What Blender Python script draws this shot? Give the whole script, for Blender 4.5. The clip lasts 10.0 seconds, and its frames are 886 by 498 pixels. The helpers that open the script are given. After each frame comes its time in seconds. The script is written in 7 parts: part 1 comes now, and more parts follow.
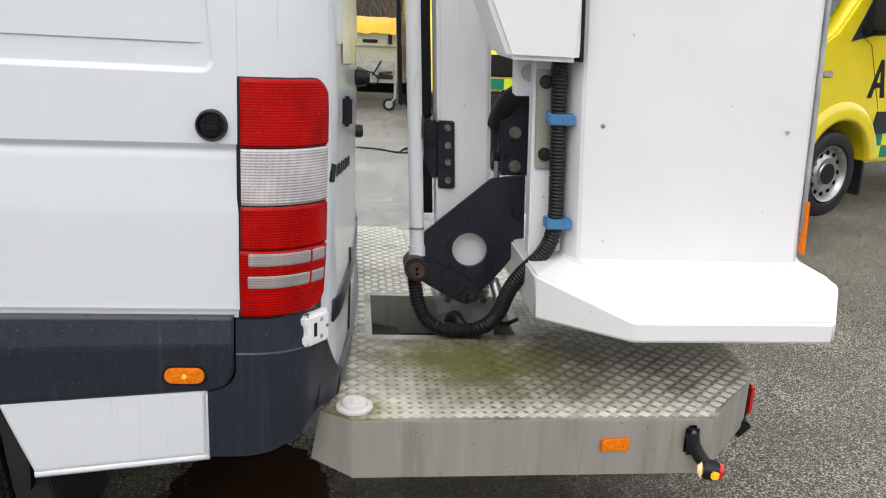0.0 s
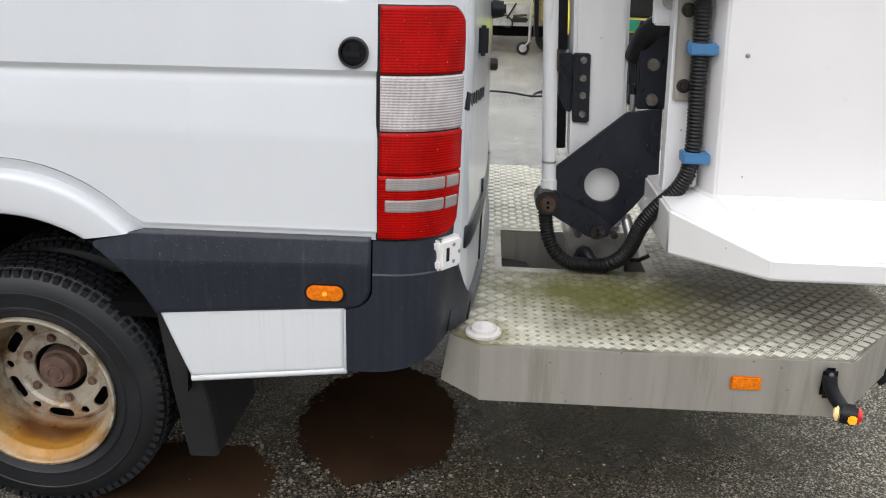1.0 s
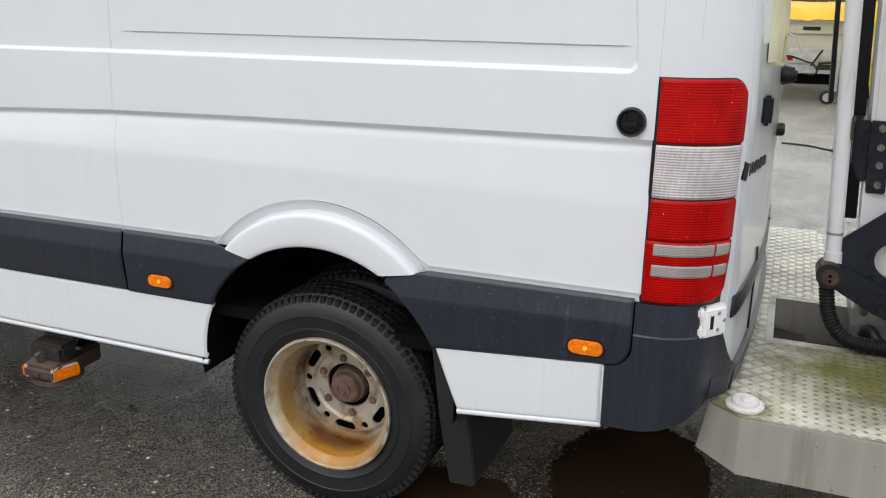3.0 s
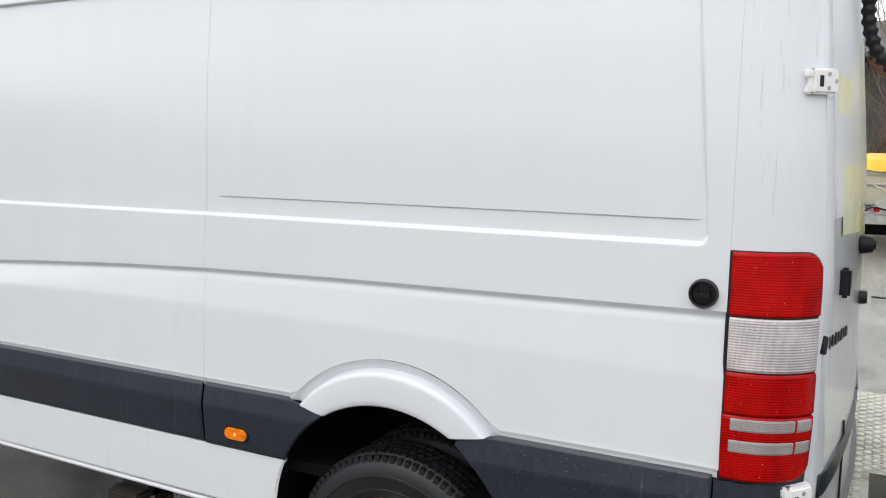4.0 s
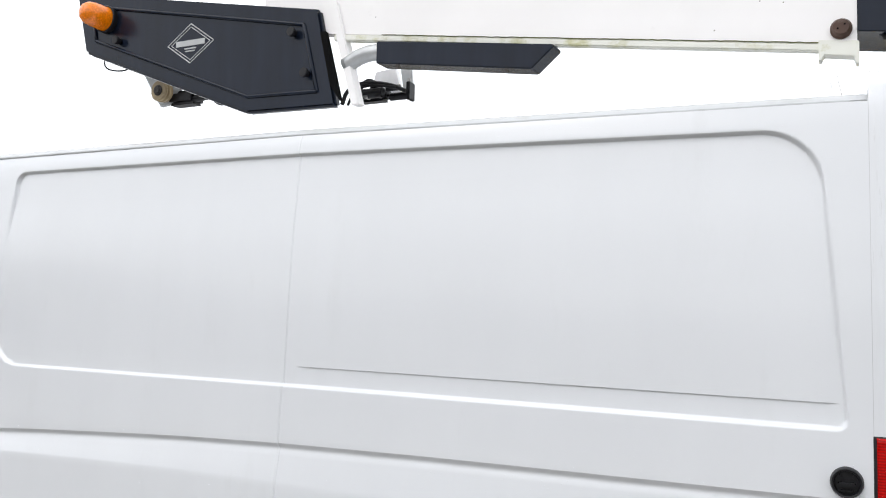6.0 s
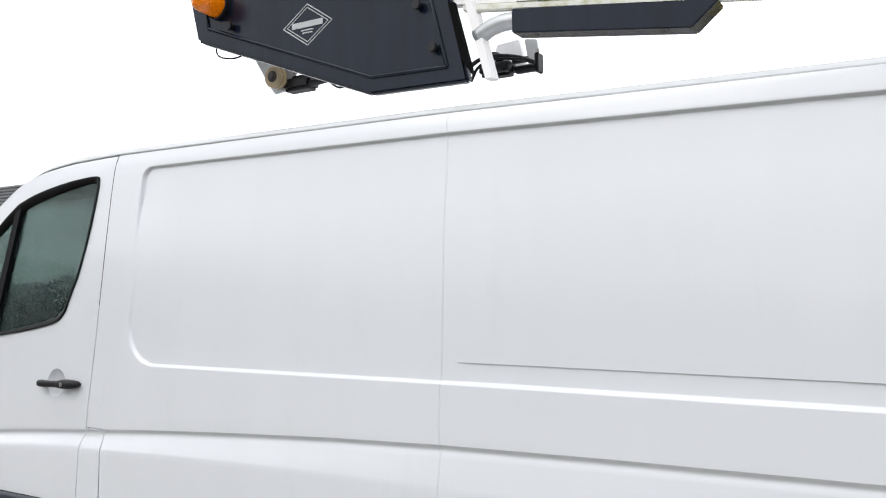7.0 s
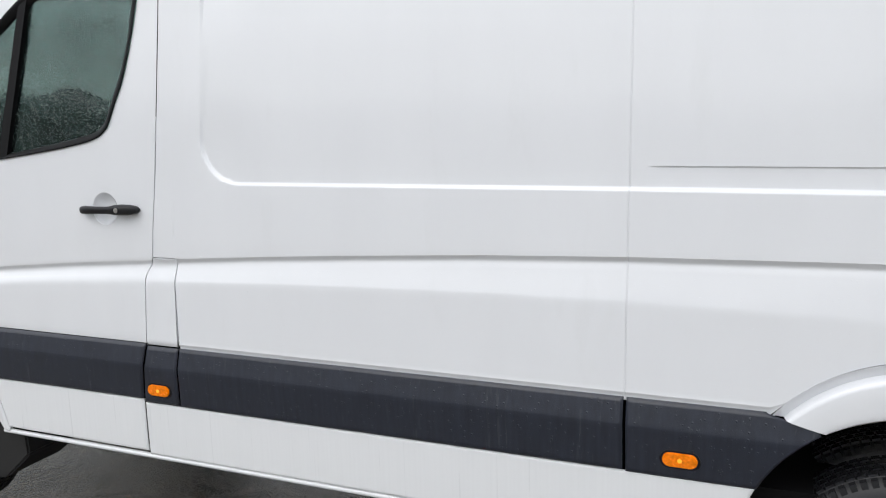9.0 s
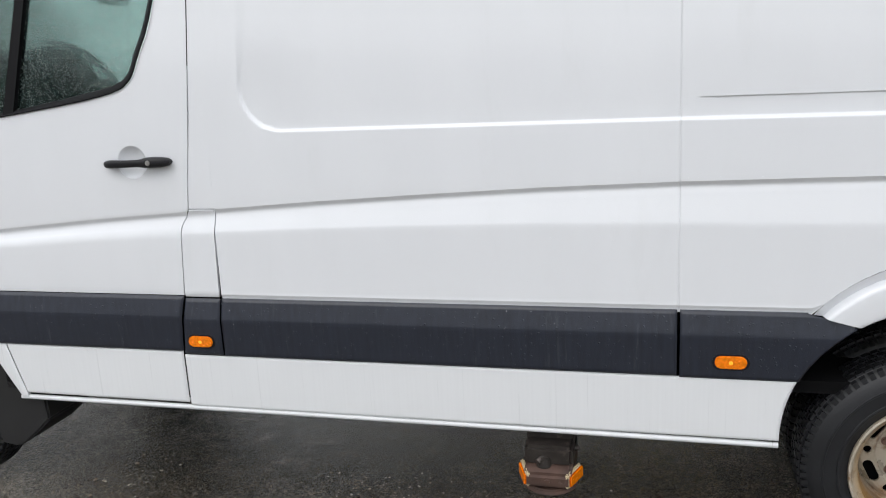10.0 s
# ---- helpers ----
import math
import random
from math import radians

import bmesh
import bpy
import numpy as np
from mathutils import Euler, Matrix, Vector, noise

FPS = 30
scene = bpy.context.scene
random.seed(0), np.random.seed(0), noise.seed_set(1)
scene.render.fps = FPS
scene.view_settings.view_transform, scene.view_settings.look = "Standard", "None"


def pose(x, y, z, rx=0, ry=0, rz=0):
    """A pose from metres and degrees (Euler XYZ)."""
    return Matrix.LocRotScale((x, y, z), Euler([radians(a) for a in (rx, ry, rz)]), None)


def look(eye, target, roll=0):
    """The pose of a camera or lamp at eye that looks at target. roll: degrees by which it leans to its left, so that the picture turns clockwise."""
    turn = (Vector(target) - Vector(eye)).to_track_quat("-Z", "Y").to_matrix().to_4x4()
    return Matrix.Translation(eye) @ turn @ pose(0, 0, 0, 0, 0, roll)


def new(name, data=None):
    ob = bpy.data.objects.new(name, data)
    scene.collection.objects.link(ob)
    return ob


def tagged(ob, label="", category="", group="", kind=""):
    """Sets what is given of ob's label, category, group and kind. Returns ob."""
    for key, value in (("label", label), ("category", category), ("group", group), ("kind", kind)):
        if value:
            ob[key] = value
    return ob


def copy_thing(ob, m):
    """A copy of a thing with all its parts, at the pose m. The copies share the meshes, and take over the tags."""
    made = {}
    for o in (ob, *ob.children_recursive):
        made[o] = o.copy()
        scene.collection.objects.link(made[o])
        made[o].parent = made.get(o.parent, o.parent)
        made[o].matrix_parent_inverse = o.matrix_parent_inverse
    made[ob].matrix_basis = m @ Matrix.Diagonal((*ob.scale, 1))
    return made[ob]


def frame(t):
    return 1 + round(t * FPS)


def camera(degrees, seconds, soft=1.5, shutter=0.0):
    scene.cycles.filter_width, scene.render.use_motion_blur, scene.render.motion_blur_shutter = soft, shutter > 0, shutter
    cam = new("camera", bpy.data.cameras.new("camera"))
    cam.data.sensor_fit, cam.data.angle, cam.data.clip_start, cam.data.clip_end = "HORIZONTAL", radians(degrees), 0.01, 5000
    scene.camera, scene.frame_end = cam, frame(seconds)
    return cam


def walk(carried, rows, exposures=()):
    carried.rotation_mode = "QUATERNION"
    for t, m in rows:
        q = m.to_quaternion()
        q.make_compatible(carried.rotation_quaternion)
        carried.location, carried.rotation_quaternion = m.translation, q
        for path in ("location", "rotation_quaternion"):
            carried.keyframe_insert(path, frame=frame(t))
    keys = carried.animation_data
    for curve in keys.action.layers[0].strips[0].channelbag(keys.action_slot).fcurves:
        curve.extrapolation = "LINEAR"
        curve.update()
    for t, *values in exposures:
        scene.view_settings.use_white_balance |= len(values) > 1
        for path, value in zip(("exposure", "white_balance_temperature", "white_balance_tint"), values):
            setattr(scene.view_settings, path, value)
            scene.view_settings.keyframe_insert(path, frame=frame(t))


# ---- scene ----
cam = camera(56.5, 10.0, soft=1.1)
PATH = [
    (0, (1.227, -1.887, 1.587), (1.448, 0.023, 1.037), 2.8),
    (0.2, (1.223, -1.902, 1.575), (1.375, -0.003, 0.968), 2.37),
    (0.5, (1.218, -1.925, 1.559), (1.272, -0.043, 0.886), 1.8),
    (0.7, (1.219, -1.931, 1.554), (1.243, -0.049, 0.875), 1.93),
    (1, (1.22, -1.936, 1.547), (1.134, -0.057, 0.868), 1.5),
    (1.2, (1.221, -1.942, 1.548), (0.992, -0.073, 0.874), 0.88),
    (1.5, (1.225, -1.957, 1.553), (0.841, -0.119, 0.863), 1.0),
    (1.7, (1.226, -1.967, 1.553), (0.790, -0.146, 0.852), 1.34),
    (2, (1.225, -1.976, 1.55), (0.679, -0.192, 0.828), 1.5),
    (2.2, (1.228, -1.985, 1.548), (0.640, -0.217, 0.821), 1.54),
    (3.3, (1.268, -2.035, 1.654), (0.463, -0.267, 1.179), -0.32),
    (3.5, (1.277, -2.041, 1.664), (0.417, -0.276, 1.281), -0.2),
    (3.8, (1.285, -2.039, 1.677), (0.375, -0.286, 1.367), -0.06),
    (4, (1.28, -2.036, 1.692), (0.348, -0.286, 1.43), -0.0),
    (4.2, (1.259, -2.047, 1.708), (0.330, -0.287, 1.505), -0.03),
    (4.5, (1.217, -2.061, 1.733), (0.295, -0.291, 1.598), 0.4),
    (4.7, (1.175, -2.079, 1.744), (0.279, -0.292, 1.665), 0.68),
    (5, (1.114, -2.107, 1.761), (0.25, -0.304, 1.777), 1.0),
    (5.2, (1.084, -2.124, 1.766), (0.229, -0.317, 1.832), 1.01),
    (6.3, (0.823, -2.167, 1.732), (-0.066, -0.379, 1.855), 0.27),
    (6.5, (0.768, -2.156, 1.761), (-0.186, -0.4, 1.847), -0.2),
    (6.8, (0.640, -2.123, 1.757), (-0.362, -0.394, 1.838), -0.77),
    (7, (0.551, -2.102, 1.755), (-0.469, -0.383, 1.83), -0.9),
    (7.2, (0.464, -2.104, 1.746), (-0.545, -0.378, 1.810), -0.73),
    (7.5, (0.338, -2.109, 1.73), (-0.645, -0.368, 1.752), -0.6),
    (7.7, (0.250, -2.138, 1.722), (-0.716, -0.387, 1.698), -0.53),
    (8, (0.125, -2.178, 1.719), (-0.808, -0.412, 1.617), -0.5),
    (8.2, (0.052, -2.211, 1.709), (-0.843, -0.426, 1.594), -0.34),
    (8.5, (-0.083, -2.245, 1.69), (-0.906, -0.428, 1.535), 0.0),
    (8.7, (-0.183, -2.223, 1.683), (-0.985, -0.405, 1.458), -0.82),
    (9, (-0.336, -2.198, 1.683), (-1.106, -0.384, 1.34), -1.7),
    (9.2, (-0.440, -2.226, 1.654), (-1.175, -0.401, 1.298), -1.46),
    (9.5, (-0.578, -2.309, 1.618), (-1.26, -0.462, 1.265), -0.9),
    (9.7, (-0.665, -2.380, 1.635), (-1.263, -0.512, 1.243), -2.45),
    (10, (-0.798, -2.494, 1.665), (-1.302, -0.614, 1.207), -3.1),
]
walk(cam, [(t, look(eye, target, roll)) for t, eye, target, roll in PATH])

# ------------------------------------------------------------------ world, sun
world = bpy.data.worlds.new("overcast_sky")
scene.world = world
world.use_nodes = True
_wn = world.node_tree
_bg = _wn.nodes["Background"]
_sky = _wn.nodes.new("ShaderNodeTexSky")
_sky.sky_type = "NISHITA"
_sky.sun_disc = False
_sky.sun_elevation = radians(48)
_sky.sun_rotation = radians(200)
_sky.air_density, _sky.dust_density = 1.0, 4.0
_cloud = _wn.nodes.new("ShaderNodeMixRGB")
_cloud.inputs["Fac"].default_value = 0.90
_cloud.inputs["Color2"].default_value = (11.3, 11.6, 12.0, 1)
_wn.links.new(_sky.outputs["Color"], _cloud.inputs["Color1"])
_wn.links.new(_cloud.outputs["Color"], _bg.inputs["Color"])
_bg.inputs["Strength"].default_value = 0.143

sun_data = bpy.data.lights.new("sun", "SUN")
sun_data.energy, sun_data.angle, sun_data.color = 0.6, radians(35), (1.0, 0.97, 0.93)
sun_ob = new("sun", sun_data)
sun_ob.matrix_world = look((0, 0, 30), (7, 17, 10))


# ------------------------------------------------------------------ materials
def material(name, colour, rough=0.5, metal=0.0, coat=0.0, vary=0.12, scale=6.0, dirt=None, dirt_at=0.6, dirt_scale=3.0,
             stretch=(1, 1, 1), bump=0.0, bump_scale=80.0, transmission=0.0, emit=0.0, rough_vary=0.1, drops=0.0, ior=1.5, random_tone=0.0):
    m = bpy.data.materials.new(name)
    m.use_nodes = True
    t = m.node_tree
    b = t.nodes["Principled BSDF"]
    tex = t.nodes.new("ShaderNodeTexCoord")
    mp = t.nodes.new("ShaderNodeMapping")
    mp.inputs["Scale"].default_value = stretch
    t.links.new(tex.outputs["Object"], mp.inputs["Vector"])
    n1 = t.nodes.new("ShaderNodeTexNoise")
    n1.inputs["Scale"].default_value, n1.inputs["Detail"].default_value = scale, 6
    t.links.new(mp.outputs[0], n1.inputs["Vector"])
    r1 = t.nodes.new("ShaderNodeValToRGB")
    r1.color_ramp.elements[0].position, r1.color_ramp.elements[1].position = 0.3, 0.7
    r1.color_ramp.elements[0].color = (*[c * (1 - vary) for c in colour], 1)
    r1.color_ramp.elements[1].color = (*[min(1, c * (1 + vary)) for c in colour], 1)
    t.links.new(n1.outputs["Fac"], r1.inputs["Fac"])
    out = r1.outputs["Color"]
    if dirt:
        n2 = t.nodes.new("ShaderNodeTexNoise")
        n2.inputs["Scale"].default_value, n2.inputs["Detail"].default_value, n2.inputs["Roughness"].default_value = dirt_scale, 8, 0.65
        t.links.new(mp.outputs[0], n2.inputs["Vector"])
        r2 = t.nodes.new("ShaderNodeValToRGB")
        r2.color_ramp.elements[0].position, r2.color_ramp.elements[1].position = dirt_at, dirt_at + 0.15
        t.links.new(n2.outputs["Fac"], r2.inputs["Fac"])
        mx = t.nodes.new("ShaderNodeMixRGB")
        mx.inputs["Color2"].default_value = (*dirt, 1)
        t.links.new(r2.outputs["Color"], mx.inputs["Fac"])
        t.links.new(out, mx.inputs["Color1"])
        out = mx.outputs["Color"]
    if random_tone:
        oi = t.nodes.new("ShaderNodeObjectInfo")
        hs = t.nodes.new("ShaderNodeHueSaturation")
        mr = t.nodes.new("ShaderNodeMapRange")
        mr.inputs["To Min"].default_value, mr.inputs["To Max"].default_value = 1 - random_tone, 1 + random_tone
        t.links.new(oi.outputs["Random"], mr.inputs["Value"])
        t.links.new(mr.outputs[0], hs.inputs["Value"])
        t.links.new(out, hs.inputs["Color"])
        out = hs.outputs["Color"]
    t.links.new(out, b.inputs["Base Color"])
    rr = t.nodes.new("ShaderNodeMapRange")
    rr.inputs["To Min"].default_value, rr.inputs["To Max"].default_value = max(0.02, rough - rough_vary), min(1, rough + rough_vary)
    t.links.new(n1.outputs["Fac"], rr.inputs["Value"])
    t.links.new(rr.outputs[0], b.inputs["Roughness"])
    b.inputs["Metallic"].default_value = metal
    b.inputs["Coat Weight"].default_value = coat
    b.inputs["Coat Roughness"].default_value = 0.06
    b.inputs["Transmission Weight"].default_value = transmission
    b.inputs["IOR"].default_value = ior
    if emit:
        b.inputs["Emission Color"].default_value = (*colour, 1)
        b.inputs["Emission Strength"].default_value = emit
    last = None
    if bump:
        nb = t.nodes.new("ShaderNodeTexNoise")
        nb.inputs["Scale"].default_value, nb.inputs["Detail"].default_value = bump_scale, 4
        t.links.new(mp.outputs[0], nb.inputs["Vector"])
        bp = t.nodes.new("ShaderNodeBump")
        bp.inputs["Strength"].default_value, bp.inputs["Distance"].default_value = bump, 0.004
        t.links.new(nb.outputs["Fac"], bp.inputs["Height"])
        last = bp
    if drops:
        vo = t.nodes.new("ShaderNodeTexVoronoi")
        vo.inputs["Scale"].default_value = 55
        t.links.new(tex.outputs["Object"], vo.inputs["Vector"])
        vr = t.nodes.new("ShaderNodeMapRange")
        vr.inputs["From Min"].default_value, vr.inputs["From Max"].default_value = 0.0, 0.16
        vr.inputs["To Min"].default_value, vr.inputs["To Max"].default_value = 1, 0
        t.links.new(vo.outputs["Distance"], vr.inputs["Value"])
        bd = t.nodes.new("ShaderNodeBump")
        bd.inputs["Strength"].default_value, bd.inputs["Distance"].default_value = drops, 0.002
        t.links.new(vr.outputs[0], bd.inputs["Height"])
        if last:
            t.links.new(last.outputs[0], bd.inputs["Normal"])
        last = bd
    if last:
        t.links.new(last.outputs[0], b.inputs["Normal"])
    return m


PAINT = material("white_van_paint", (0.715, 0.73, 0.76), 0.24, coat=0.5, vary=0.012, scale=2.0, dirt=(0.695, 0.71, 0.735), dirt_at=0.60,
                 dirt_scale=2.2, stretch=(3, 3, 0.7), rough_vary=0.05, drops=0.10)
STREAKED = material("rain_streaked_white_paint", (0.715, 0.73, 0.76), 0.24, coat=0.5, vary=0.012, scale=2.0, dirt=(0.50, 0.50, 0.51), dirt_at=0.60,
                    dirt_scale=1.0, stretch=(95, 95, 0.16), rough_vary=0.05, drops=0.10)
# toned down from the side paint so the lit roof doesn't clip
ROOF_PAINT = material("grey_white_roof_paint", (0.52, 0.53, 0.54), 0.34, coat=0.2, vary=0.05, scale=3.0, dirt=(0.44, 0.45, 0.44), dirt_at=0.56, dirt_scale=4.0, rough_vary=0.08)
PAINT_DIRTY = material("white_sill_paint", (0.74, 0.755, 0.775), 0.3, coat=0.3, vary=0.012, scale=3.0, dirt=(0.56, 0.56, 0.55), dirt_at=0.72,
                       dirt_scale=1.4, stretch=(36, 36, 0.5), rough_vary=0.08)
PLASTIC = material("dark_grey_plastic", (0.0172, 0.0208, 0.0325), 0.34, vary=0.2, scale=2, dirt=(0.050, 0.055, 0.066), dirt_at=0.60, dirt_scale=1.6,
                   stretch=(34, 34, 1.4), bump=0.08, bump_scale=300, drops=0.8)
BLACK = material("black_plastic", (0.009, 0.009, 0.011), 0.42, vary=0.25, scale=10, bump=0.05)
BLACK.node_tree.nodes["Principled BSDF"].inputs["Specular IOR Level"].default_value = 0.32
SEAL = material("black_window_rubber", (0.005, 0.005, 0.006), 0.5, vary=0.2)
SEAL.node_tree.nodes["Principled BSDF"].inputs["Specular IOR Level"].default_value = 0.15
SEALANT = material("grey_sealant", (0.46, 0.47, 0.48), 0.6, vary=0.1)
GAP = material("dark_gap", (0.006, 0.006, 0.0065), 0.9)
GAP.node_tree.nodes["Principled BSDF"].inputs["Specular IOR Level"].default_value = 0.05
RUBBER = material("tyre_rubber", (0.0125, 0.0132, 0.0155), 0.46, vary=0.3, scale=7, dirt=(0.034, 0.031, 0.028), dirt_at=0.58, dirt_scale=6, bump=0.15, bump_scale=120)
RUBBER.node_tree.nodes["Principled BSDF"].inputs["Specular IOR Level"].default_value = 0.42
FLAP = material("mudflap_rubber", (0.011, 0.011, 0.012), 0.55, vary=0.3, scale=5, dirt=(0.045, 0.04, 0.035), dirt_at=0.55)
RIM = material("rusty_silver_rim", (0.44, 0.37, 0.27), 0.45, metal=0.25, vary=0.2, scale=9, dirt=(0.26, 0.12, 0.03), dirt_at=0.52, dirt_scale=7, bump=0.2, bump_scale=60)
RIM_RUST = material("rust_stained_rim", (0.52, 0.47, 0.39), 0.30, metal=0.35, vary=0.22, scale=12, dirt=(0.20, 0.105, 0.035), dirt_at=0.50, dirt_scale=11, bump=0.2, bump_scale=60)
RUST = material("rusty_iron", (0.070, 0.038, 0.028), 0.7, vary=0.35, scale=14, dirt=(0.16, 0.12, 0.10), dirt_at=0.57, dirt_scale=12, bump=0.5, bump_scale=60)
# faint glow added to unlit amber plastic, reflectors too
AMBER = material("amber_lens", (0.80, 0.19, 0.0005), 0.24, vary=0.25, scale=120, coat=0.15, emit=0.05)
AMBER_ON = material("lit_amber_lamp", (1.0, 0.36, 0.02), 0.2, vary=0.02, emit=0.7)
WHITE_ON = material("lit_white_lamp", (1.0, 0.72, 0.34), 0.2, vary=0.3, scale=90, emit=0.35)
RED_PLAIN = material("red_lens_plain", (0.42, 0.002, 0.003), 0.2, vary=0.1, coat=0.15)
RED_PLAIN.node_tree.nodes["Principled BSDF"].inputs["Specular IOR Level"].default_value = 0.3
ALU = material("dirty_aluminium_deck", (0.39, 0.378, 0.325), 0.40, metal=0.25, vary=0.2, scale=5, dirt=(0.15, 0.135, 0.085), dirt_at=0.5, dirt_scale=3.0, bump=0.08, bump_scale=60)
BARS = material("worn_aluminium_tread", (0.78, 0.755, 0.66), 0.30, metal=0.3, vary=0.14, scale=5, dirt=(0.44, 0.41, 0.34), dirt_at=0.52, dirt_scale=4.0)


def ragged_blotch(m, centre, size, colour, amount=0.85, blend="MIX"):
    """A blotch of growth, dirt, tone or painted shade with a ragged outline, at one place of a surface."""
    t = m.node_tree
    b = t.nodes["Principled BSDF"]
    tex = t.nodes.new("ShaderNodeTexCoord")
    mp = t.nodes.new("ShaderNodeMapping")
    mp.vector_type = "TEXTURE"
    mp.inputs["Location"].default_value, mp.inputs["Scale"].default_value = centre, size
    t.links.new(tex.outputs["Object"], mp.inputs["Vector"])
    ln = t.nodes.new("ShaderNodeVectorMath"); ln.operation = "LENGTH"
    t.links.new(mp.outputs[0], ln.inputs[0])
    nz = t.nodes.new("ShaderNodeTexNoise")
    nz.inputs["Scale"].default_value, nz.inputs["Detail"].default_value, nz.inputs["Roughness"].default_value = 7, 8, 0.7
    t.links.new(tex.outputs["Object"], nz.inputs["Vector"])
    add = t.nodes.new("ShaderNodeMath"); add.operation = "MULTIPLY_ADD"; add.inputs[1].default_value = 1.6
    t.links.new(nz.outputs["Fac"], add.inputs[0])
    t.links.new(ln.outputs["Value"], add.inputs[2])
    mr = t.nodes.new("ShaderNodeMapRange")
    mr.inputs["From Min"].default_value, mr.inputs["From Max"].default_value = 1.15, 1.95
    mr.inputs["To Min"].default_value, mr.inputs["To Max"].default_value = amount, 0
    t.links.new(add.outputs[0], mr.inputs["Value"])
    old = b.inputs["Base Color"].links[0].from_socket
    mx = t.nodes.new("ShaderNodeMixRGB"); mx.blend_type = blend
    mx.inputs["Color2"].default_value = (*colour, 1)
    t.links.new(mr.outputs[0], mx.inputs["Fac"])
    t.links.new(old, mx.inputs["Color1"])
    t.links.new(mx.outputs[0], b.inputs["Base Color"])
    if not b.inputs["Metallic"].links:
        inv = t.nodes.new("ShaderNodeMath"); inv.operation = "MULTIPLY_ADD"
        inv.inputs[1].default_value, inv.inputs[2].default_value = -b.inputs["Metallic"].default_value, b.inputs["Metallic"].default_value
        t.links.new(mr.outputs[0], inv.inputs[0])
        t.links.new(inv.outputs[0], b.inputs["Metallic"])


ragged_blotch(RIM_RUST, (-0.02, 0.075, 0.30), (0.40, 0.056, 0.40), (0.40, 0.255, 0.085), 0.9)
ragged_blotch(RIM_RUST, (-0.05, 0.150, 0.30), (0.30, 0.016, 0.30), (0.30, 0.20, 0.10), 0.5)
ragged_blotch(RIM_RUST, (0.02, 0.09, 0.165), (0.26, 0.12, 0.090), (0.42, 0.19, 0.022), 0.95)
ragged_blotch(RIM_RUST, (-0.02, 0.122, 0.185), (0.24, 0.040, 0.085), (0.13, 0.048, 0.013), 0.95)
ragged_blotch(RIM_RUST, (-0.17, 0.09, 0.30), (0.05, 0.05, 0.16), (0.30, 0.155, 0.035), 0.75)
for _m, _k in ((ALU, 1.0), (BARS, 0.72)):
    ragged_blotch(_m, (1.72, 0.42, 0.557), (0.55, 0.33, 1.0), (0.105, 0.098, 0.008), 0.95 * _k)
    # brown dirt plus the bucket's shade, both put into the deck colour
    ragged_blotch(_m, (2.20, 0.56, 0.557), (0.80, 0.50, 1.0), (0.070, 0.058, 0.042), 0.93 * _k)
    ragged_blotch(_m, (1.58, 0.46, 0.557), (0.34, 0.16, 1.0), (0.15, 0.15, 0.02), 0.8 * _k)
    ragged_blotch(_m, (1.25, 0.13, 0.557), (0.12, 0.10, 1.0), (0.17, 0.15, 0.02), 0.9 * _k)
SKIRT = material("dull_steel_skirt", (0.43, 0.405, 0.36), 0.42, metal=0.4, vary=0.10, scale=4, dirt=(0.33, 0.30, 0.25), dirt_at=0.54, dirt_scale=3, stretch=(5, 5, 0.45), bump=0.06)
NAVY = material("dark_navy_enamel", (0.007, 0.011, 0.022), 0.20, vary=0.2, scale=3, dirt=(0.012, 0.015, 0.024), dirt_at=0.58, coat=0.0, stretch=(4, 4, 0.6), drops=0.22)
NAVY.node_tree.nodes["Principled BSDF"].inputs["Specular IOR Level"].default_value = 0.24
PLATE = material("wet_black_steel", (0.017, 0.020, 0.029), 0.30, vary=0.2, scale=8, dirt=(0.003, 0.003, 0.004), dirt_at=0.57, dirt_scale=16, stretch=(2.2, 2.2, 1.0), drops=1.0)
BOLT = material("weathered_bolt", (0.21, 0.19, 0.17), 0.42, metal=0.55, vary=0.3, scale=60, dirt=(0.10, 0.06, 0.04), dirt_at=0.58, dirt_scale=50)
PLATE.node_tree.nodes["Principled BSDF"].inputs["Specular IOR Level"].default_value = 0.35
RED_BRIGHT = material("bright_red_lens", (0.66, 0.012, 0.008), 0.2, vary=0.1, coat=0.3)
GEL = material("white_gelcoat", (0.86, 0.84, 0.84), 0.32, vary=0.025, scale=3, coat=0.25, dirt=(0.70, 0.68, 0.66), dirt_at=0.66, dirt_scale=4)
MAST = material("white_mast_enamel", (0.83, 0.825, 0.84), 0.35, vary=0.04, scale=4, dirt=(0.60, 0.58, 0.54), dirt_at=0.62, dirt_scale=5, stretch=(5, 5, 0.7))
STEEL = material("plain_steel", (0.45, 0.44, 0.43), 0.38, metal=0.9, vary=0.2, scale=20, dirt=(0.3, 0.25, 0.2), dirt_at=0.6)
CONDUIT = material("black_conduit", (0.009, 0.009, 0.010), 0.42, vary=0.2, scale=20)
CONDUIT.node_tree.nodes["Principled BSDF"].inputs["Specular IOR Level"].default_value = 0.35
BLUE = material("blue_clamp_plastic", (0.065, 0.20, 0.40), 0.45, vary=0.1, scale=20)
CLEAR = material("clear_ribbed_lens", (0.42, 0.38, 0.38), 0.14, vary=0.15, scale=14, coat=0.9)
MOSS = material("olive_moss", (0.10, 0.105, 0.03), 0.9, vary=0.4, scale=40, bump=0.5)
ALGAE_WHITE = material("mossy_white_enamel", (0.74, 0.74, 0.68), 0.4, vary=0.05, scale=4, dirt=(0.50, 0.49, 0.30), dirt_at=0.52, dirt_scale=9)
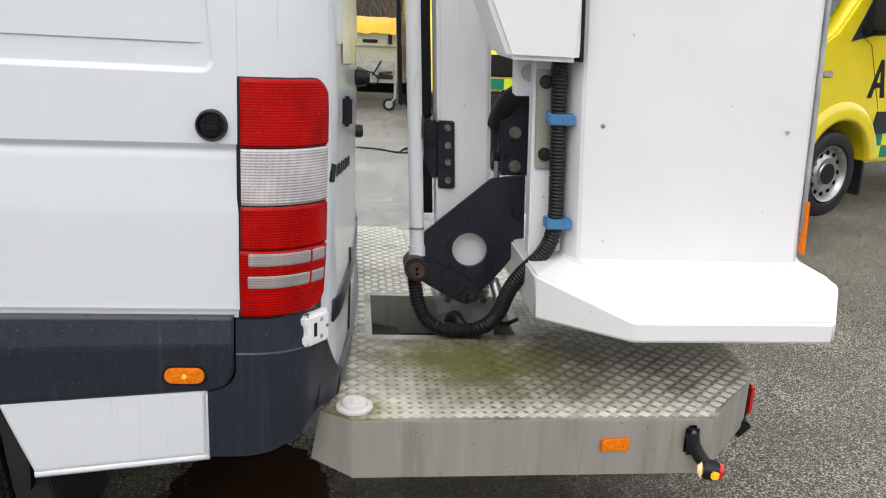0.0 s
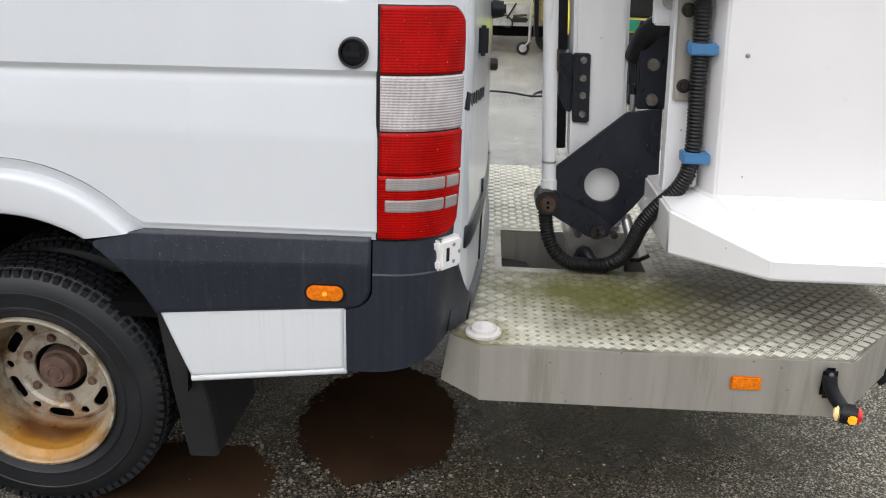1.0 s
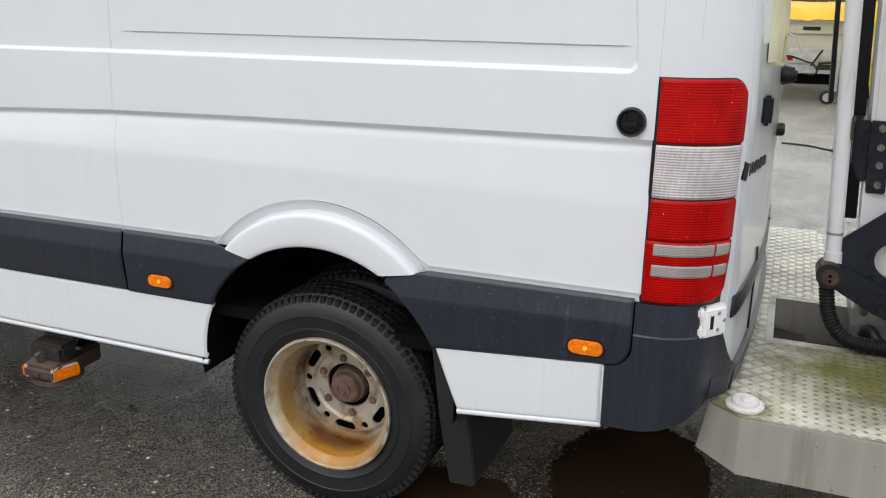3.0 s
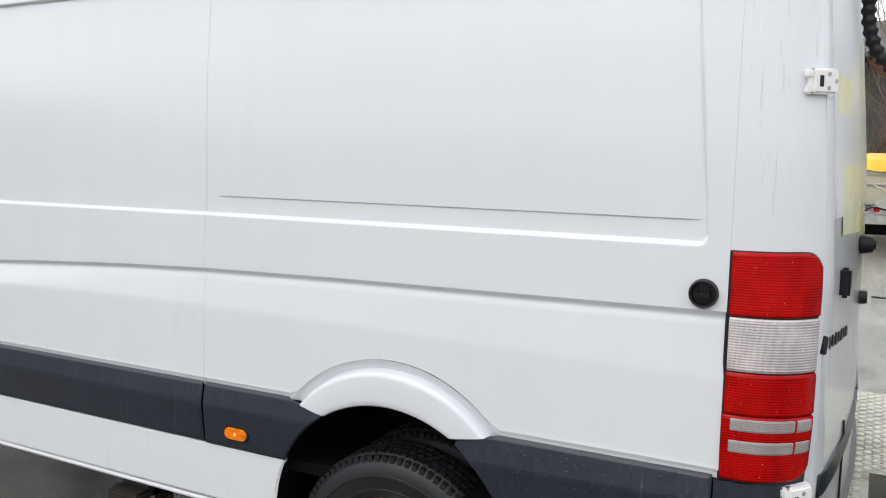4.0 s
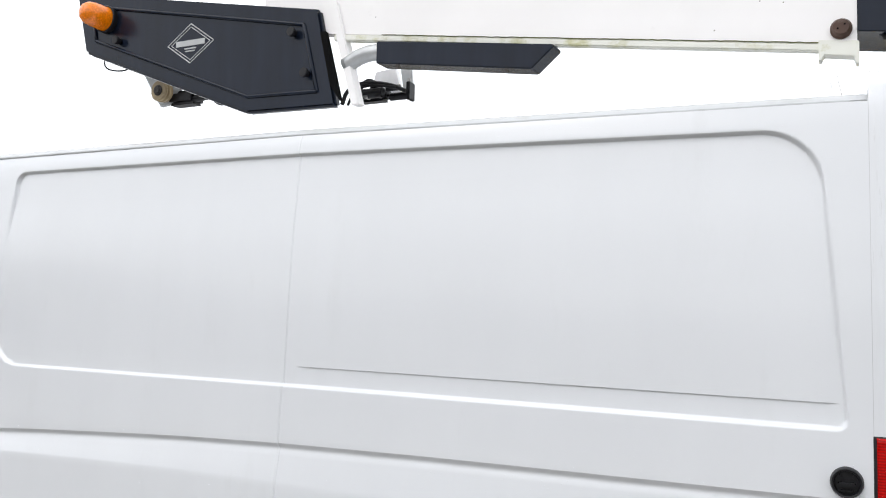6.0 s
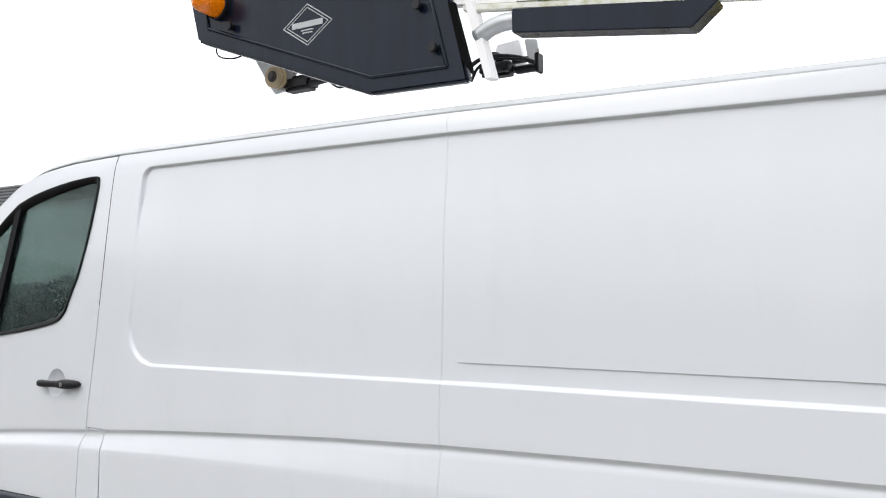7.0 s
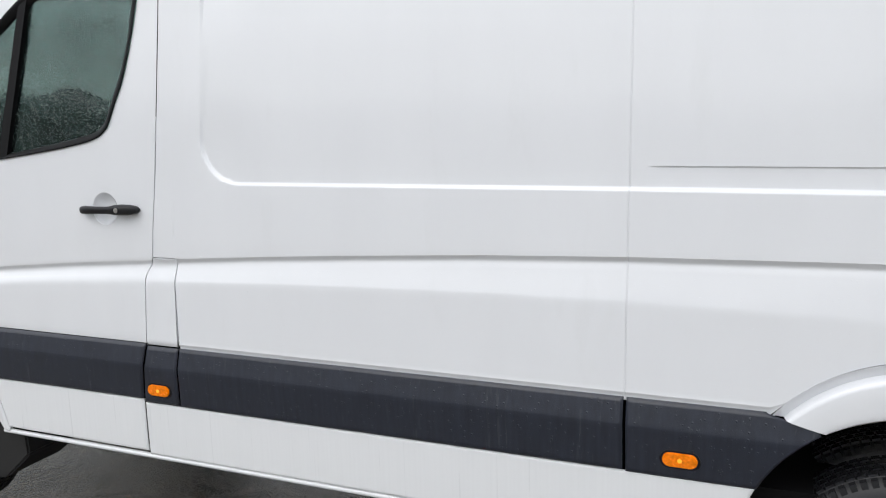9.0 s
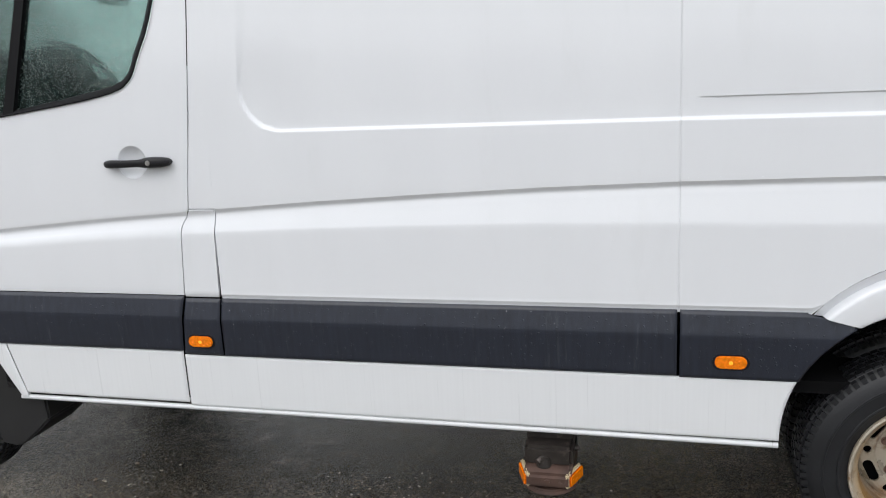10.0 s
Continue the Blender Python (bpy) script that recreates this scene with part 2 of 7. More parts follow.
YELLOW = material("yellow_vehicle_paint", (0.84, 0.66, 0.015), 0.25, vary=0.04, scale=3, coat=0.6, dirt=(0.70, 0.54, 0.02), dirt_at=0.66)
GREEN = material("green_check", (0.01, 0.22, 0.13), 0.3, vary=0.1)
LIME = material("lime_check", (0.70, 0.80, 0.03), 0.3, vary=0.06)
TARP = material("yellow_tarpaulin", (0.86, 0.50, 0.03), 0.45, vary=0.15, scale=5, bump=0.4, bump_scale=9)
BOARD = material("beige_dropside", (0.52, 0.51, 0.44), 0.5, vary=0.08, scale=3, dirt=(0.38, 0.37, 0.31), dirt_at=0.58, stretch=(1, 1, 4))
ZINC = material("galvanised_steel", (0.50, 0.51, 0.52), 0.45, metal=0.6, vary=0.2, scale=10)
TWIG = material("bare_twig", (0.17, 0.125, 0.085), 0.85, vary=0.3, scale=2)
SLATE = material("grey_roof_tile", (0.085, 0.085, 0.09), 0.6, vary=0.2, scale=3)
WALL = material("dark_timber_wall", (0.07, 0.065, 0.062), 0.8, vary=0.2, scale=1.5, stretch=(6, 6, 0.5))
TAPE = material("yellowed_tape", (0.80, 0.79, 0.60), 0.35, vary=0.08, scale=12)
FILM = material("grey_window_film", (0.76, 0.78, 0.80), 0.35, vary=0.03, coat=0.0)
FABRIC = material("grey_seat_fabric", (0.05, 0.055, 0.06), 0.9, vary=0.2, scale=40, bump=0.2)
DASH = material("dashboard_plastic", (0.018, 0.02, 0.021), 0.55, vary=0.15, scale=30, bump=0.1)


def specks(m, scale, chance, colour, size=0.22):
    """Small scattered spots: dirt, and on the lamp lenses a painted sparkle of drops."""
    t = m.node_tree
    b = t.nodes["Principled BSDF"]
    tex = t.nodes.new("ShaderNodeTexCoord")
    vo = t.nodes.new("ShaderNodeTexVoronoi"); vo.inputs["Scale"].default_value = scale
    t.links.new(tex.outputs["Object"], vo.inputs["Vector"])
    sp = t.nodes.new("ShaderNodeSeparateColor")
    t.links.new(vo.outputs["Color"], sp.inputs[0])
    pick = t.nodes.new("ShaderNodeMath"); pick.operation = "LESS_THAN"; pick.inputs[1].default_value = chance
    t.links.new(sp.outputs[0], pick.inputs[0])
    spot = t.nodes.new("ShaderNodeMapRange")
    spot.inputs["From Min"].default_value, spot.inputs["From Max"].default_value = size * 0.6, size
    spot.inputs["To Min"].default_value, spot.inputs["To Max"].default_value = 0.8, 0
    t.links.new(vo.outputs["Distance"], spot.inputs["Value"])
    mu = t.nodes.new("ShaderNodeMath"); mu.operation = "MULTIPLY"
    t.links.new(pick.outputs[0], mu.inputs[0])
    t.links.new(spot.outputs[0], mu.inputs[1])
    mx = t.nodes.new("ShaderNodeMixRGB"); mx.inputs["Color2"].default_value = (*colour, 1)
    t.links.new(mu.outputs[0], mx.inputs["Fac"])
    t.links.new(b.inputs["Base Color"].links[0].from_socket, mx.inputs["Color1"])
    t.links.new(mx.outputs[0], b.inputs["Base Color"])


def ribbed(name, colour, freq, depth=0.4):
    m = material(name, colour, 0.18, vary=0.12, scale=14, coat=0.15)
    t = m.node_tree
    tex = t.nodes.new("ShaderNodeTexCoord")
    sep = t.nodes.new("ShaderNodeSeparateXYZ")
    mul = t.nodes.new("ShaderNodeMath"); mul.operation = "MULTIPLY"; mul.inputs[1].default_value = freq
    sn = t.nodes.new("ShaderNodeMath"); sn.operation = "SINE"
    bp = t.nodes.new("ShaderNodeBump"); bp.inputs["Strength"].default_value, bp.inputs["Distance"].default_value = 0.22, 0.0010
    t.links.new(tex.outputs["Object"], sep.inputs[0])
    t.links.new(sep.outputs["Z"], mul.inputs[0])
    t.links.new(mul.outputs[0], sn.inputs[0])
    t.links.new(sn.outputs[0], bp.inputs["Height"])
    t.links.new(bp.outputs[0], t.nodes["Principled BSDF"].inputs["Normal"])
    b = t.nodes["Principled BSDF"]
    old = b.inputs["Base Color"].links[0].from_socket
    # upright optic columns and patchy reflector shine, multiplied into the colour with the ribs
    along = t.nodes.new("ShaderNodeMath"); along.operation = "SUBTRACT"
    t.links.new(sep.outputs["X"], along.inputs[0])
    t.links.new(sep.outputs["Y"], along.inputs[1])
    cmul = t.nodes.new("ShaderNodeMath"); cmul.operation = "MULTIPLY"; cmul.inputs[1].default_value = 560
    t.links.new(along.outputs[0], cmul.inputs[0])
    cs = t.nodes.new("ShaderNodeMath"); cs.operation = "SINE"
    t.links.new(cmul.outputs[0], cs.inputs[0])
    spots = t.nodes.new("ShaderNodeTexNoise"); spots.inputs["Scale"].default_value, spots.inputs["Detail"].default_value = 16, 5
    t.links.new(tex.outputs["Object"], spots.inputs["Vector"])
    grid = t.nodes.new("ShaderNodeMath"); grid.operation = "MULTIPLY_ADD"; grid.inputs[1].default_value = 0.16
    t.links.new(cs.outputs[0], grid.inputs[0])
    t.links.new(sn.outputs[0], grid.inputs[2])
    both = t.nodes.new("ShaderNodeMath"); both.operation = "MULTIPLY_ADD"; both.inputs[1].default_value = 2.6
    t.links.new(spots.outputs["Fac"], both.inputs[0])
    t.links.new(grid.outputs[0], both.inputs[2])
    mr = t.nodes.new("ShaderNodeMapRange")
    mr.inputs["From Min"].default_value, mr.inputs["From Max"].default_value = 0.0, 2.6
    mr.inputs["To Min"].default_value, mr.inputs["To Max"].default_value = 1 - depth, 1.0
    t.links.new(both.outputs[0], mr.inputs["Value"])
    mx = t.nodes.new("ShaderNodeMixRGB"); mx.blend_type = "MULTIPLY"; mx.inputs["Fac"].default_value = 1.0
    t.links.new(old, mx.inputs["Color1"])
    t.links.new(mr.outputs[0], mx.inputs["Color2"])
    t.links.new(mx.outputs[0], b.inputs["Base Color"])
    return m


RED = ribbed("red_ribbed_lens", (0.52, 0.003, 0.002), 950, 0.58)
# pale specks painted on the red lens as sparkle of rain drops
specks(RED, 260, 0.08, (0.66, 0.09, 0.07), 0.26)
RED.node_tree.nodes["Principled BSDF"].inputs["Specular IOR Level"].default_value = 0.12
RED.node_tree.nodes["Principled BSDF"].inputs["Coat Weight"].default_value = 0.06
CLEAR_RIB = ribbed("clear_ribbed_lens_wide", (0.72, 0.65, 0.65), 950, 0.60)
# the clear lens gets painted drop sparkle as well
specks(CLEAR_RIB, 230, 0.20, (0.95, 0.93, 0.93), 0.30)
CLEAR_FINE = ribbed("clear_ribbed_lens_fine", (0.38, 0.34, 0.33), 1500, 0.35)
DARK_STEEL = material("black_greasy_steel", (0.030, 0.025, 0.022), 0.45, metal=0.3, vary=0.35, scale=25, dirt=(0.10, 0.08, 0.07), dirt_at=0.56, dirt_scale=20, bump=0.3, bump_scale=80)
HOSE_BROWN = material("brown_rubber_hose", (0.16, 0.05, 0.025), 0.35, vary=0.25, scale=15, coat=0.3)


def glass(name, colour, rain=1.0):
    """Tinted glass under a dense film of small rain drops that run together in level ripples."""
    m = bpy.data.materials.new(name)
    m.use_nodes = True
    t = m.node_tree
    b = t.nodes["Principled BSDF"]
    b.inputs["Roughness"].default_value = 0.03
    b.inputs["IOR"].default_value = 1.24
    tex = t.nodes.new("ShaderNodeTexCoord")
    mp = t.nodes.new("ShaderNodeMapping"); mp.inputs["Scale"].default_value = (1, 1, 1.7)
    t.links.new(tex.outputs["Object"], mp.inputs[0])
    vo = t.nodes.new("ShaderNodeTexVoronoi"); vo.inputs["Scale"].default_value = 175
    nz = t.nodes.new("ShaderNodeTexNoise"); nz.inputs["Scale"].default_value, nz.inputs["Detail"].default_value = 95, 3
    patch = t.nodes.new("ShaderNodeTexNoise"); patch.inputs["Scale"].default_value, patch.inputs["Detail"].default_value = 6, 3
    for n in (vo, nz, patch):
        t.links.new(mp.outputs[0], n.inputs["Vector"])
    drop = t.nodes.new("ShaderNodeMapRange")
    drop.inputs["From Min"].default_value, drop.inputs["From Max"].default_value = 0.05, 0.45
    drop.inputs["To Min"].default_value, drop.inputs["To Max"].default_value = 1, 0
    t.links.new(vo.outputs["Distance"], drop.inputs["Value"])
    mu = t.nodes.new("ShaderNodeMath"); mu.operation = "MULTIPLY"
    t.links.new(drop.outputs[0], mu.inputs[0])
    t.links.new(nz.outputs["Fac"], mu.inputs[1])
    sp = t.nodes.new("ShaderNodeSeparateColor")
    t.links.new(vo.outputs["Color"], sp.inputs[0])
    # sky glints on a third of the drops, put into the colour as pale spots
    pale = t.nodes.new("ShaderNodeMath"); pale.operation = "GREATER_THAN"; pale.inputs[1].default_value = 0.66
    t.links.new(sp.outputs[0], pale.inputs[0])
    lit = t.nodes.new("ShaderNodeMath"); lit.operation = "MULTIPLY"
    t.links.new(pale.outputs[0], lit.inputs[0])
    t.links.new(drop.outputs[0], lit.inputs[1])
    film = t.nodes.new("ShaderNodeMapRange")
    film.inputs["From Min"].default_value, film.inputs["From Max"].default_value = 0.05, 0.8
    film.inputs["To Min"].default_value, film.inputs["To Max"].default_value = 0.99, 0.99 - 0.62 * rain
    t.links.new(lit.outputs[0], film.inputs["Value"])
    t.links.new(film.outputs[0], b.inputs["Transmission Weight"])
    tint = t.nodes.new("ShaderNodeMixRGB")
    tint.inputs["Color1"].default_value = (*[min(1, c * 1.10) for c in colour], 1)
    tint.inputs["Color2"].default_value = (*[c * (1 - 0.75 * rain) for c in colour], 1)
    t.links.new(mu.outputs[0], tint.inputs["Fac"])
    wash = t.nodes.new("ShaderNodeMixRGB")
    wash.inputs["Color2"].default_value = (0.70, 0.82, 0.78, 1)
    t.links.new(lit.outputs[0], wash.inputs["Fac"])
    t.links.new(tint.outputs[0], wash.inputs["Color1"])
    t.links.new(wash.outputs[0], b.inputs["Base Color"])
    hg = t.nodes.new("ShaderNodeMath"); hg.operation = "MULTIPLY"
    t.links.new(mu.outputs[0], hg.inputs[0])
    t.links.new(patch.outputs["Fac"], hg.inputs[1])
    bp = t.nodes.new("ShaderNodeBump"); bp.inputs["Strength"].default_value, bp.inputs["Distance"].default_value = rain, 0.0022
    t.links.new(hg.outputs[0], bp.inputs["Height"])
    t.links.new(bp.outputs[0], b.inputs["Normal"])
    return m


GLASS = glass("wet_green_glass", (0.29, 0.405, 0.385))
SCREEN = glass("wet_windscreen_glass", (0.62, 0.69, 0.67), 0.35)


def asphalt():
    m = bpy.data.materials.new("wet_asphalt")
    m.use_nodes = True
    t = m.node_tree
    b = t.nodes["Principled BSDF"]
    tex = t.nodes.new("ShaderNodeTexCoord")
    stones = t.nodes.new("ShaderNodeTexVoronoi"); stones.inputs["Scale"].default_value = 165
    grain = t.nodes.new("ShaderNodeTexNoise"); grain.inputs["Scale"].default_value, grain.inputs["Detail"].default_value = 75, 8
    wet = t.nodes.new("ShaderNodeTexNoise"); wet.inputs["Scale"].default_value, wet.inputs["Detail"].default_value = 1.3, 7
    for n in (stones, grain, wet):
        t.links.new(tex.outputs["Object"], n.inputs["Vector"])
    ramp = t.nodes.new("ShaderNodeValToRGB")
    e = ramp.color_ramp.elements
    e[0].position, e[0].color = 0.0, (0.050, 0.0455, 0.039, 1)
    e[1].position, e[1].color = 1.0, (0.64, 0.60, 0.52, 1)
    mid = e.new(0.55); mid.color = (0.235, 0.218, 0.186, 1)
    hs = t.nodes.new("ShaderNodeSeparateColor")
    t.links.new(stones.outputs["Color"], hs.inputs[0])
    t.links.new(hs.outputs[0], ramp.inputs["Fac"])
    tone = t.nodes.new("ShaderNodeMixRGB"); tone.blend_type = "MULTIPLY"; tone.inputs["Fac"].default_value = 0.85
    r2 = t.nodes.new("ShaderNodeValToRGB")
    r2.color_ramp.elements[0].position, r2.color_ramp.elements[1].position = 0.25, 0.75
    r2.color_ramp.elements[0].color, r2.color_ramp.elements[1].color = (0.45, 0.45, 0.445, 1), (1.22, 1.21, 1.18, 1)
    t.links.new(grain.outputs["Fac"], r2.inputs["Fac"])
    t.links.new(ramp.outputs[0], tone.inputs["Color1"])
    t.links.new(r2.outputs[0], tone.inputs["Color2"])
    big = t.nodes.new("ShaderNodeValToRGB")
    big.color_ramp.elements[0].position, big.color_ramp.elements[1].position = 0.36, 0.66
    big.color_ramp.elements[0].color, big.color_ramp.elements[1].color = (0.84, 0.83, 0.81, 1), (1.32, 1.29, 1.24, 1)
    t.links.new(wet.outputs["Fac"], big.inputs["Fac"])
    tone2 = t.nodes.new("ShaderNodeMixRGB"); tone2.blend_type = "MULTIPLY"; tone2.inputs["Fac"].default_value = 1.0
    t.links.new(tone.outputs[0], tone2.inputs["Color1"])
    t.links.new(big.outputs[0], tone2.inputs["Color2"])
    pit = t.nodes.new("ShaderNodeMapRange")
    pit.inputs["From Min"].default_value, pit.inputs["From Max"].default_value = 0.25, 0.75
    pit.inputs["To Min"].default_value, pit.inputs["To Max"].default_value = 1.15, 0.22
    t.links.new(stones.outputs["Distance"], pit.inputs["Value"])
    tone3 = t.nodes.new("ShaderNodeMixRGB"); tone3.blend_type = "MULTIPLY"; tone3.inputs["Fac"].default_value = 1.0
    t.links.new(tone2.outputs[0], tone3.inputs["Color1"])
    t.links.new(pit.outputs[0], tone3.inputs["Color2"])
    # the muddy, soaked strip along the parked van, with its shade multiplied in too
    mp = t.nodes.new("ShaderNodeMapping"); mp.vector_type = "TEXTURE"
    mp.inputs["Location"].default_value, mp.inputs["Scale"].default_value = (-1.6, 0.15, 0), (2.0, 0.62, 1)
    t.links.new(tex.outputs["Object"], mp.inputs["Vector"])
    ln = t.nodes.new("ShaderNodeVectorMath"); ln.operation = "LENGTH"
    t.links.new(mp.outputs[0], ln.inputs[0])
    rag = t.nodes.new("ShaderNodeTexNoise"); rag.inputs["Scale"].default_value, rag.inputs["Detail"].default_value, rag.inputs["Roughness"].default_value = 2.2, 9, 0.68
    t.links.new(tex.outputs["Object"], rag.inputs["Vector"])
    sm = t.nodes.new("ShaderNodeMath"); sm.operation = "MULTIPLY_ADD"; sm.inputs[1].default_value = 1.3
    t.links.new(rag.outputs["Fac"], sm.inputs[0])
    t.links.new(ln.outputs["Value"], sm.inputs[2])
    soak_shade = t.nodes.new("ShaderNodeMapRange")
    soak_shade.inputs["From Min"].default_value, soak_shade.inputs["From Max"].default_value = 1.35, 1.85
    soak_shade.inputs["To Min"].default_value, soak_shade.inputs["To Max"].default_value = 0.92, 0.0
    t.links.new(sm.outputs[0], soak_shade.inputs["Value"])
    mud_shade = t.nodes.new("ShaderNodeMixRGB"); mud_shade.blend_type = "MULTIPLY"; mud_shade.inputs["Color2"].default_value = (0.36, 0.315, 0.26, 1)
    t.links.new(soak_shade.outputs[0], mud_shade.inputs["Fac"])
    t.links.new(tone3.outputs[0], mud_shade.inputs["Color1"])
    t.links.new(mud_shade.outputs[0], b.inputs["Base Color"])
    rw = t.nodes.new("ShaderNodeValToRGB")
    rw.color_ramp.elements[0].position, rw.color_ramp.elements[1].position = 0.40, 0.62
    rw.color_ramp.elements[0].color, rw.color_ramp.elements[1].color = (0.13, 0.13, 0.13, 1), (0.24, 0.24, 0.24, 1)
    t.links.new(wet.outputs["Fac"], rw.inputs["Fac"])
    t.links.new(rw.outputs[0], b.inputs["Roughness"])
    add = t.nodes.new("ShaderNodeMath"); add.operation = "MULTIPLY_ADD"; add.inputs[1].default_value = -0.9
    t.links.new(stones.outputs["Distance"], add.inputs[0])
    t.links.new(grain.outputs["Fac"], add.inputs[2])
    bp = t.nodes.new("ShaderNodeBump"); bp.inputs["Strength"].default_value, bp.inputs["Distance"].default_value = 0.8, 0.005
    t.links.new(add.outputs[0], bp.inputs["Height"])
    t.links.new(bp.outputs[0], b.inputs["Normal"])
    # the film of rain water that fills the pores
    cw = t.nodes.new("ShaderNodeMapRange")
    cw.inputs["From Min"].default_value, cw.inputs["From Max"].default_value = 0.35, 0.65
    cw.inputs["To Min"].default_value, cw.inputs["To Max"].default_value = 0.9, 0.45
    t.links.new(wet.outputs["Fac"], cw.inputs["Value"])
    t.links.new(cw.outputs[0], b.inputs["Coat Weight"])
    b.inputs["Specular IOR Level"].default_value = 0.2
    b.inputs["Coat IOR"].default_value, b.inputs["Coat Roughness"].default_value = 1.36, 0.13
    fb = t.nodes.new("ShaderNodeBump"); fb.inputs["Strength"].default_value, fb.inputs["Distance"].default_value = 0.9, 0.006
    t.links.new(add.outputs[0], fb.inputs["Height"])
    t.links.new(fb.outputs[0], b.inputs["Coat Normal"])
    return m


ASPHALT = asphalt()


specks(GEL, 70, 0.006, (0.12, 0.10, 0.08))
specks(MAST, 60, 0.010, (0.22, 0.17, 0.12))
specks(SKIRT, 80, 0.03, (0.20, 0.16, 0.11), 0.3)
BEAD = material("clear_rain_water", (1.0, 1.0, 1.0), 0.02, vary=0.0, transmission=1.0, rough_vary=0.0, ior=1.33)
# darker ground by the platform, then paler ground out in the yard
ragged_blotch(ASPHALT, (1.30, 0.15, 0), (1.15, 0.60, 1), (0.24, 0.21, 0.175), 0.9, "MULTIPLY")
ragged_blotch(ASPHALT, (1.3, 7.5, 0), (2.2, 6.0, 1), (0.70, 0.71, 0.71), 0.46)
# wet ground and the shade under the van, both multiplied into the colour
ragged_blotch(ASPHALT, (-1.9, 1.15, 0), (3.4, 1.35, 1), (0.07, 0.066, 0.064), 0.93, "MULTIPLY")
# smaller darker spot beneath the platform
ragged_blotch(ASPHALT, (1.72, 0.62, 0), (0.72, 0.34, 1), (0.12, 0.11, 0.10), 0.95, "MULTIPLY")
PEBBLE = material("wet_brown_pebble", (0.10, 0.085, 0.065), 0.3, vary=0.3, scale=60)
_t = PEBBLE.node_tree
_geo = _t.nodes.new("ShaderNodeNewGeometry")
_rp = _t.nodes.new("ShaderNodeValToRGB")
_rp.color_ramp.elements[0].color, _rp.color_ramp.elements[1].color = (0.035, 0.03, 0.026, 1), (0.34, 0.31, 0.27, 1)
_e = _rp.color_ramp.elements.new(0.55); _e.color = (0.12, 0.085, 0.055, 1)
_t.links.new(_geo.outputs["Random Per Island"], _rp.inputs["Fac"])
_t.links.new(_rp.outputs[0], _t.nodes["Principled BSDF"].inputs["Base Color"])
WATER = material("muddy_puddle_water", (0.048, 0.028, 0.017), 0.03, vary=0.35, scale=2, rough_vary=0.01, ior=1.33)


DOME = material("aged_milky_plastic", (0.66, 0.62, 0.60), 0.18, vary=0.10, scale=40, dirt=(0.42, 0.38, 0.33), dirt_at=0.6, dirt_scale=30, coat=0.4)
HUB = material("red_brown_rusty_hub", (0.135, 0.078, 0.060), 0.75, vary=0.4, scale=22, dirt=(0.21, 0.135, 0.105), dirt_at=0.50, dirt_scale=26, bump=0.6, bump_scale=70)
CREAM = material("aged_cream_plastic", (0.55, 0.46, 0.30), 0.4, vary=0.15, scale=30)


# ------------------------------------------------------------------ mesh tools
def part(name, bm, mat, parent=None, label="", smooth=True, thick=0.0, angle=35):
    me = bpy.data.meshes.new(name)
    if smooth:
        for f in bm.faces:
            f.smooth = True
        for e in bm.edges:
            if len(e.link_faces) == 1 or (len(e.link_faces) == 2 and e.calc_face_angle(0) > radians(angle)):
                e.smooth = False
    bm.to_mesh(me)
    bm.free()
    me.materials.append(mat)
    ob = new(name, me)
    if parent:
        ob.parent = parent
        ob.matrix_parent_inverse = parent.matrix_world.inverted()
    if label:
        ob["label"] = label
    if thick:
        s = ob.modifiers.new("thickness", "SOLIDIFY")
        s.thickness, s.offset = thick, -1
    if smooth and len(me.polygons) < 80000:
        w = ob.modifiers.new("flat_faces", "WEIGHTED_NORMAL")
        w.keep_sharp, w.weight = True, 100
    return ob


def thing(name, at, label, category, group="", kind=""):
    ob = new(name)
    ob.location = at
    ob.matrix_world = Matrix.Translation(at)
    return tagged(ob, label, category, group, kind)


def box(lo, hi, bevel=0.004, m=None, seg=2):
    bm = bmesh.new()
    lo, hi = Vector(lo), Vector(hi)
    bmesh.ops.create_cube(bm, size=1, matrix=Matrix.Translation((lo + hi) / 2) @ Matrix.Diagonal((*(hi - lo), 1)))
    if bevel:
        bmesh.ops.bevel(bm, geom=bm.edges[:], offset=bevel, segments=seg, affect="EDGES", clamp_overlap=True)
    if m:
        bm.transform(m)
    return bm


def join(*bms):
    me = bpy.data.meshes.new("tmp")
    out = bmesh.new()
    for b in bms:
        b.to_mesh(me)
        out.from_mesh(me)
        b.free()
    bpy.data.meshes.remove(me)
    return out


def rod(a, b, r, r2=None, n=20, bevel=0.0):
    a, b = Vector(a), Vector(b)
    bm = bmesh.new()
    m = Matrix.Translation((a + b) / 2) @ (b - a).to_track_quat("Z", "Y").to_matrix().to_4x4()
    bmesh.ops.create_cone(bm, cap_ends=True, segments=n, radius1=r, radius2=r if r2 is None else r2, depth=(b - a).length, matrix=m)
    if bevel:
        caps = [e for e in bm.edges if any(len(f.verts) > 4 for f in e.link_faces)]
        bmesh.ops.bevel(bm, geom=caps, offset=bevel, segments=2, affect="EDGES", clamp_overlap=True)
    return bm


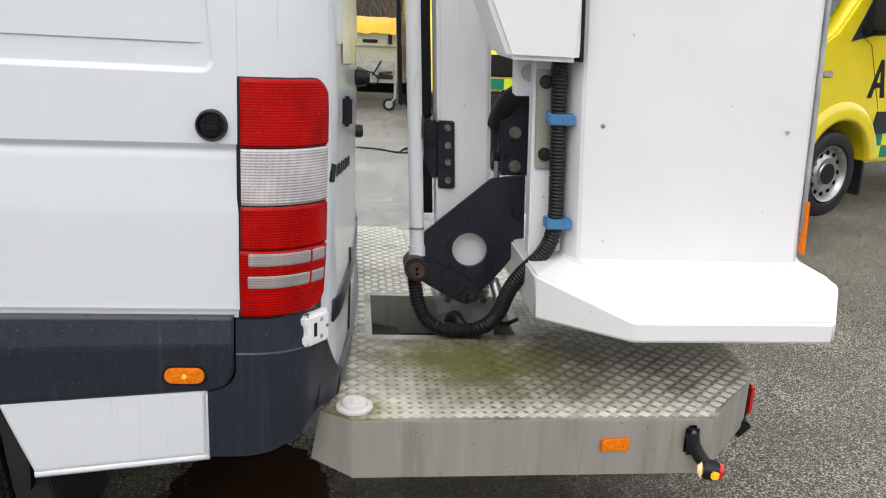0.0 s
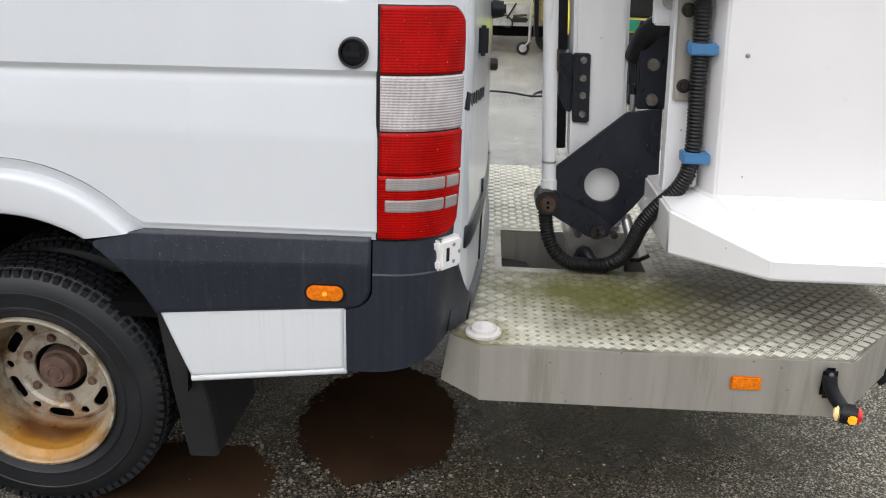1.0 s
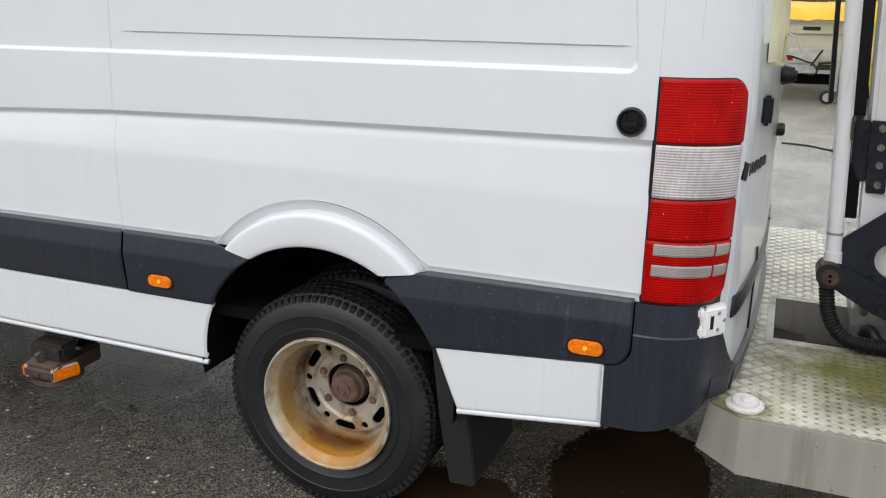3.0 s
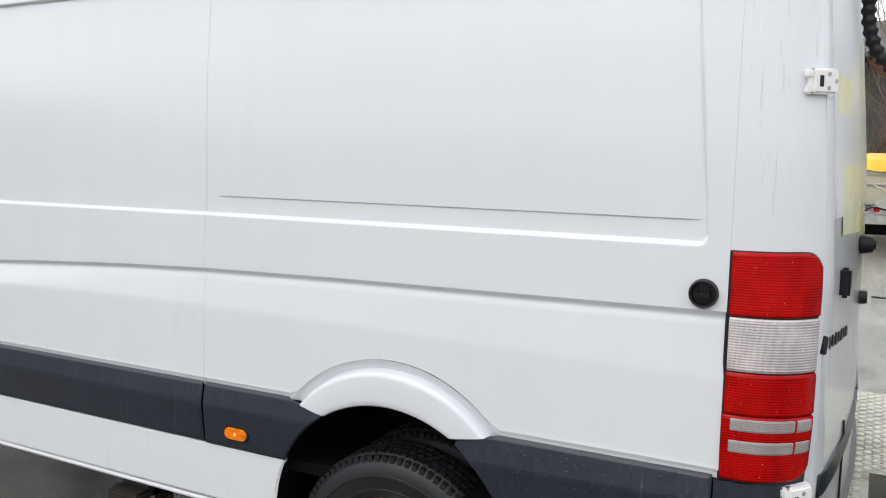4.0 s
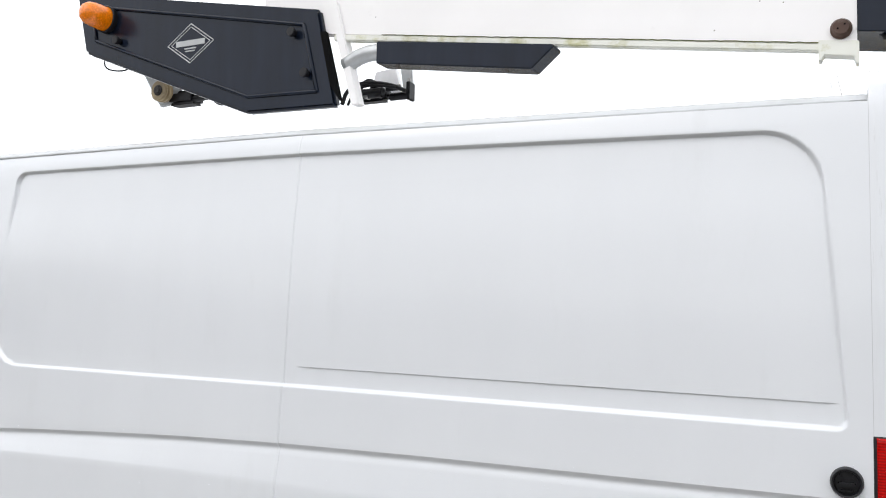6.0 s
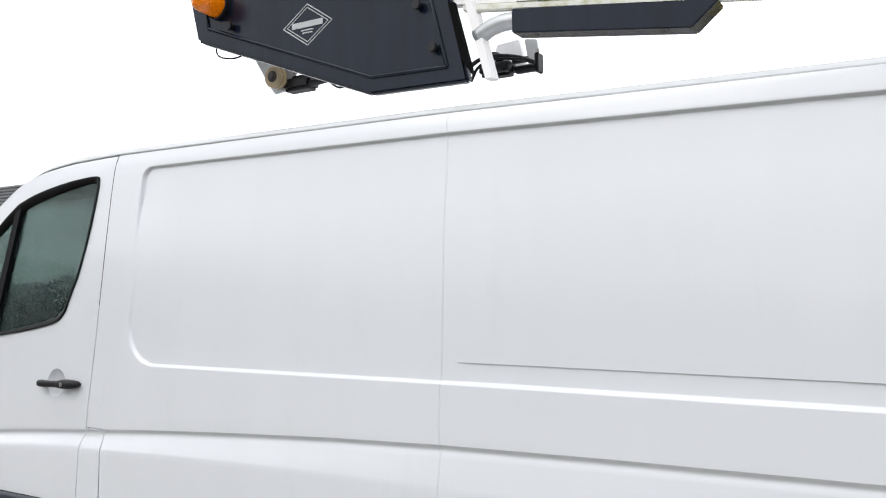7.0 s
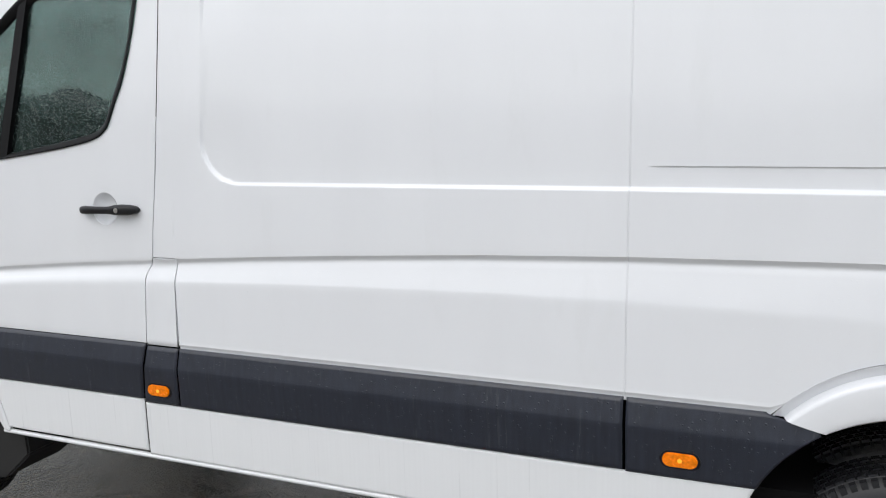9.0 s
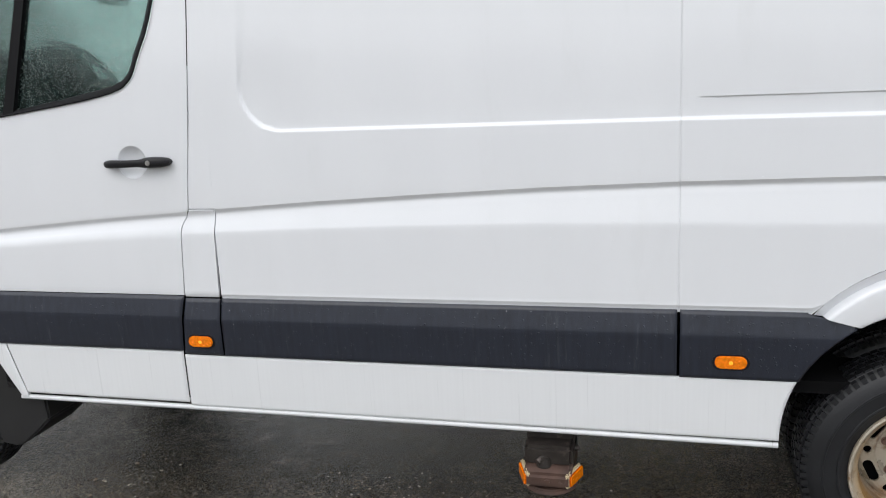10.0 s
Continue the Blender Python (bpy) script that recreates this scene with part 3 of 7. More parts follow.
def prism(points, axis, a, b, bevel=0.0):
    """A polygon of (u, v) pulled along an axis: 'y' takes (x, z), 'x' takes (y, z), 'z' takes (x, y)."""
    def place(u, v, w):
        return {"y": (u, w, v), "x": (w, u, v), "z": (u, v, w)}[axis]
    bm = bmesh.new()
    lo = [bm.verts.new(place(u, v, a)) for u, v in points]
    hi = [bm.verts.new(place(u, v, b)) for u, v in points]
    bm.faces.new(lo)
    bm.faces.new(hi)
    n = len(points)
    for i in range(n):
        bm.faces.new((lo[i], lo[(i + 1) % n], hi[(i + 1) % n], hi[i]))
    bmesh.ops.recalc_face_normals(bm, faces=bm.faces[:])
    if bevel:
        bmesh.ops.bevel(bm, geom=bm.edges[:], offset=bevel, segments=2, affect="EDGES", clamp_overlap=True)
    return bm


def tube(points, r, n=10, smooth=1, ridge=0.0, pitch=0.0):
    """A pipe along a rounded line of points; ridge and pitch make it corrugated."""
    pts = [Vector(p) for p in points]
    for _ in range(smooth):
        q = [pts[0]]
        for i in range(len(pts) - 1):
            q += [pts[i].lerp(pts[i + 1], 0.25), pts[i].lerp(pts[i + 1], 0.75)]
        pts = q + [pts[-1]]
    if pitch:
        step, line, acc = pitch / 4, [pts[0]], 0.0
        for i in range(len(pts) - 1):
            d = (pts[i + 1] - pts[i]).length
            while acc + step <= d:
                acc += step
                line.append(pts[i].lerp(pts[i + 1], acc / d))
            acc -= d
        pts = line
    bm = bmesh.new()
    rings, up = [], Vector((0.13, 0.27, 0.95)).normalized()
    for i, p in enumerate(pts):
        d = (pts[min(i + 1, len(pts) - 1)] - pts[max(i - 1, 0)]).normalized()
        side = d.cross(up).normalized()
        up = side.cross(d).normalized()
        k = r + (ridge if pitch and i % 4 < 2 else 0)
        rings.append([bm.verts.new(p + k * (math.cos(2 * math.pi * j / n) * side + math.sin(2 * math.pi * j / n) * up)) for j in range(n)])
    for a, b in zip(rings, rings[1:]):
        for j in range(n):
            bm.faces.new((a[j], a[(j + 1) % n], b[(j + 1) % n], b[j]))
    bm.faces.new(rings[0][::-1])
    bm.faces.new(rings[-1])
    return bm


def lathe(profile, n=48, centre=(0, 0, 0)):
    """(radius, y) profile turned about the y axis."""
    bm = bmesh.new()
    cx, cy, cz = centre
    rings = []
    for r, y in profile:
        rings.append([bm.verts.new((cx + r * math.cos(2 * math.pi * j / n), cy + y, cz + r * math.sin(2 * math.pi * j / n))) for j in range(n)])
    for a, b in zip(rings, rings[1:]):
        for j in range(n):
            bm.faces.new((a[j], a[(j + 1) % n], b[(j + 1) % n], b[j]))
    bmesh.ops.remove_doubles(bm, verts=bm.verts[:], dist=1e-5)
    bmesh.ops.recalc_face_normals(bm, faces=bm.faces[:])
    return bm


def sheet(us, vs, f):
    """A grid of faces through f(u, v)."""
    bm = bmesh.new()
    g = [[bm.verts.new(f(u, v)) for u in us] for v in vs]
    for a, b in zip(g, g[1:]):
        for i in range(len(us) - 1):
            bm.faces.new((a[i], a[i + 1], b[i + 1], b[i]))
    return bm


def carve(ob, cutters):
    """Cuts solid bmeshes out of an object and keeps the result as its mesh."""
    me = bpy.data.meshes.new("cut")
    c = join(*cutters)
    bmesh.ops.recalc_face_normals(c, faces=c.faces[:])
    c.to_mesh(me)
    c.free()
    tool = new("cut", me)
    md = ob.modifiers.new("cut", "BOOLEAN")
    md.operation, md.object, md.solver = "DIFFERENCE", tool, "EXACT"
    dg = bpy.context.evaluated_depsgraph_get()
    dg.update()
    done = bpy.data.meshes.new_from_object(ob.evaluated_get(dg))
    ob.modifiers.clear()
    ob.data = done
    w = ob.modifiers.new("flat_faces", "WEIGHTED_NORMAL")
    w.keep_sharp, w.weight = True, 100
    bpy.data.objects.remove(tool)


def spread(a, b, n):
    return [a + (b - a) * i / (n - 1) for i in range(n)]


def lerp_at(x, xs, ys):
    return float(np.interp(x, xs, ys))


def ease(a, b, v):
    k = min(1, max(0, (v - a) / (b - a)))
    return k * k * (3 - 2 * k)


def dense(a, b, step, marks=(), tight=(0.002, 0.006, 0.012)):
    """Even stops from a to b with more round the marks."""
    out = set(np.round(np.linspace(a, b, max(2, int(round((b - a) / step)) + 1)), 4))
    for m in marks:
        for d in (0, *tight):
            for s in (m - d, m + d):
                if a <= s <= b:
                    out.add(round(s, 4))
    return [float(v) for v in sorted(out)]


# ------------------------------------------------------------------ ground
def ground_height(x, y):
    d = max(0.0, math.hypot(x, y) - 6)
    return 0.0 if d == 0 else 0.02 * math.sin(x * 0.21) * math.sin(y * 0.17) * min(1, d / 10)


rings = [0.0] + [0.6 * 1.28 ** i for i in range(30)]
gb = bmesh.new()
prev = None
for r in rings:
    ring = [gb.verts.new((r * math.cos(a), r * math.sin(a), ground_height(r * math.cos(a), r * math.sin(a)))) for a in spread(0, 2 * math.pi * 71 / 72, 72)]
    if prev:
        for j in range(72):
            gb.faces.new((prev[j], prev[(j + 1) % 72], ring[(j + 1) % 72], ring[j]))
    prev = ring
bmesh.ops.remove_doubles(gb, verts=gb.verts[:], dist=1e-6)
bmesh.ops.recalc_face_normals(gb, faces=gb.faces[:])
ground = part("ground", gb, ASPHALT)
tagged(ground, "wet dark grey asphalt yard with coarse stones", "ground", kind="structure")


def puddle(cx, cy, rx, ry, seed, label):
    rnd = random.Random(seed)
    ph = [rnd.uniform(0, 6.28) for _ in range(5)]
    bm = bmesh.new()
    vs = []
    for i in range(360):
        a = 2 * math.pi * i / 360
        k = 1 + sum(0.045 / (j + 1) * math.sin((j + 2) * a + ph[j]) for j in range(5)) + sum(w * noise.noise(Vector((f * math.cos(a), f * math.sin(a), seed + f))) for f, w in ((3, 0.09), (7, 0.06), (18, 0.05), (45, 0.03))) + rnd.uniform(-0.012, 0.012)
        vs.append(bm.verts.new((cx + rx * k * math.cos(a), cy + ry * k * math.sin(a), 0.004)))
    bm.faces.new(vs)
    return tagged(part("puddle", bm, WATER, smooth=False), label, "puddle", kind="structure")


puddle(0.900, 0.565, 0.255, 0.395, 3, "muddy brown puddle on the asphalt beneath the bumper")
puddle(0.345, 0.145, 0.265, 0.235, 8, "shallow brown puddle on the asphalt beside the tyre")

# loose pebbles on the wet asphalt near the wheels
gr = random.Random(41)
pv, pf = [], []
for _i in range(6200):
    px, py = gr.uniform(-3.2, 2.6), gr.uniform(-1.3, 0.45)
    if _i < 2400:
        cx, cy, rx, ry = ((0.915, 0.565, 0.262, 0.395), (0.345, 0.145, 0.265, 0.235))[_i % 2]
        pa, pk = gr.uniform(0, 2 * math.pi), 1 + abs(gr.gauss(0, 0.22)) - 0.06
        px, py = cx + rx * pk * math.cos(pa), cy + ry * pk * math.sin(pa)
    elif noise.noise(Vector((px * 1.3, py * 1.3, 4))) < gr.uniform(-0.35, 0.25):
        continue
    pr = gr.uniform(0.0025, 0.0055) * gr.choice((0.8, 1, 1, 1.5))
    turn, base = gr.uniform(0, 6.28), len(pv)
    for k in range(5):
        a = turn + k * 1.2566
        pv.append((px + pr * gr.uniform(0.8, 1.25) * math.cos(a), py + pr * gr.uniform(0.8, 1.25) * math.sin(a), pr * 0.15))
    pv.append((px + pr * 0.2 * math.cos(turn), py + pr * 0.2 * math.sin(turn), pr * gr.uniform(0.6, 0.95)))
    pv.append((px, py, -0.002))
    for k in range(5):
        pf += [(base + k, base + (k + 1) % 5, base + 5), (base + (k + 1) % 5, base + k, base + 6)]
gm = bpy.data.meshes.new("gravel")
gm.from_pydata(pv, [], pf)
gm.materials.append(PEBBLE)
tagged(new("gravel", gm), "small loose brown and grey pebbles on wet asphalt", "gravel", kind="stuff")

# unseen ring added behind the camera to darken reflections
dark_ring = part("backdrop", sheet([radians(a) for a in range(168, 377, 2)], (0, 1), lambda a, k: (46 * math.cos(a), 46 * math.sin(a) + 6, 6.2 * k - 0.1 + 1.5 * k * noise.noise(Vector((9 * math.cos(a), 9 * math.sin(a), 0))))),
            material("unseen_dark_ring", (0.045, 0.045, 0.032), 0.95, vary=0.5, scale=0.6, dirt=(0.02, 0.022, 0.016), dirt_at=0.5, dirt_scale=0.9))
tagged(dark_ring, "dark unseen ring added round the yard", "backdrop", kind="structure")

# ------------------------------------------------------------------ the van
van = thing("van", (0, 1.0, 0), "white long panel van with dark grey side cladding, wet with rain", "van")

ARCH_Z, ARCH_R = 0.463, 0.432
FLARE_Z, FLARE_R = 0.572, 0.468


def waist(x):
    return lerp_at(x, (-3.9, -3.3, -2.8, -2.3, -1.9, -1.57, -1.15, -0.73, -0.2, 0.97, 1.3),
                   (1.04, 1.105, 1.150, 1.186, 1.212, 1.230, 1.250, 1.263, 1.271, 1.278, 1.280))


def ledge(x):
    return lerp_at(x, (-2.2, -0.73, 0.95), (1.445, 1.443, 1.435))


def crease(x):
    return lerp_at(x, (-0.73, 0.95), (1.508, 1.498))


def bulge(x):
    return lerp_at(x, (-3.4, -2.3, -0.73, 0.95), (0.06, 0.085, 0.130, 0.165))


def gutter(x):
    return lerp_at(x, (-3.7, -3.40, -3.24, -3.16, -3.035, -2.925, -2.78, -2.6, -2.3, -0.73, 0.92, 1.3),
                   (1.50, 1.80, 1.98, 2.068, 2.15, 2.215, 2.258, 2.276, 2.286, 2.276, 2.241, 2.23))


def tumble(z):
    return lerp_at(z, (1.0, 1.28, 1.445, 1.7, 1.9, 2.1, 2.2, 2.25, 2.30), (0.0215, 0.0235, 0.0345, 0.049, 0.062, 0.081, 0.093, 0.102, 0.122))


def recess(x, z):
    """How deep the long pressed field of the side lies."""
    lean = (z - 1.45) / 0.75
    xl, xr = -2.165 + 0.035 * lean, 0.915 - 0.062 * lean
    zt = gutter(x) - 0.064
    zb = ledge(x)
    dl, dr, dt, db = x - xl, xr - x, zt - z, z - zb
    best = None
    for a, b, r in ((dl, db, 0.16), (dl, dt, 0.05), (dr, dt, 0.14), (dr, db, 0.03)):
        d = r - math.hypot(r - a, r - b) if a < r and b < r else min(a, b)
        best = d if best is None else min(best, d)
    deep = 0.0105 * (1 - 0.55 * ease(1.52, 1.75, z) * ease(-1.9, -2.1, x) * ease(2.1, 2.0, z)) + (0.0045 * ease(-0.695, -0.64, x) * ease(0.90, 0.86, x) if z < crease(x) else 0)
    wide = lerp_at(z, (1.45, 1.53, 1.62, 1.85, 2.0, 2.04), (0.0075, 0.0085, 0.012, 0.045, 0.045, 0.012)) if x < -1.9 else 0.0075
    if z > 1.95:
        deep, wide = deep + 0.0045 * ease(1.95, 2.1, z), min(wide, 0.0085)
    return deep * ease(-0.0005, wide, best)


def side(x, z):
    w = waist(x)
    if z >= w:
        y = tumble(z) + (recess(x, z) if z > 1.42 else 0)
    else:
        g = bulge(x)
        # a crisp lip, an undercut that faces down, a hollow, then the slope that swells out
        y = lerp_at(w - z, (0, 0.012, 0.016, 0.020, 0.025, 0.031, g - 0.010, g - 0.003, g + 0.003, g + 0.010, 0.4), (0.0230, 0.0312, 0.0326, 0.0324, 0.0312, 0.0292, 0.0122, 0.0112, 0.0106, 0.0102, 0.0015))
    if z < 0.8865:
        y += 0.0065 * ease(0.8865, 0.8735, z) - 0.0012
    for xs in (-0.735,):
        if abs(x - xs) < 0.0015:
            y += 0.0018
    return y


def side_panel(name, x0, x1, marks, label=""):
    xs = sorted(set(dense(x0, x1, 0.035, marks, (0.001, 0.002, 0.006, 0.012)) + spread(0.69, 0.93, 61) + spread(-2.18, -1.98, 51)))
    bm = bmesh.new()
    grid = []
    for x in xs:
        low = 0.862
        if abs(x) < 0.37:
            low = max(low, FLARE_Z + math.sqrt(max(0, FLARE_R ** 2 - (x - 0.009) ** 2)) - 0.001)
        w, g = waist(x), gutter(x)
        gp, lg, cr = bulge(x), ledge(x), crease(x)
        zs = [low] + ([0.8735, 0.8800, 0.8862, 0.8867] if low < 0.88 else [low + 0.001, low + 0.002, low + 0.003, low + 0.004]) + spread(max(0.90, low + 0.01), w - gp - 0.03, 4) + [w - gp - 0.02, w - gp - 0.012, w - gp - 0.004, w - gp + 0.004, w - gp + 0.012, w - gp * 0.6, w - 0.040, w - 0.031, w - 0.025, w - 0.020, w - 0.016, w - 0.012, w - 0.006, w - 0.0002, w + 0.0002, w + 0.006, w + 0.02, w + 0.065, lg - 0.04,
              lg - 0.012, lg - 0.004, lg - 0.0007, lg + 0.002, lg + 0.005, lg + 0.008, lg + 0.011, lg + 0.018, lg + 0.024, lg + 0.028, lg + 0.033, lg + 0.038, lg + 0.042, lg + 0.047, cr - 0.010, cr - 0.005, cr - 0.0008, cr + 0.0004, cr + 0.0006, cr + 0.004, cr + 0.008] + spread(1.521, 1.655, 30) + spread(1.668, g - 0.25, 9) + spread(g - 0.225, g - 0.0775, 38) + \
             [g - 0.074, g - 0.071, g - 0.068, g - 0.065, g - 0.062, g - 0.055, g - 0.045, g - 0.03, g - 0.015, g - 0.006, g]
        zs.sort()
        grid.append([bm.verts.new((x, side(x, z), z)) for z in zs])
    for a, b in zip(grid, grid[1:]):
        for i in range(len(a) - 1):
            bm.faces.new((a[i], b[i], b[i + 1], a[i + 1]))
    return part(name, bm, PAINT, van, label, thick=0.010, angle=24)


def seam_x(z):
    """Rear edge of the front door."""
    return lerp_at(z, (0.44, 0.66, 0.87, 1.13, 1.185, 1.5, 1.9, 2.29), (-2.462, -2.455, -2.430, -2.415, -2.384, -2.350, -2.318, -2.300))


# the long side: behind the door it starts on a slanting seam
side_panel("side_panel", -2.283, 0.9655, (-2.165, -2.13, -0.735, -0.693, 0.90, 0.87, 0.91), "white pressed steel side panel with long recessed field")


def pillar_strip(name, z0, z1, xr, mat, proud=0.0):
    bm = bmesh.new()
    g = []
    marks = [z for z in spread(z0, z1, 26)]
    for z in marks:
        a, b = seam_x(z) + 0.002, xr(z)
        g.append([bm.verts.new((x, side(x, z) - proud, z)) for x in spread(a, b, 4)])
    for a, b in zip(g, g[1:]):
        for i in range(3):
            bm.faces.new((a[i], a[i + 1], b[i + 1], b[i]))
    return part(name, bm, mat, van, thick=0.010, angle=7)


pillar_strip("door_pillar", 1.190, 2.286, lambda z: -2.283, PAINT)
pillar_strip("pillar_cover", 0.874, 1.183, lambda z: lerp_at(z, (0.87, 1.185), (-2.293, -2.2862)), PAINT)

# black backing sheet added behind the door seam, so the gap stays dark
pbk = []
for z in spread(0.62, 2.275, 34):
    pbk.append((seam_x(z) - 0.035, z))
bm = bmesh.new()
g = [[bm.verts.new((x, (side(x, z) if z > 0.88 else 0.004) + 0.0135, z)) for x in spread(a, -2.255, 5)] for a, z in pbk]
for a, b in zip(g, g[1:]):
    for i in range(4):
        bm.faces.new((a[i], a[i + 1], b[i + 1], b[i]))
part("inner_pillar", bm, GAP, van, thick=0.004)

# wheel arch flare
fb = bmesh.new()
rows = []
for k in spread(0, 1, 41):
    ai = math.radians(121.2 - k * (121.2 - 60.2))
    xi, zi = ARCH_R * math.cos(ai), ARCH_Z + ARCH_R * math.sin(ai)
    ao = math.atan2(0.866 - FLARE_Z, -0.365) + k * (math.atan2(0.862 - FLARE_Z, 0.365) - math.atan2(0.866 - FLARE_Z, -0.365))
    xo, zo = 0.009 + FLARE_R * math.cos(ao), FLARE_Z + FLARE_R * math.sin(ao)
    row = []
    for s, y in ((0, 0.05), (0, -0.008), (0.04, -0.013), (0.15, -0.015), (0.40, -0.015), (0.62, -0.0135), (0.69, -0.011), (0.725, -0.006), (0.755, 0.006), (0.775, 0.0175), (0.79, 0.0190), (0.88, 0.0115), (1.0, 0.0)):
        row.append(fb.verts.new((xi + (xo - xi) * s, y, zi + (zo - zi) * s)))
    rows.append(row)
for a, b in zip(rows, rows[1:]):
    for i in range(len(a) - 1):
        fb.faces.new((a[i], a[i + 1], b[i + 1], b[i]))
part("wheel_arch", fb, PAINT, van, "white flared wheel arch", angle=25)


def arch_x(z, sign):
    """Edge of the wheel opening at a height."""
    if z > 0.833:
        return sign * lerp_at(z, (0.833, 0.868), (0.219, 0.368))
    return sign * math.sqrt(max(0, ARCH_R ** 2 - (z - ARCH_Z) ** 2))


def fold(d):
    """Profile of the cladding, d below its upper rim: a band that leans out, a soft crease, then a flat."""
    return lerp_at(d, (0, 0.008, 0.070, 0.078, 0.086, 0.21), (-0.0015, -0.0040, -0.0175, -0.0183, -0.0180, -0.0105))


def strip(name, z0, z1, xl, xr, mat, proud=0.012, parent=van, label="", nz=14, nx=12, lip=0.008, turn=0.006):
    """A moulded strip on the side between two edges, rounded along its rims."""
    bm = bmesh.new()
    g = []
    zs = sorted(set([z0, z0 + 0.002, z0 + 0.006, z0 + 0.012, z1 - 0.014, z1 - 0.008, z1 - 0.003, z1] + ([z1 - 0.070, z1 - 0.078, z1 - 0.086] if z1 - z0 > 0.2 else []) + spread(z0 + 0.02, z1 - 0.02, nz)))
    for z in zs:
        a, b = xl(z), xr(z)
        xs = sorted(set([a, a + 0.002, a + 0.006, b - 0.006, b - 0.002, b] + spread(a + 0.012, b - 0.012, nx)))
        rim = turn * max(ease(lip, 0, z - z0), ease(lip, 0, z1 - z))
        row = []
        for i, x in enumerate(xs):
            e = max(rim, turn * ease(0.006, 0, min(x - a, b - x)))
            y = (fold(z1 - z) if mat is PLASTIC else -proud * (1 - 0.35 * ((z - (z0 + z1) / 2) / ((z1 - z0) / 2)) ** 2)) + e
            row.append(bm.verts.new((x, y, z)))
        g.append(row)
    for a, b in zip(g, g[1:]):
        for i in range(len(a) - 1):
            bm.faces.new((a[i], a[i + 1], b[i + 1], b[i]))
    return part(name, bm, mat, parent, label, thick=0.02, angle=60)


def const(v):
    return lambda z: v


strip("side_cladding", 0.660, 0.872, lambda z: lerp_at(z, (0.66, 0.87), (-2.291, -2.283)), const(-0.739), PLASTIC, nx=24)
strip("side_cladding", 0.656, 0.872, const(-0.731), lambda z: arch_x(z, -1), PLASTIC)
rc = strip("side_cladding", 0.664, 0.870, lambda z: arch_x(z, 1), lambda z: 0.951 - 0.06 * (1 - math.sqrt(max(0, 1 - (max(0, 0.735 - z) / 0.072) ** 2))), PLASTIC)
for vv in rc.data.vertices:
    k = min(1.1, max(0, (0.88 - vv.co.x) / 0.45))
    up = (vv.co.z - 0.664) / 0.206
    vv.co.z = (0.676 - 0.034 * k) * (1 - up) + 0.870 * up
strip("pillar_cladding", 0.662, 0.870, lambda z: seam_x(z) + 0.004, lambda z: lerp_at(z, (0.66, 0.87), (-2.297, -2.289)), PLASTIC)
strip("door_cladding", 0.672, 0.878, const(-3.75), lambda z: seam_x(z) - 0.003, PLASTIC, nx=20)
strip("sill", 0.456, 0.656, lambda z: -2.459, lambda z: arch_x(z, -1) - 0.002, PAINT_DIRTY, proud=0.002, nx=40, lip=0.004)
strip("door_skirt", 0.468, 0.668, lambda z: lerp_at(z, (0.47, 0.67), (-3.175, -3.235)), const(-2.464), PAINT_DIRTY, proud=0.002, nx=14, lip=0.004)
strip("door_skirt_edge", 0.452, 0.668, lambda z: lerp_at(z, (0.45, 0.67), (-3.20, -3.33)), lambda z: lerp_at(z, (0.45, 0.67), (-3.17, -3.238)), PAINT_DIRTY, proud=0.004, nx=3, lip=0.003)
rs = strip("rear_skirt", 0.492, 0.662, lambda z: lerp_at(z, (0.49, 0.66), (0.462, 0.392)), const(0.880), PAINT_DIRTY, proud=0.004, nx=12, lip=0.004)
for vv in rs.data.vertices:
    k = (0.88 - vv.co.x) / 0.45
    up = (vv.co.z - 0.492) / 0.17
    vv.co.z = (0.497 - 0.048 * k) * (1 - up) + (0.674 - 0.030 * k) * up
# folded flange under the sills
part("sill_flange", tube([(-3.21, 0.012, 0.448), (-2.4, 0.010, 0.448), (-1.2, 0.010, 0.444), (-0.435, 0.010, 0.440)], 0.010, 8), PAINT_DIRTY, van)
part("skirt_flange", tube([(0.462, 0.006, 0.446), (0.7, 0.006, 0.472), (0.883, 0.006, 0.492)], 0.010, 8), PAINT_DIRTY, van)
part("skirt_edge", tube([(0.881, 0.004, 0.497), (0.884, 0.004, 0.668)], 0.006, 8), PAINT_DIRTY, van)

# ---- the rear corner
CX, CY = 1.0, 0.19


def rear_lean(z):
    return lerp_at(z, (0.4, 0.63, 1.0, 1.35, 1.6, 1.85, 2.15, 2.35), (-0.06, -0.030, -0.004, 0.0, -0.012, -0.032, -0.055, -0.085))


def tuck(z):
    """How far the doors bulge out below the lamps."""
    return lerp_at(z, (0.4, 0.63, 0.85, 1.0, 1.2), (0.030, 0.031, 0.018, 0.003, 0.0))


def inset(z):
    """How far the flank lies in at the rear corner, without the waist's groove."""
    return tumble(z) if z > 1.3 else lerp_at(z, (0.87, 0.98, 1.10, 1.20, 1.30), (0.0015, 0.0050, 0.0110, 0.0170, 0.0248))


def corner(a, z, proud=0.0):
    """Point of the body's rear corner: a is the angle from the side (0) to the rear (90)."""
    i = inset(z)
    ra, rb = 0.188 + rear_lean(z) + tuck(z) * ease(56, 90, a) + proud, 0.19 - i + proud
    return (CX + ra * math.sin(radians(a)), CY - rb * math.cos(radians(a)), z)


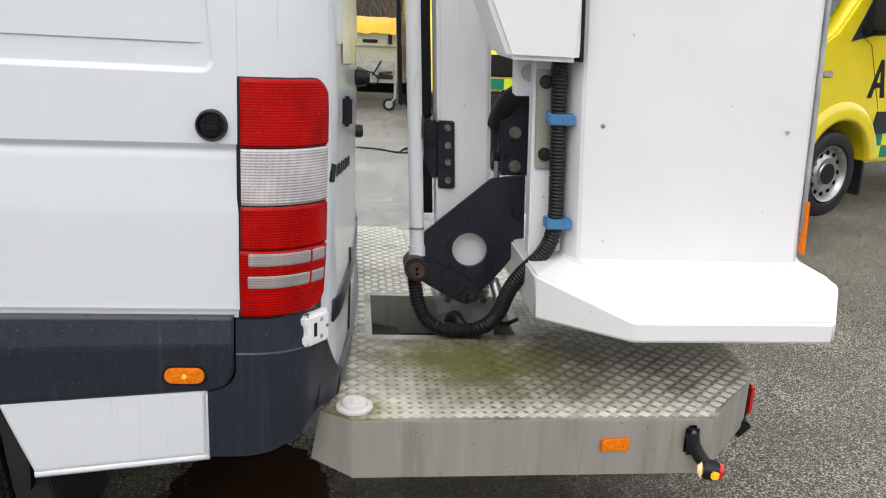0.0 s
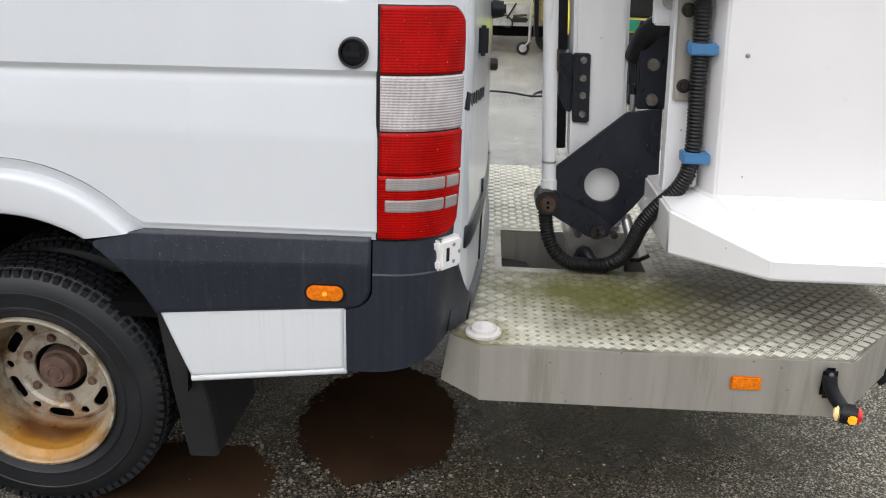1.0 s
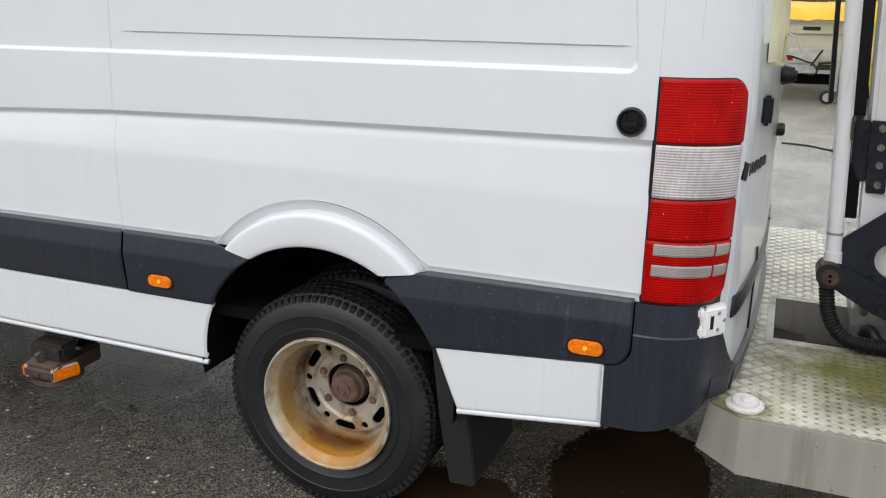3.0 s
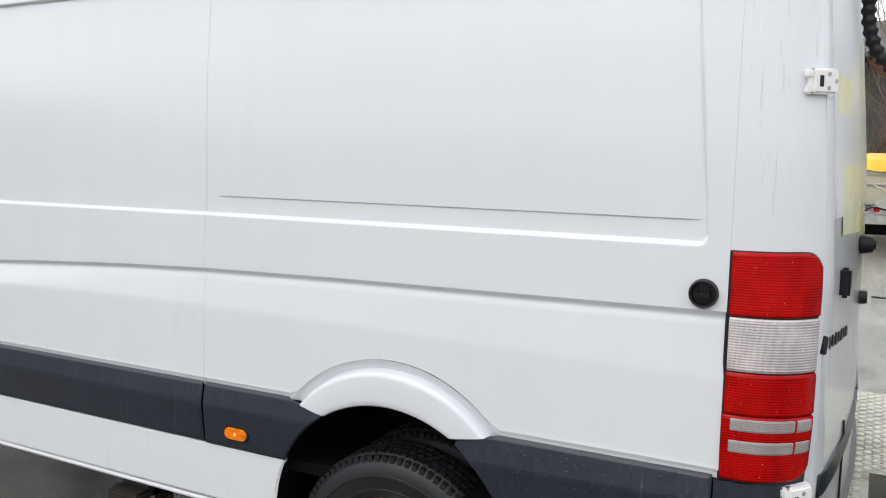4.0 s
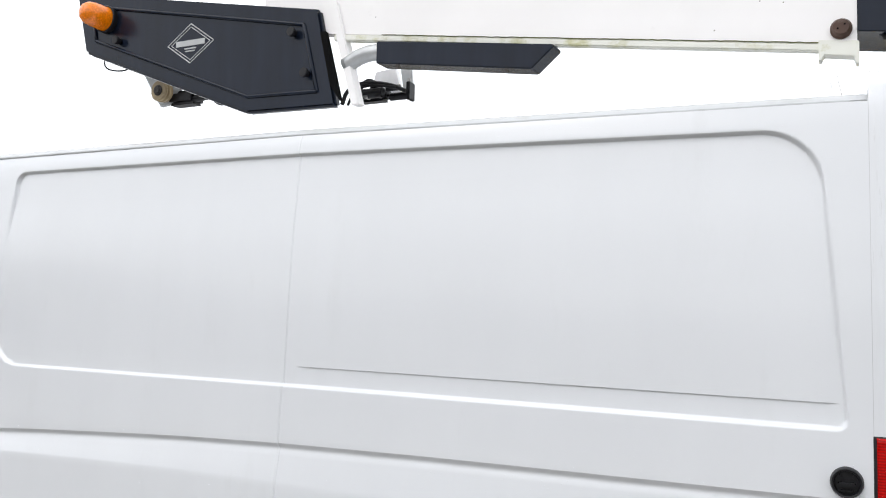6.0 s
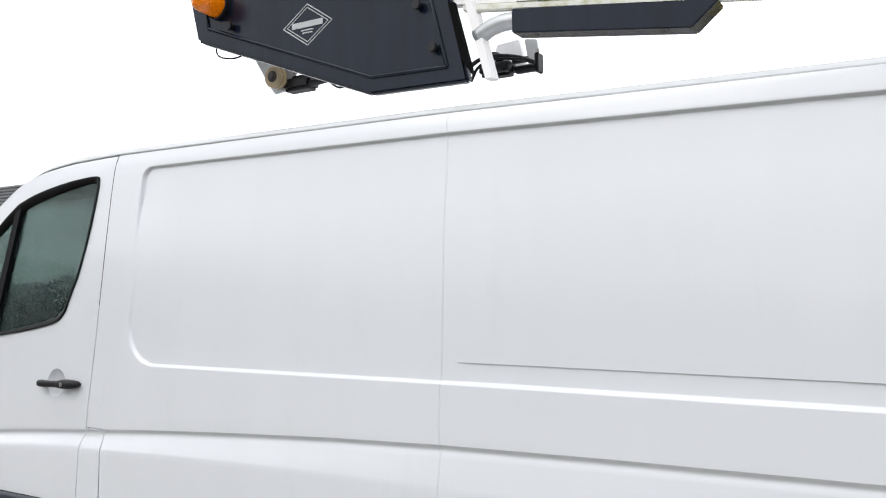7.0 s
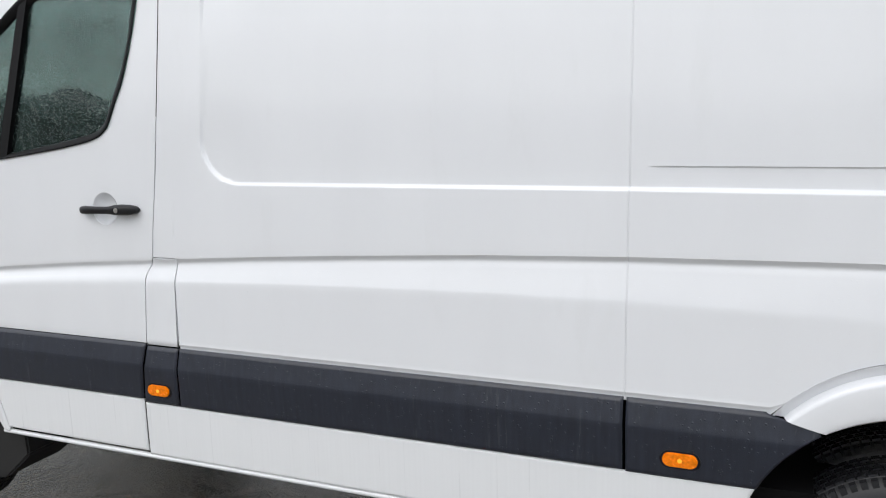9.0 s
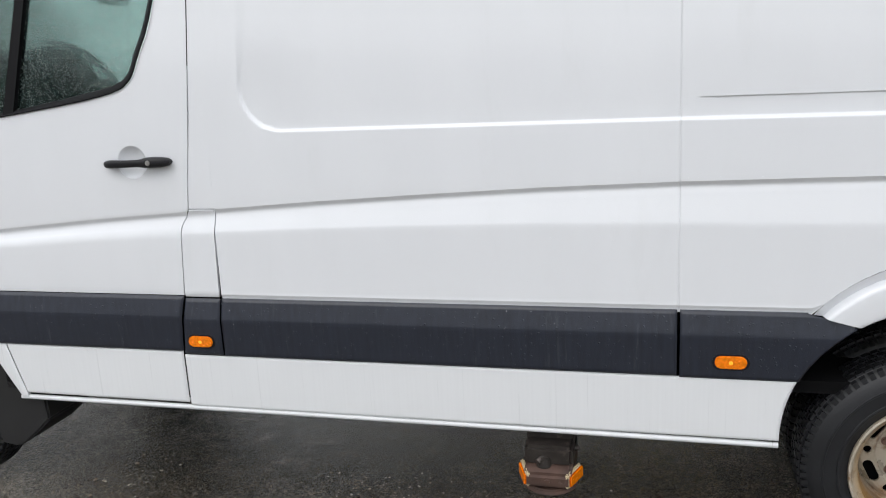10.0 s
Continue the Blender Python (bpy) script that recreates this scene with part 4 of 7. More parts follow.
def rear(y, z, proud=0.0):
    """Point of the rear doors."""
    k = 1 - ((1.0 - y) / 0.81) ** 2
    return (CX + 0.188 + rear_lean(z) + tuck(z) + 0.050 * k + proud, y, z)


# pale sealant in the joint before the corner pillar
part("joint_sealant", sheet((0.9645, 0.9675), dense(1.43, 2.27, 0.05), lambda x, z: (x, tumble(z) + 0.0006, z)), SEALANT, van, thick=0.001)
# corner pillar above and behind the lamp
cb = bmesh.new()
g = []
for z in dense(1.428, 2.28, 0.04) + [2.295, 2.31, 2.325]:
    inward = max(0.0, z - 2.285)
    row = []
    for x in spread(0.9665, CX, 3):
        row.append(cb.verts.new((x, tumble(z) + 0.9 * inward ** 1.5 * 6, z)))
    for a in spread(4, 72, 16):
        p = corner(a, z, -0.9 * inward ** 1.5 * 6)
        row.append(cb.verts.new(p))
    g.append(row)
for a, b in zip(g, g[1:]):
    for i in range(len(a) - 1):
        cb.faces.new((a[i], a[i + 1], b[i + 1], b[i]))
part("corner_pillar", cb, STREAKED, van, "white rear corner pillar", thick=0.008)

# the strip of the corner between lamp and door
part("corner_edge", sheet(spread(61, 72, 5), spread(0.84, 1.43, 24), lambda a, z: corner(a, z)), PAINT, van, thick=0.008)


def corner_run(name, z0, z1, a0, a1, mat, proud, parent, label="", x0=None, nz=8, drop=0.0, rise=0.0):
    """A piece that follows the corner, from x0 on the side or from the angle a0, to the angle a1."""
    bm = bmesh.new()
    g = []
    for z in sorted(set([z0, z0 + 0.0015, z0 + 0.005, z1 - 0.005, z1 - 0.0015, z1] + spread(z0 + 0.008, z1 - 0.008, nz))):
        e = proud - 0.004 * max(ease(0.005, 0, z - z0), ease(0.005, 0, z1 - z))
        row = []
        if x0 is not None:
            i = inset(z)
            for x in [x0, x0 + 0.0015, x0 + 0.005] + spread(x0 + 0.008, CX, 4):
                row.append(bm.verts.new((x, i - e + 0.004 * ease(0.005, 0, x - x0), z)))
            st = 4
        else:
            st = a0
        for a in spread(st, a1, 16):
            k = max(0.0, (a - 40) / (a1 - 40)) ** 3
            zz = z - drop * k * (z - z0) / (z1 - z0) + rise * k * (z1 - z) / (z1 - z0)
            row.append(bm.verts.new(corner(a, zz, e - 0.003 * ease(3, 0, a1 - a))))
        g.append(row)
    for a, b in zip(g, g[1:]):
        for i in range(len(a) - 1):
            bm.faces.new((a[i], a[i + 1], b[i + 1], b[i]))
    return part(name, bm, mat, parent, label, thick=0.012, angle=60)


lamp = corner_run("tail_lamp", 0.862, 1.432, 0, 62, BLACK, 0.002, van, "tall red and clear tail lamp", x0=0.962, drop=0.030, rise=0.03)
for nm, z0, z1, a0, a1, mt, x0, pr, lb in (
        ("red_lens", 1.272, 1.426, 0, 60, RED, 0.972, 0.010, "ribbed red lens"),
        ("clear_lens", 1.137, 1.268, 0, 60, CLEAR_RIB, 0.972, 0.009, "ribbed clear lens"),
        ("red_lens", 1.031, 1.134, 0, 60, RED, 0.971, 0.010, "ribbed red lens"),
        ("red_lens", 0.868, 1.029, 0, 60, RED, 0.968, 0.010, "red lens with two clear windows"),
        ("clear_window", 0.990, 1.026, 0, 43, CLEAR_FINE, 0.985, 0.012, "clear lens window"),
        ("clear_window", 0.936, 0.972, 0, 43, CLEAR_FINE, 0.983, 0.012, "clear lens window"),
        ("clear_window", 0.990, 1.026, 43.6, 58, CLEAR_FINE, None, 0.012, "clear lens window"),
        ("clear_window", 0.936, 0.972, 43.6, 58, CLEAR_FINE, None, 0.012, "clear lens window"),
        ("lens_joint", 1.140, 1.266, 47, 48, CLEAR, None, 0.0105, ""),
        ("lens_joint", 1.034, 1.132, 47, 48, RED_PLAIN, None, 0.0115, "")):
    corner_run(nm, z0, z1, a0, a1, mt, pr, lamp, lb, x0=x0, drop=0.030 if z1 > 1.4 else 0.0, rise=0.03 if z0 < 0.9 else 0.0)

part("corner_fill", sheet(spread(20, 62.5, 12), spread(1.345, 1.4285, 5), lambda a, z: corner(a, z, -0.0005)), STREAKED, van)
part("corner_fill", sheet(spread(20, 62.5, 12), spread(0.855, 0.905, 4), lambda a, z: corner(a, z, -0.0005)), PLASTIC, van)

# bumper corner
bb = bmesh.new()
g = []
for z in sorted(set(spread(0.50, 0.86, 30) + [0.785, 0.781, 0.777, 0.856])):
    row = []
    xa = 0.886 if z < 0.675 else 0.955 - 0.069 * (1 - math.sqrt(max(0, 1 - (max(0, 0.735 - z) / 0.06) ** 2)))
    pr = 0.014 if z < 0.777 else 0.0105 - 0.0105 * (z - 0.777) / 0.093
    for x in spread(xa, CX, 6):
        row.append(bb.verts.new((x, -pr, max(z, 0.497 + 0.15 * max(0, x - 0.95)))))
    for a in spread(5, 63, 20) + [67, 72, 78, 84, 90]:
        p = corner(a, z, pr)
        low = lerp_at(p[0], (0.95, 1.04, 1.10, 1.13, 1.16, 1.18, 1.21), (0.497, 0.511, 0.533, 0.555, 0.582, 0.600, 0.615))
        if a > 52:
            top = lerp_at(a, (52, 56, 62, 68, 78, 90), (0.87, 0.85, 0.825, 0.765, 0.70, 0.655))
        else:
            top = 0.87
        fitted = low + (top - low) * (z - 0.50) / 0.36
        wrap = ease(46, 60, a)
        row.append(bb.verts.new((p[0], p[1], max(z, low) * (1 - wrap) + fitted * wrap)))
    g.append(row)
for a, b in zip(g, g[1:]):
    for i in range(len(a) - 1):
        try:
            bb.faces.new((a[i], a[i + 1], b[i + 1], b[i]))
        except ValueError:
            pass
bmesh.ops.remove_doubles(bb, verts=bb.verts[:], dist=1e-4)
part("bumper_corner", bb, PLASTIC, van, "dark grey moulded bumper corner", thick=0.02)

# rear doors
for nm, y0, y1 in (("rear_door", 0.125, 0.996), ("rear_door", 1.004, 1.88)):
    def door_point(y, z):
        if y < 0.19:
            y = max(y, corner(68, z)[1])
            a = math.degrees(math.acos(min(1, max(-1, (CY - y) / (0.19 - inset(z))))))
            return (corner(a, z)[0] + 0.001, y, z)
        if y > 1.81:
            return rear(1.81, z, -0.4 * (y - 1.81))[0], y, z
        return rear(y, z)
    rd = part(nm, sheet(dense(y0, y1, 0.04), dense(0.635, 2.285, 0.05), door_point), PAINT, van, "white rear door", thick=0.02)
    if y0 < 1:
        left_door = rd
    part("door_band", sheet(dense(y0 + 0.02, y1, 0.05), spread(0.80, 0.86, 4), lambda y, z: tuple(Vector(door_point(y, z)) + Vector((0.006, -0.002, 0)))), PLASTIC, rd, thick=0.006)
    part("door_window", sheet(dense(y0 + 0.07, y1 - 0.05, 0.04), dense(1.50, 2.17, 0.05), lambda y, z: tuple(Vector(door_point(y, z)) + Vector((0.004, 0, 0)))), FILM, rd, "filmed window", thick=0.004)
    part("window_drip", tube([tuple(Vector(door_point(y, z)) + Vector((0.004, 0, 0))) for y, z in ((y0 + 0.06, 2.10), (y0 + 0.08, 2.15), (y0 + 0.13, 2.185), (y0 + 0.45, 2.20), (y1 - 0.05, 2.20))], 0.007, 8, smooth=2), SEALANT, rd)
part("step_corner", sheet(spread(62, 90, 12), spread(0.575, 0.640, 5), lambda a, z: corner(a, z, 0.012)), PLASTIC, van, thick=0.02)
part("rear_step", sheet(spread(0.20, 1.80, 30), spread(0.566, 0.632, 5), lambda y, z: rear(y, z, 0.016)), PLASTIC, van, "dark grey rear step", thick=0.03)
part("door_seal", tube([rear(0.50, z, 0.0) for z in spread(0.64, 0.90, 8)], 0.006, 6, smooth=0), BLACK, left_door)

# right side, roof, nose
def far_side(x, z):
    return (x, 2.0 - side(x, max(z, 0.9)) + (recess(x, z) if z > 1.42 else 0), z)


part("side_panel", sheet(dense(-2.30, 1.0, 0.12), dense(0.45, 2.23, 0.08), far_side), PAINT, van, "plain white side panel", thick=0.01)


def roof_point(x, s):
    """Roof: s runs 0 at the near gutter to 1 at the far one."""
    g0 = gutter(x)
    y0 = 0.121 + 0.055 * (max(0.0, x - 0.97) / 0.13) ** 2
    y = y0 + (2.0 - 2 * y0) * s
    e = min(s, 1 - s)
    rise = 0.075 * ease(0, 0.32, e) + 0.024 * ease(0, 0.02, e)
    end = max(0.0, x - 0.95)
    return (x, y, g0 + 0.008 + rise - 0.5 * end ** 2 / 0.25 * 0.6)


part("roof", sheet(dense(-3.10, 1.10, 0.07), [0, 0.004, 0.008, 0.014, 0.03, 0.06, 0.1, 0.16, 0.25, 0.37, 0.5, 0.63, 0.75, 0.84, 0.9, 0.95, 0.986, 1.0], roof_point), ROOF_PAINT, van, "grey-white steel roof", thick=0.01)
# rain channel
ch = []
for x in dense(-3.30, 0.925, 0.07):
    ch.append((x, 0.1175, gutter(x) + 0.0035))
part("rain_channel", tube(ch, 0.0055, 6, smooth=0), SEALANT, van, "grey rain channel")


# ---- front door, near and far
def window_sill(x):
    return lerp_at(x, (-3.75, -2.65, -2.55, -2.35), (1.44, 1.575, 1.60, 1.66))


def loop_pairs():
    s, g = (lambda z: (seam_x(z) - 0.002, z)), (lambda x: (x, gutter(x) - 0.003))
    b = lambda x: (x, window_sill(x))
    raw = [((-2.59, 1.610), b(-2.56)), ((-2.568, 1.628), b(-2.42)), ((-2.558, 1.637), b(-2.362)), ((-2.552, 1.645), (seam_x(1.66) - 0.004, 1.659)), ((-2.545, 1.655), s(1.668)), ((-2.515, 1.72), s(1.74)), ((-2.472, 1.80), s(1.84)), ((-2.43, 1.93), s(1.96)),
            ((-2.405, 2.04), s(2.08)), ((-2.388, 2.15), s(2.20)), ((-2.389, 2.19), s(2.250)), ((-2.391, 2.196), s(2.279)), ((-2.396, 2.201), s(2.282)), ((-2.402, 2.204), g(-2.325)), ((-2.408, 2.2055), g(-2.38)), ((-2.45, 2.207), g(-2.46)),
            ((-2.60, 2.195), g(-2.62)), ((-2.78, 2.165), g(-2.82)), ((-2.89, 2.135), g(-2.94)), ((-2.98, 2.09), g(-3.03)), ((-3.12, 1.985), g(-3.16)),
            ((-3.30, 1.83), g(-3.35)), ((-3.50, 1.63), g(-3.545)), ((-3.62, 1.50), (-3.69, 1.49)), ((-3.50, 1.485), b(-3.52)), ((-3.20, 1.518), b(-3.2)),
            ((-3.05, 1.535), b(-3.05)), ((-2.80, 1.565), b(-2.8)), ((-2.65, 1.590), b(-2.64))]
    out = []
    for i in range(len(raw)):
        (a, c), (d, e) = raw[i], raw[(i + 1) % len(raw)]
        for k in (0.25, 0.75):
            out.append(((a[0] + (d[0] - a[0]) * k, a[1] + (d[1] - a[1]) * k), (c[0] + (e[0] - c[0]) * k, c[1] + (e[1] - c[1]) * k)))
    return out


def front_door(far):
    put = (lambda x, y, z: (x, 2.0 - y, z)) if far else (lambda x, y, z: (x, y, z))
    top = thing("front_door", (-2.4, 1.9 if far else 0.1, 1.0), "white driver's door with black handle and rain-wet window" if not far else "white passenger door with open view", "door")
    top.parent = van
    top.matrix_parent_inverse = van.matrix_world.inverted()
    del top["label"], top["category"]
    bm = bmesh.new()
    g = []
    for k in spread(0, 1, 30):
        row = []
        for s in [0, 0.04, 0.1, 0.2, 0.3, 0.4, 0.5, 0.56, 0.60, 0.64, 0.66, 0.673, 0.684, 0.692, 0.700, 0.712, 0.7247, 0.7253, 0.7285, 0.736, 0.742, 0.76, 0.8, 0.86, 0.93, 1]:
            x = None
            # rows follow the waist crease
            xx = -3.75 + k * (3.75 - 2.44)
            w, hi = waist(xx), window_sill(xx)
            z = 0.88 + (w - 0.88) * s / 0.725 if s <= 0.725 else w + (hi - w) * (s - 0.725) / 0.275
            x = -3.75 + k * (seam_x(z) - 0.002 + 3.75)
            for _ in range(3):
                z = window_sill(x) + (0.014 if s == 1 else -0.002) if s > 0.9 else z
                x = -3.75 + k * (seam_x(z) - 0.002 + 3.75)
            row.append(bm.verts.new(put(x, side(x, z) + (0.0012 if s == 1 else 0), z)))
        g.append(row)
    for a, b in zip(g, g[1:]):
        for i in range(len(a) - 1):
            bm.faces.new((a[i], b[i], b[i + 1], a[i + 1]))
    panel = part("door_panel", bm, PAINT, top, thick=-0.01 if far else 0.010, angle=7)
    pairs = loop_pairs()
    bm = bmesh.new()
    g = []
    for (wx, wz), (ox, oz) in pairs:
        g.append([bm.verts.new(put(wx + (ox - wx) * s, side(wx + (ox - wx) * s, wz + (oz - wz) * s) + (0.0008 if s == 0 else 0), wz + (oz - wz) * s)) for s in (0, 0.06, 0.3, 0.6, 0.9, 0.95, 1)])
    n = len(g)
    for j in range(n):
        a, b = g[j], g[(j + 1) % n]
        for i in range(len(a) - 1):
            bm.faces.new((a[i], a[i + 1], b[i + 1], b[i]))
    part("window_surround", bm, PAINT, top, thick=0.0)
    cx = sum(p[0][0] for p in pairs) / n
    cz = sum(p[0][1] for p in pairs) / n
    bm = bmesh.new()
    g = []
    for (wx, wz), _ in pairs:
        d = Vector((cx - wx, cz - wz)).normalized()
        wide = 0.036 if wz > 2.0 else 0.026
        row = []
        for s, y in ((-0.004, -0.003), (0, -0.006), (0.3, -0.006), (0.9, 0.004), (1.0, 0.016)):
            x, z = wx + d.x * wide * s, wz + d.y * wide * s
            row.append(bm.verts.new(put(x, side(x, z) + y, z)))
        g.append(row)
    for j in range(n):
        a, b = g[j], g[(j + 1) % n]
        for i in range(len(a) - 1):
            bm.faces.new((a[i], a[i + 1], b[i + 1], b[i]))
    part("window_seal", bm, SEAL, top, "black rubber window seal")
    bm = bmesh.new()
    vs = []
    for (wx, wz), _ in pairs:
        d = Vector((cx - wx, cz - wz)).normalized() * 0.014
        vs.append(bm.verts.new(put(wx + d.x, side(wx + d.x, wz + d.y) + 0.015, wz + d.y)))
    bm.faces.new(vs)
    bmesh.ops.triangulate(bm, faces=bm.faces[:])
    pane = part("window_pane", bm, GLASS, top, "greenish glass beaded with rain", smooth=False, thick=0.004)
    pane.visible_shadow = False
    bar = [(-2.905, 2.13), (-2.945, 2.115), (-3.10, 1.53), (-3.055, 1.535)]
    bm = bmesh.new()
    lo = [bm.verts.new(put(x, side(x, z) - 0.004, z)) for x, z in bar]
    hi = [bm.verts.new(put(x, side(x, z) + 0.03, z)) for x, z in bar]
    bm.faces.new(lo); bm.faces.new(hi)
    for i in range(4):
        bm.faces.new((lo[i], lo[(i + 1) % 4], hi[(i + 1) % 4], hi[i]))
    bmesh.ops.recalc_face_normals(bm, faces=bm.faces[:])
    part("window_bar", bm, SEAL, top, smooth=False)
    if not far:
        y0 = side(-2.55, 1.353)
        hb = bmesh.new()
        rings = []
        for x, zc, hh, yc, dd in ((-2.687, 1.352, 0.004, 0.010, 0.010), (-2.683, 1.352, 0.010, 0.012, 0.012), (-2.672, 1.352, 0.0135, 0.016, 0.017), (-2.655, 1.3525, 0.0145, 0.021, 0.016), (-2.640, 1.353, 0.0140, 0.026, 0.013), (-2.60, 1.3535, 0.0130, 0.030, 0.011),
                                  (-2.545, 1.3545, 0.0130, 0.030, 0.011), (-2.528, 1.355, 0.0150, 0.026, 0.017), (-2.515, 1.3555, 0.0180, 0.022, 0.022), (-2.49, 1.356, 0.0190, 0.021, 0.023), (-2.455, 1.356, 0.0175, 0.019, 0.021), (-2.435, 1.356, 0.0140, 0.015, 0.017), (-2.426, 1.356, 0.008, 0.012, 0.012), (-2.424, 1.356, 0.003, 0.010, 0.010)):
            rings.append([hb.verts.new((x, y0 - yc - dd * math.copysign(abs(math.cos(a)) ** 0.7, math.cos(a)), zc + hh * math.copysign(abs(math.sin(a)) ** 0.7, math.sin(a)))) for a in spread(0, 2 * math.pi * 19 / 20, 20)])
        for a, b in zip(rings, rings[1:]):
            for k in range(20):
                hb.faces.new((a[k], a[(k + 1) % 20], b[(k + 1) % 20], b[k]))
        hb.faces.new(rings[0]); hb.faces.new(rings[-1])
        bmesh.ops.recalc_face_normals(hb, faces=hb.faces[:])
        h = part("door_handle", hb, BLACK, top, "black pull handle")
        part("lock", rod((-2.495, y0 - 0.0465, 1.356), (-2.495, y0 - 0.038, 1.356), 0.009, bevel=0.002), STEEL, h)
        # round finger cup behind the handle
        carve(panel, [rod((-2.585, y0 - 0.02, 1.355), (-2.585, y0 + 0.05, 1.355), 0.058, n=48)])
        cup = bmesh.new()
        rr = []
        for r, d in ((0.0605, 0.001), (0.058, 0.0), (0.052, 0.006), (0.040, 0.016), (0.02, 0.022), (0.0005, 0.023)):
            rr.append([cup.verts.new((-2.585 + r * math.cos(a), y0 + 0.0008 + d + 0.03 * (r * math.sin(a)), 1.355 + r * math.sin(a))) for a in spread(0, 2 * math.pi * 35 / 36, 36)])
        for a, b in zip(rr, rr[1:]):
            for j in range(36):
                cup.faces.new((a[j], a[(j + 1) % 36], b[(j + 1) % 36], b[j]))
        part("handle_cup", cup, PAINT, top)
    return top


front_door(False)
front_door(True)
part("sill_step", box((-3.3, 0.03, 0.46), (-2.3, 0.3, 0.60), 0.01), GAP, van)
part("cab_floor", box((-3.9, 0.06, 0.60), (-2.2, 1.94, 0.64), 0.0), DASH, van)
part("bulkhead", box((-2.26, 0.12, 0.64), (-2.23, 1.88, 2.24), 0.0), DASH, van)
part("load_floor", box((-2.25, 0.05, 0.60), (1.03, 1.95, 0.64), 0.0), GAP, van)
part("load_floor_end", box((1.03, 0.26, 0.60), (1.17, 1.74, 0.64), 0.0), GAP, van)
part("dashboard", prism([(-3.25, 0.95), (-3.18, 1.30), (-3.25, 1.48), (-3.42, 1.56), (-3.9, 1.50), (-3.9, 0.7), (-3.3, 0.7)], "y", 0.10, 1.90, 0.03), DASH, van)
part("instrument_hood", prism([(-3.18, 1.44), (-3.22, 1.70), (-3.27, 1.765), (-3.36, 1.785), (-3.46, 1.75), (-3.62, 1.62), (-3.62, 1.5), (-3.4, 1.4)], "y", 0.28, 0.80, 0.05), DASH, van)
wheel_m = Matrix.Translation((-3.11, 0.53, 1.625)) @ Matrix.Rotation(radians(56), 4, "Y")
sw = bmesh.new()
R, rr, N = 0.20, 0.016, 40
gr = [[sw.verts.new(wheel_m @ Vector(((R + rr * math.cos(b)) * math.cos(a), (R + rr * math.cos(b)) * math.sin(a), rr * math.sin(b)))) for b in spread(0, 2 * math.pi * 9 / 10, 10)] for a in spread(0, 2 * math.pi * (N - 1) / N, N)]
for i in range(N):
    for j in range(10):
        sw.faces.new((gr[i][j], gr[(i + 1) % N][j], gr[(i + 1) % N][(j + 1) % 10], gr[i][(j + 1) % 10]))
steer = part("steering_wheel", sw, BLACK, van)
part("wheel_boss", join(box((-0.07, -0.09, -0.03), (0.07, 0.09, 0.02), 0.02, wheel_m), box((-0.02, -0.2, -0.02), (0.02, 0.2, 0.0), 0.006, wheel_m), box((0, -0.02, -0.02), (0.2, 0.02, 0.0), 0.006, wheel_m)), BLACK, steer)
for nm, y0, y1 in (("driver_seat", 0.32, 0.80), ("passenger_bench", 0.95, 1.82)):
    part(nm, join(box((-2.75, y0, 0.95), (-2.30, y1, 1.12), 0.05), box((-2.42, y0, 1.05), (-2.28, y1, 1.62), 0.05), box((-2.40, y0 + 0.1, 1.66), (-2.30, y1 - 0.1, 1.88), 0.04)), FABRIC, van)
part("headliner", box((-3.02, 0.16, 2.195), (-2.26, 1.84, 2.225), 0.01), FABRIC, van)
part("sun_visor", box((-3.12, 1.12, 2.04), (-3.09, 1.76, 2.17), 0.012), FABRIC, van)
part("interior_mirror", box((-3.28, 0.90, 1.97), (-3.24, 1.12, 2.05), 0.012), BLACK, van)
ws = sheet(spread(0.16, 1.84, 12), spread(0, 1, 8), lambda y, s: (-3.66 + 0.62 * s - 0.12 * (1 - ((y - 1) / 0.84) ** 2), y, 1.50 + 0.66 * s + 0.02))
pane = part("windscreen", ws, SCREEN, van, "raked windscreen", thick=0.004)
pane.visible_shadow = False
part("bonnet", sheet(spread(0.06, 1.94, 14), spread(0, 1, 10), lambda y, s: (-3.74 - 0.80 * s - 0.10 * (1 - ((y - 1) / 0.94) ** 2), y, 1.50 - 0.42 * s ** 1.5 - 0.05 * ((y - 1) / 0.94) ** 2)), PAINT, van, thick=0.01)
part("front_wing", sheet(spread(-4.5, -3.76, 14), spread(0.80, 1.40, 10), lambda x, z: (x, 0.004 + 0.05 * ease(-4.1, -4.5, x) + 0.04 * ease(1.1, 1.4, z), z)), PAINT, van, thick=0.01)
part("front_wing", sheet(spread(-4.5, -3.76, 14), spread(0.50, 1.40, 10), lambda x, z: (x, 1.996 - 0.05 * ease(-4.1, -4.5, x) - 0.04 * ease(1.1, 1.4, z), z)), PAINT, van, thick=-0.01)
part("front_bumper", prism([(-4.60, 0.45), (-4.66, 0.7), (-4.62, 1.08), (-4.45, 1.08), (-4.45, 0.42)], "y", 0.06, 1.94, 0.03), PLASTIC, van)
# unseen black boxes and rails added to keep light out from under the van
part("underbody", box((-3.2, 0.30, 0.40), (-0.80, 1.7, 0.60), 0.02), GAP, van)
part("underbody", box((0.70, 0.35, 0.45), (1.10, 1.75, 0.62), 0.02), GAP, van)
part("underbody", box((-0.80, 0.62, 0.42), (0.72, 1.38, 0.60), 0.02), GAP, van)
for y in (0.52, 1.40):
    part("chassis_rail", box((-3.3, y, 0.40), (1.15, y + 0.08, 0.58), 0.008), GAP, van)
